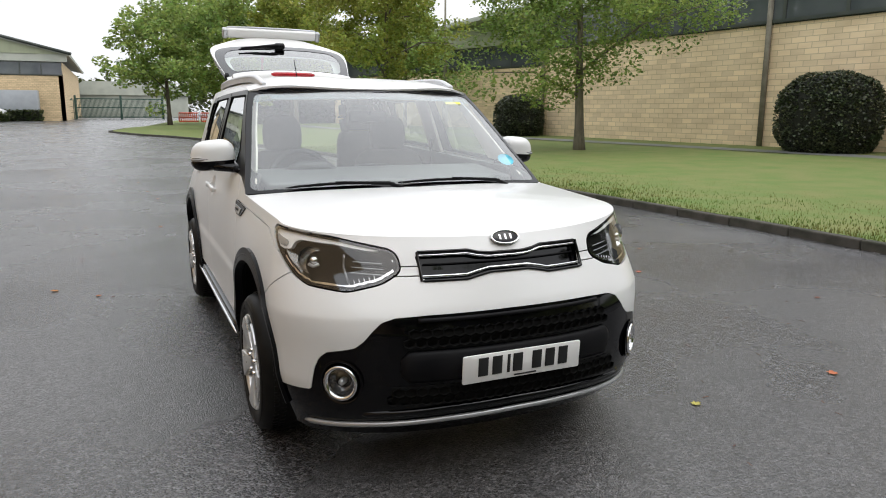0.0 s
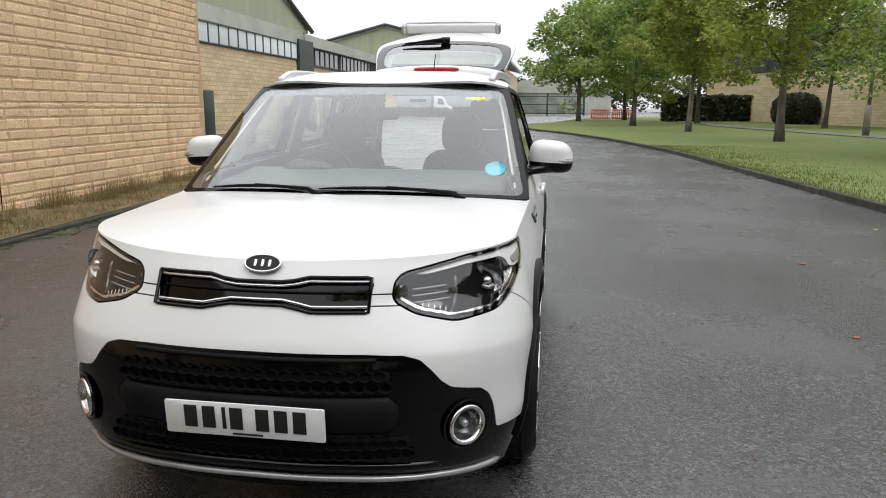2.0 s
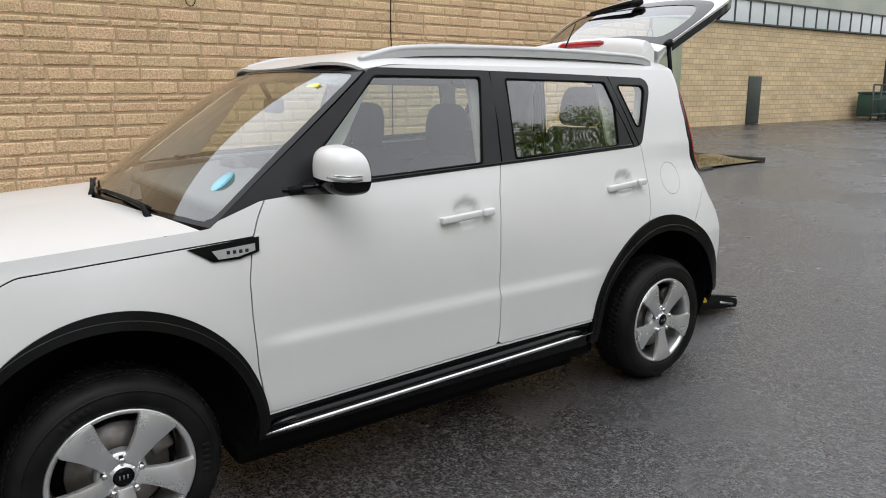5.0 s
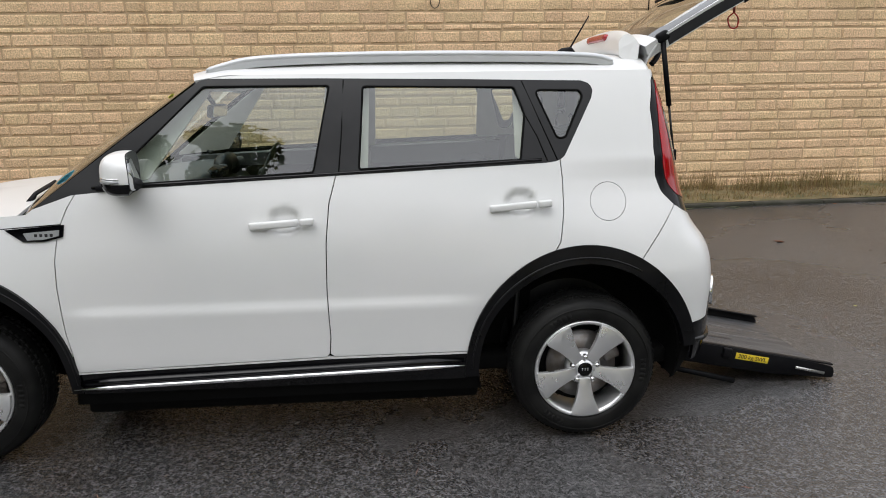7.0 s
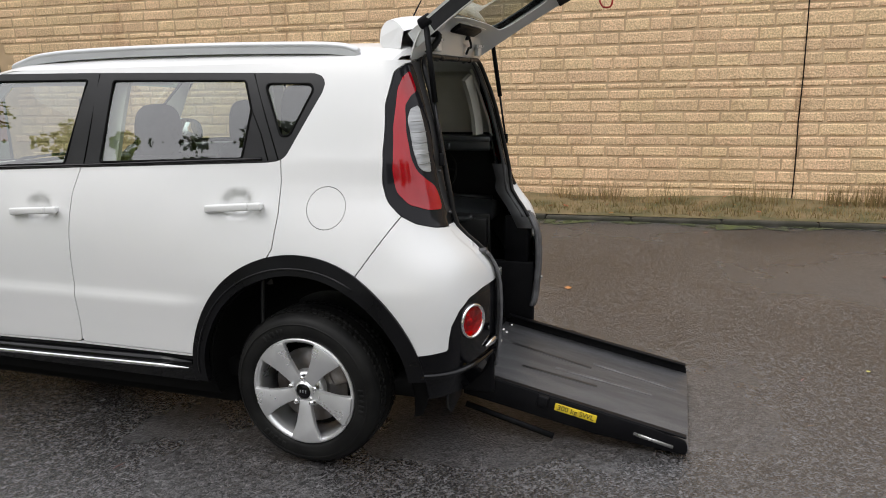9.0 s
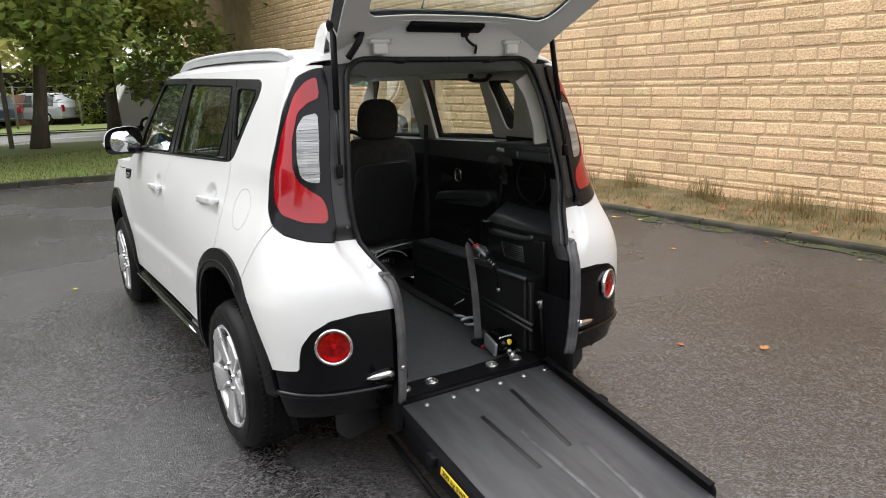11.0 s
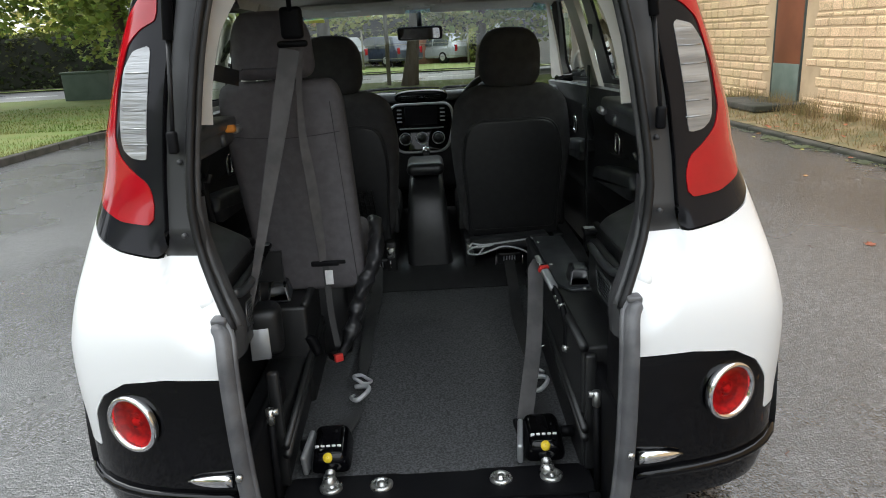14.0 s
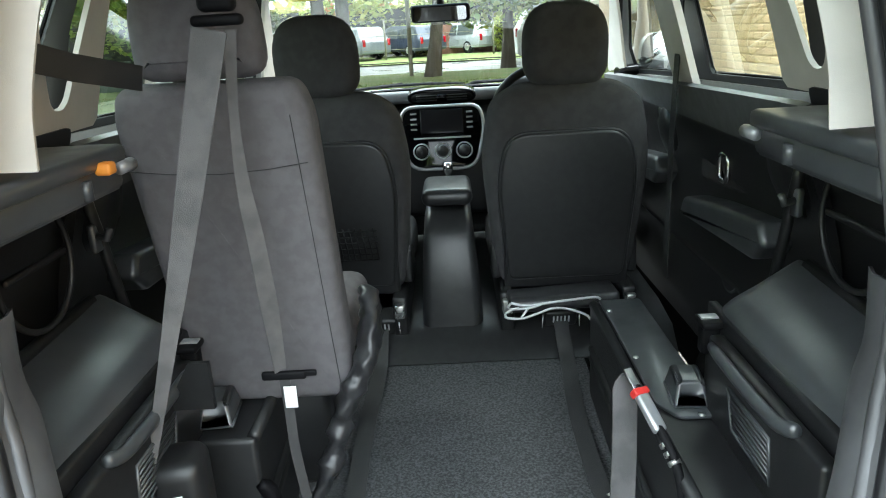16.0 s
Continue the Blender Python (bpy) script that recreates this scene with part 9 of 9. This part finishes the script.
slab(northeast, "upper_wall", N0, N1, 4.4, 6.0, .1, M["dark_trim"], no)
window_row(northeast, N0, N1, 4.5, 5.9, 14, no, M["far_glass"], .12)
slab(northeast, "roof_edge", (25.3, 35.8), (16, 74.2), 6.0, 7.6, .6, M["clad"], no)
part("roof_slab", box((26, 44, .3), (35, 57, 7.7), .02), M["fascia"], northeast)
slab(northeast, "white_panel", (25.2, 37.2), (24.9, 38.4), 1.6, 2.9, .1, M["fascia"], no)

# footpath along the east building
yy = np.linspace(-7, 75, 40)
px = np.interp(yy, [-7, 10, 18.4, 28, 47, 75], [17.0, 17.4, 16.4, 15.0, 12.0, 12.0])
V = np.array([[(x + w, y, .20 + .012 * 0 + .012 * np.clip(x + w - 11, -5, 6) * .6) for w in (0, 1.3)] for x, y in zip(px, yy)]).reshape(-1, 3)
sheet_object("footpath", V, [f[::-1] for f in grid_faces(40, 2)], M["path"], "grey tarmac footpath across the lawn", "path")

# ---- far fittings ----
gatework = thing("steel_gate", "dark green palisade security gate across the yard entrance", "gate")
bar_me = link_mesh("gate_bar", *box((.07, .05, 2.9), (0, 0, 1.6), .0), M["green_metal"])
for i in range(70):
    ob = adopt(new("gate_bar", bar_me), gatework)
    ob.location = (-6 + i * .17, 118, 0)
for z in (.3, 1.7, 3.0):
    part("gate_rail", box((12, .1, .14), (-.05, 118, z), .0), M["green_metal"], gatework)
for x in (-6.2, 0, 5.9):
    part("gate_post", box((.3, .3, 3.5), (x, 118, 1.75), .02), M["green_metal"], gatework)
far_fence = thing("mesh_fence", "dark green mesh fence beside the gate", "fence")
for i in range(10):
    part("fence_post", box((.1, .1, 2.9), (-17 + i * 1.2, 112, 1.45), .0), M["green_metal"], far_fence)
for z in (.2, 1.0, 1.8, 2.7):
    part("fence_rail", box((11, .05, .05), (-11.6, 112, z), .0), M["green_metal"], far_fence)
part("brace", tube([(-10, 111.8, .2), (-6.3, 111.8, 2.9)], .09, 6), M["green_metal"], far_fence)
shed = thing("distant_shed", "pale low warehouse roof behind the gate", "building")
part("wall", box((22, 12, 4.2), (2, 160, 2.1), .02), M["fascia"], shed)
part("roof", moved(plate([(-11.5, 0), (11.5, 0), (8, 2.6), (-8, 2.6)], 13), Matrix.Translation((2, 160, 4.2))), M["fascia"], shed, sharp=30)
r = np.random.default_rng(77)
woods = leaves(np.stack([r.uniform(-70, 110, 420), r.uniform(205, 240, 420), r.uniform(1, 9, 420)], -1), 3.2, 26, 1.5, 78)
sheet_object("far_woods", *woods, M["hedge"], "hazy line of far woods", "woods", "stuff")
woods = leaves(np.stack([r.uniform(-60, 80, 900), r.uniform(-60, -40, 900), 9 * r.uniform(0, 1, 900) ** 1.5], -1), 2.6, 26, .8, 79)
sheet_object("roadside_woods", *woods, M["far_leaf"], "yellowing trees and scrub beyond the road", "woods", "stuff")
low_wall = thing("brick_wall", "low dull red brick wall beyond the road", "wall")
part("wall", box((2.9, .35, 1.45), (-1.1, -33, .72), .02), M["red_brick"], low_wall)
barrier = thing("plastic_barrier", "orange-red plastic pedestrian barrier on the lawn", "barrier", "plastic barriers")
part("frame", join(tube([(-1, 0, .1), (-1, 0, 1.0), (1, 0, 1.0), (1, 0, .1), (-1, 0, .1)], .07, 6), tube([(-1, 0, .55), (1, 0, .55)], .06, 6)), M["red_plastic"], barrier)
for i in range(9):
    part("bar", box((.09, .05, .8), (-.8 + .2 * i, 0, .55), .0), M["red_plastic"], barrier)
for i in (-1, 1):
    part("foot", box((.15, .6, .1), (i * .7, 0, .08), .02), M["red_plastic"], barrier)
barrier.matrix_world = pose(6.2, 80, .1, 0, 0, 4)
copy_thing(barrier, pose(8.4, 79.4, .1, 0, 0, -16))
post = thing("lamp_post", "weathered steel lamp post on the lawn", "lamp post")
part("base", tube([(15.2, 33.0, .1), (15.2, 33.0, 1.6)], .16, 10), M["lamp_post"], post)
part("pole", tube([(15.2, 33.0, 1.6), (15.2, 33.0, 8.0)], [.085, .05], 10), M["lamp_post"], post)
part("lantern", box((.3, .7, .16), (15.2, 32.7, 8.0), .04), M["lamp_post"], post)
rpost = thing("road_post", "thin grey roadside post", "post")
part("pole", tube([(1.05, -16.6, .05), (1.05, -16.6, 3.6)], .06, 10), M["lamp_post"], rpost)
cab = thing("utility_cabinet", "dark green street utility cabinet on the lawn", "cabinet")
part("body", box((1.35, .5, .78), (9.75, -16.9, .46), .02), M["cabinet"], cab)
part("lid", box((1.4, .55, .06), (9.75, -16.9, .88), .015), M["cabinet"], cab)
bins = thing("waste_bin", "dark green wheeled waste bin against the hall", "bin", "waste bins")
part("tub", box((1.1, 1.0, 1.1), (0, 0, .7), .06), M["green_metal"], bins)
part("lid", box((1.15, 1.05, .12), (0, 0, 1.32), .04), M["green_metal"], bins)
bins.matrix_world = pose(-14.3, 40.3, 0)
copy_thing(bins, pose(-14.3, 38.9, 0))
cage = thing("bin_cage", "dark steel railing round the waste bins", "railing")
for y in np.linspace(36.8, 42.4, 8):
    part("upright", tube([(-13.4, y, 0), (-13.4, y, 1.7)], .05, 6), M["dark_trim"], cage)
for z in (.3, 1.0, 1.7):
    part("rail", tube([(-13.4, 36.8, z), (-13.4, 42.4, z)], .04, 6), M["dark_trim"], cage)


def vehicle(name, label, category, paint, length, width, height, at, bonnet=.28, cabin=.62, belt=.55, group=""):
    """A parked vehicle: a moulded body with glazed upper part, wheels and lamps."""
    root = thing(name, label, category, group)
    l, w, h = length, width / 2, height
    prof = [(-.5 * l, .28), (-.5 * l, h * belt * .9), (-.5 * l + bonnet * l * .15, h * belt), (-.5 * l + bonnet * l, h * (belt + .07)), (-.5 * l + bonnet * l + .14 * l, h * .95), (-.5 * l + (bonnet + .2) * l, h), (.5 * l - .1 * l, h * .99), (.5 * l - .02 * l, h * belt * 1.1), (.5 * l, h * belt), (.5 * l, .28)]
    p = plate(rounded(prof, .12, 4), width, bevel=.05, plane="yz")
    v = p[0].copy()
    up = np.clip((v[:, 2] - h * belt) / (h * (1 - belt)), 0, 1)
    v[:, 0] *= 1 - .2 * up ** 1.2
    part("body", (v, p[1]), paint, root, sharp=40)
    y0, y1 = -.5 * l + (bonnet + .10) * l, .5 * l - .1 * l
    zb, zt = h * (belt + .06), h * .92
    for s in (1, -1):
        for a, b in ((y0, (y0 + y1) / 2 - .06), ((y0 + y1) / 2 + .06, y1)):
            q = np.array([(s * w * (1 - .2 * .1) + s * .01, a - (.0 if a > y0 else .10), zb), (s * w * (1 - .2 * .1) + s * .01, b, zb), (s * w * .835 + s * .012, b, zt), (s * w * .835 + s * .012, a + (.0 if a > y0 else .35), zt)])
            part("side_window", (np.vstack([q, q - (s * .03, 0, 0)]), [(0, 1, 2, 3) if s > 0 else (3, 2, 1, 0), (7, 6, 5, 4) if s > 0 else (4, 5, 6, 7), (0, 4, 5, 1), (1, 5, 6, 2), (2, 6, 7, 3), (3, 7, 4, 0)]), M["far_glass"], root)
        for y in (-.31 * l, .31 * l):
            wh = part("wheel", moved(lathe([(.001, 0), (.18, .01), (.2, .0), (.31, -.02), (.33, -.08), (.33, -.18)], 24), Matrix.Translation((s * (w + .01), y, .33)) @ (Matrix.Identity(4) if s > 0 else Matrix.Rotation(math.pi, 4, "Z"))), M["rubber"], root)
            part("rim", moved(lathe([(.001, .012), (.15, .014), (.19, .004)], 20), Matrix.Translation((s * (w + .01), y, .33)) @ (Matrix.Identity(4) if s > 0 else Matrix.Rotation(math.pi, 4, "Z"))), M["alloy"], wh)
        part("headlamp", box((.3, .1, .15), (s * w * .72, -.5 * l + .02, h * belt * .8), .03), M["clear_lamp"], root)
        part("tail_lamp", box((.16, .08, .3), (s * w * .85, .5 * l - .01, h * belt * .95), .02), M["red_lamp"], root)
    part("bumper", box((width * .96, .14, .22), (0, -.5 * l + .0, .42), .05), M["matt_black"], root)
    part("windscreen", (np.array([(-w * .9, -.5 * l + bonnet * l - .03, h * (belt + .1)), (w * .9, -.5 * l + bonnet * l - .03, h * (belt + .1)), (w * .78, -.5 * l + (bonnet + .135) * l - .03, h * .93), (-w * .78, -.5 * l + (bonnet + .135) * l - .03, h * .93)]), [(0, 1, 2, 3)]), M["far_glass"], root, solid=.03)
    root.matrix_world = at
    return root


vehicle("van", "white panel van on the road", "van", M["van_white"], 4.9, 1.95, 1.95, pose(-4.8, -22.6, 0, 0, 0, -90), .2, .7, .55)
for i, (x, y, paint, lab, hgt, a) in enumerate([(7.4, -30.6, "car_silver", "silver hatchback parked behind the roadside grass", 1.45, 20), (4.8, -31.2, "car_grey", "grey estate car parked behind the roadside grass", 1.5, 18), (2.2, -32.5, "car_blue", "dark blue car parked beyond the road", 1.45, 16), (10.3, -31.5, "van_white", "white car parked beyond the road", 1.45, 20), (-.6, -33.5, "car_silver", "silver car parked beyond the road", 1.45, 15)]):
    vehicle("parked_car", lab, "car", M[paint], 4.2, 1.78, hgt, pose(x, y, .05, 0, 0, a + 30), group="parked cars")
chain = thing("chainlink_fence", "grey wire fence before the parked cars", "fence")
for x in np.arange(-2, 12, 2.4):
    part("fence_post", tube([(x, -29.2, 0), (x, -29.2, 1.8)], .04, 6), M["lamp_post"], chain)
for z in (.5, 1.1, 1.75):
    part("fence_wire", tube([(-2, -29.2, z), (12, -29.2, z)], .012, 5), M["lamp_post"], chain)

truck = thing("box_truck", "white-cabbed box truck with a grey body by the far hall", "truck")
part("cargo_box", box((4.6, 2.3, 2.2), (-17.7, 99.0 - 3.4, 1.95), .04), M["grey_box"], truck)
part("box_marks", box((2.2, .04, .4), (-17.2, 94.42, 2.1), .02), M["ink"], truck)
cabv = plate(rounded([(-1.2, .5), (1.25, .5), (1.25, 1.25), (.6, 1.5), (.1, 2.55), (-1.2, 2.9)], .12, 4), 2.0, bevel=.06)
part("cab", moved(cabv, Matrix.Translation((-13.9, 95.6, 0))), M["van_white"], truck, sharp=40)
part("cab_window", moved(plate([(-.6, 1.6), (.35, 1.6), (.0, 2.35), (-.6, 2.45)], .03), Matrix.Translation((-13.9, 94.58, 0))), M["far_glass"], truck)
for x in (-19.0, -13.6):
    part("wheel", moved(lathe([(.001, 0), (.2, .0), (.34, -.02), (.36, -.1), (.36, -.25)], 24, "y"), pose(x, 94.7, .36, 0, 0, 180)), M["rubber"], truck)
dark_van = thing("second_truck", "pale grey lorry trailer behind the box truck", "truck")
part("trailer", box((6.5, 2.4, 2.9), (-12.6, 98.2, 2.2), .03), M["grey_box"], dark_van)
for x in (-14, -11):
    part("wheel", moved(lathe([(.001, 0), (.2, .0), (.34, -.02), (.36, -.1), (.36, -.25)], 24, "y"), pose(x, 97.2, .36, 0, 0, 180)), M["rubber"], dark_van)

# ---- stone blocks of the wall ----
stone_meshes = {}
for l, h, kind, cy, cz in NEAR_BLOCKS:
    if (l, h, kind) not in stone_meshes:
        me = link_mesh("stone_block", *block_mesh(l, h, kind), M["stone"], smooth=False)
        stone_meshes[(l, h, kind)] = me
    ob = adopt(new("stone_block", stone_meshes[(l, h, kind)]), wall)
    ob.matrix_world = WL @ Matrix.Translation((-.012, cy, cz))
verts, faces, n = [], [], 0
for l, h, kind, cy, cz in FAR_BLOCKS:
    v, f = block_mesh(l, h, kind)
    verts.append(v + (-.012, cy, cz))
    faces += [tuple(i + n for i in face) for face in f]
    n += len(v)
me = link_mesh("stone_blocks", moved((np.vstack(verts), faces), WL)[0], faces, M["stone_far"], smooth=False)
tagged(adopt(new("stone_blocks", me), wall), kind="stuff")
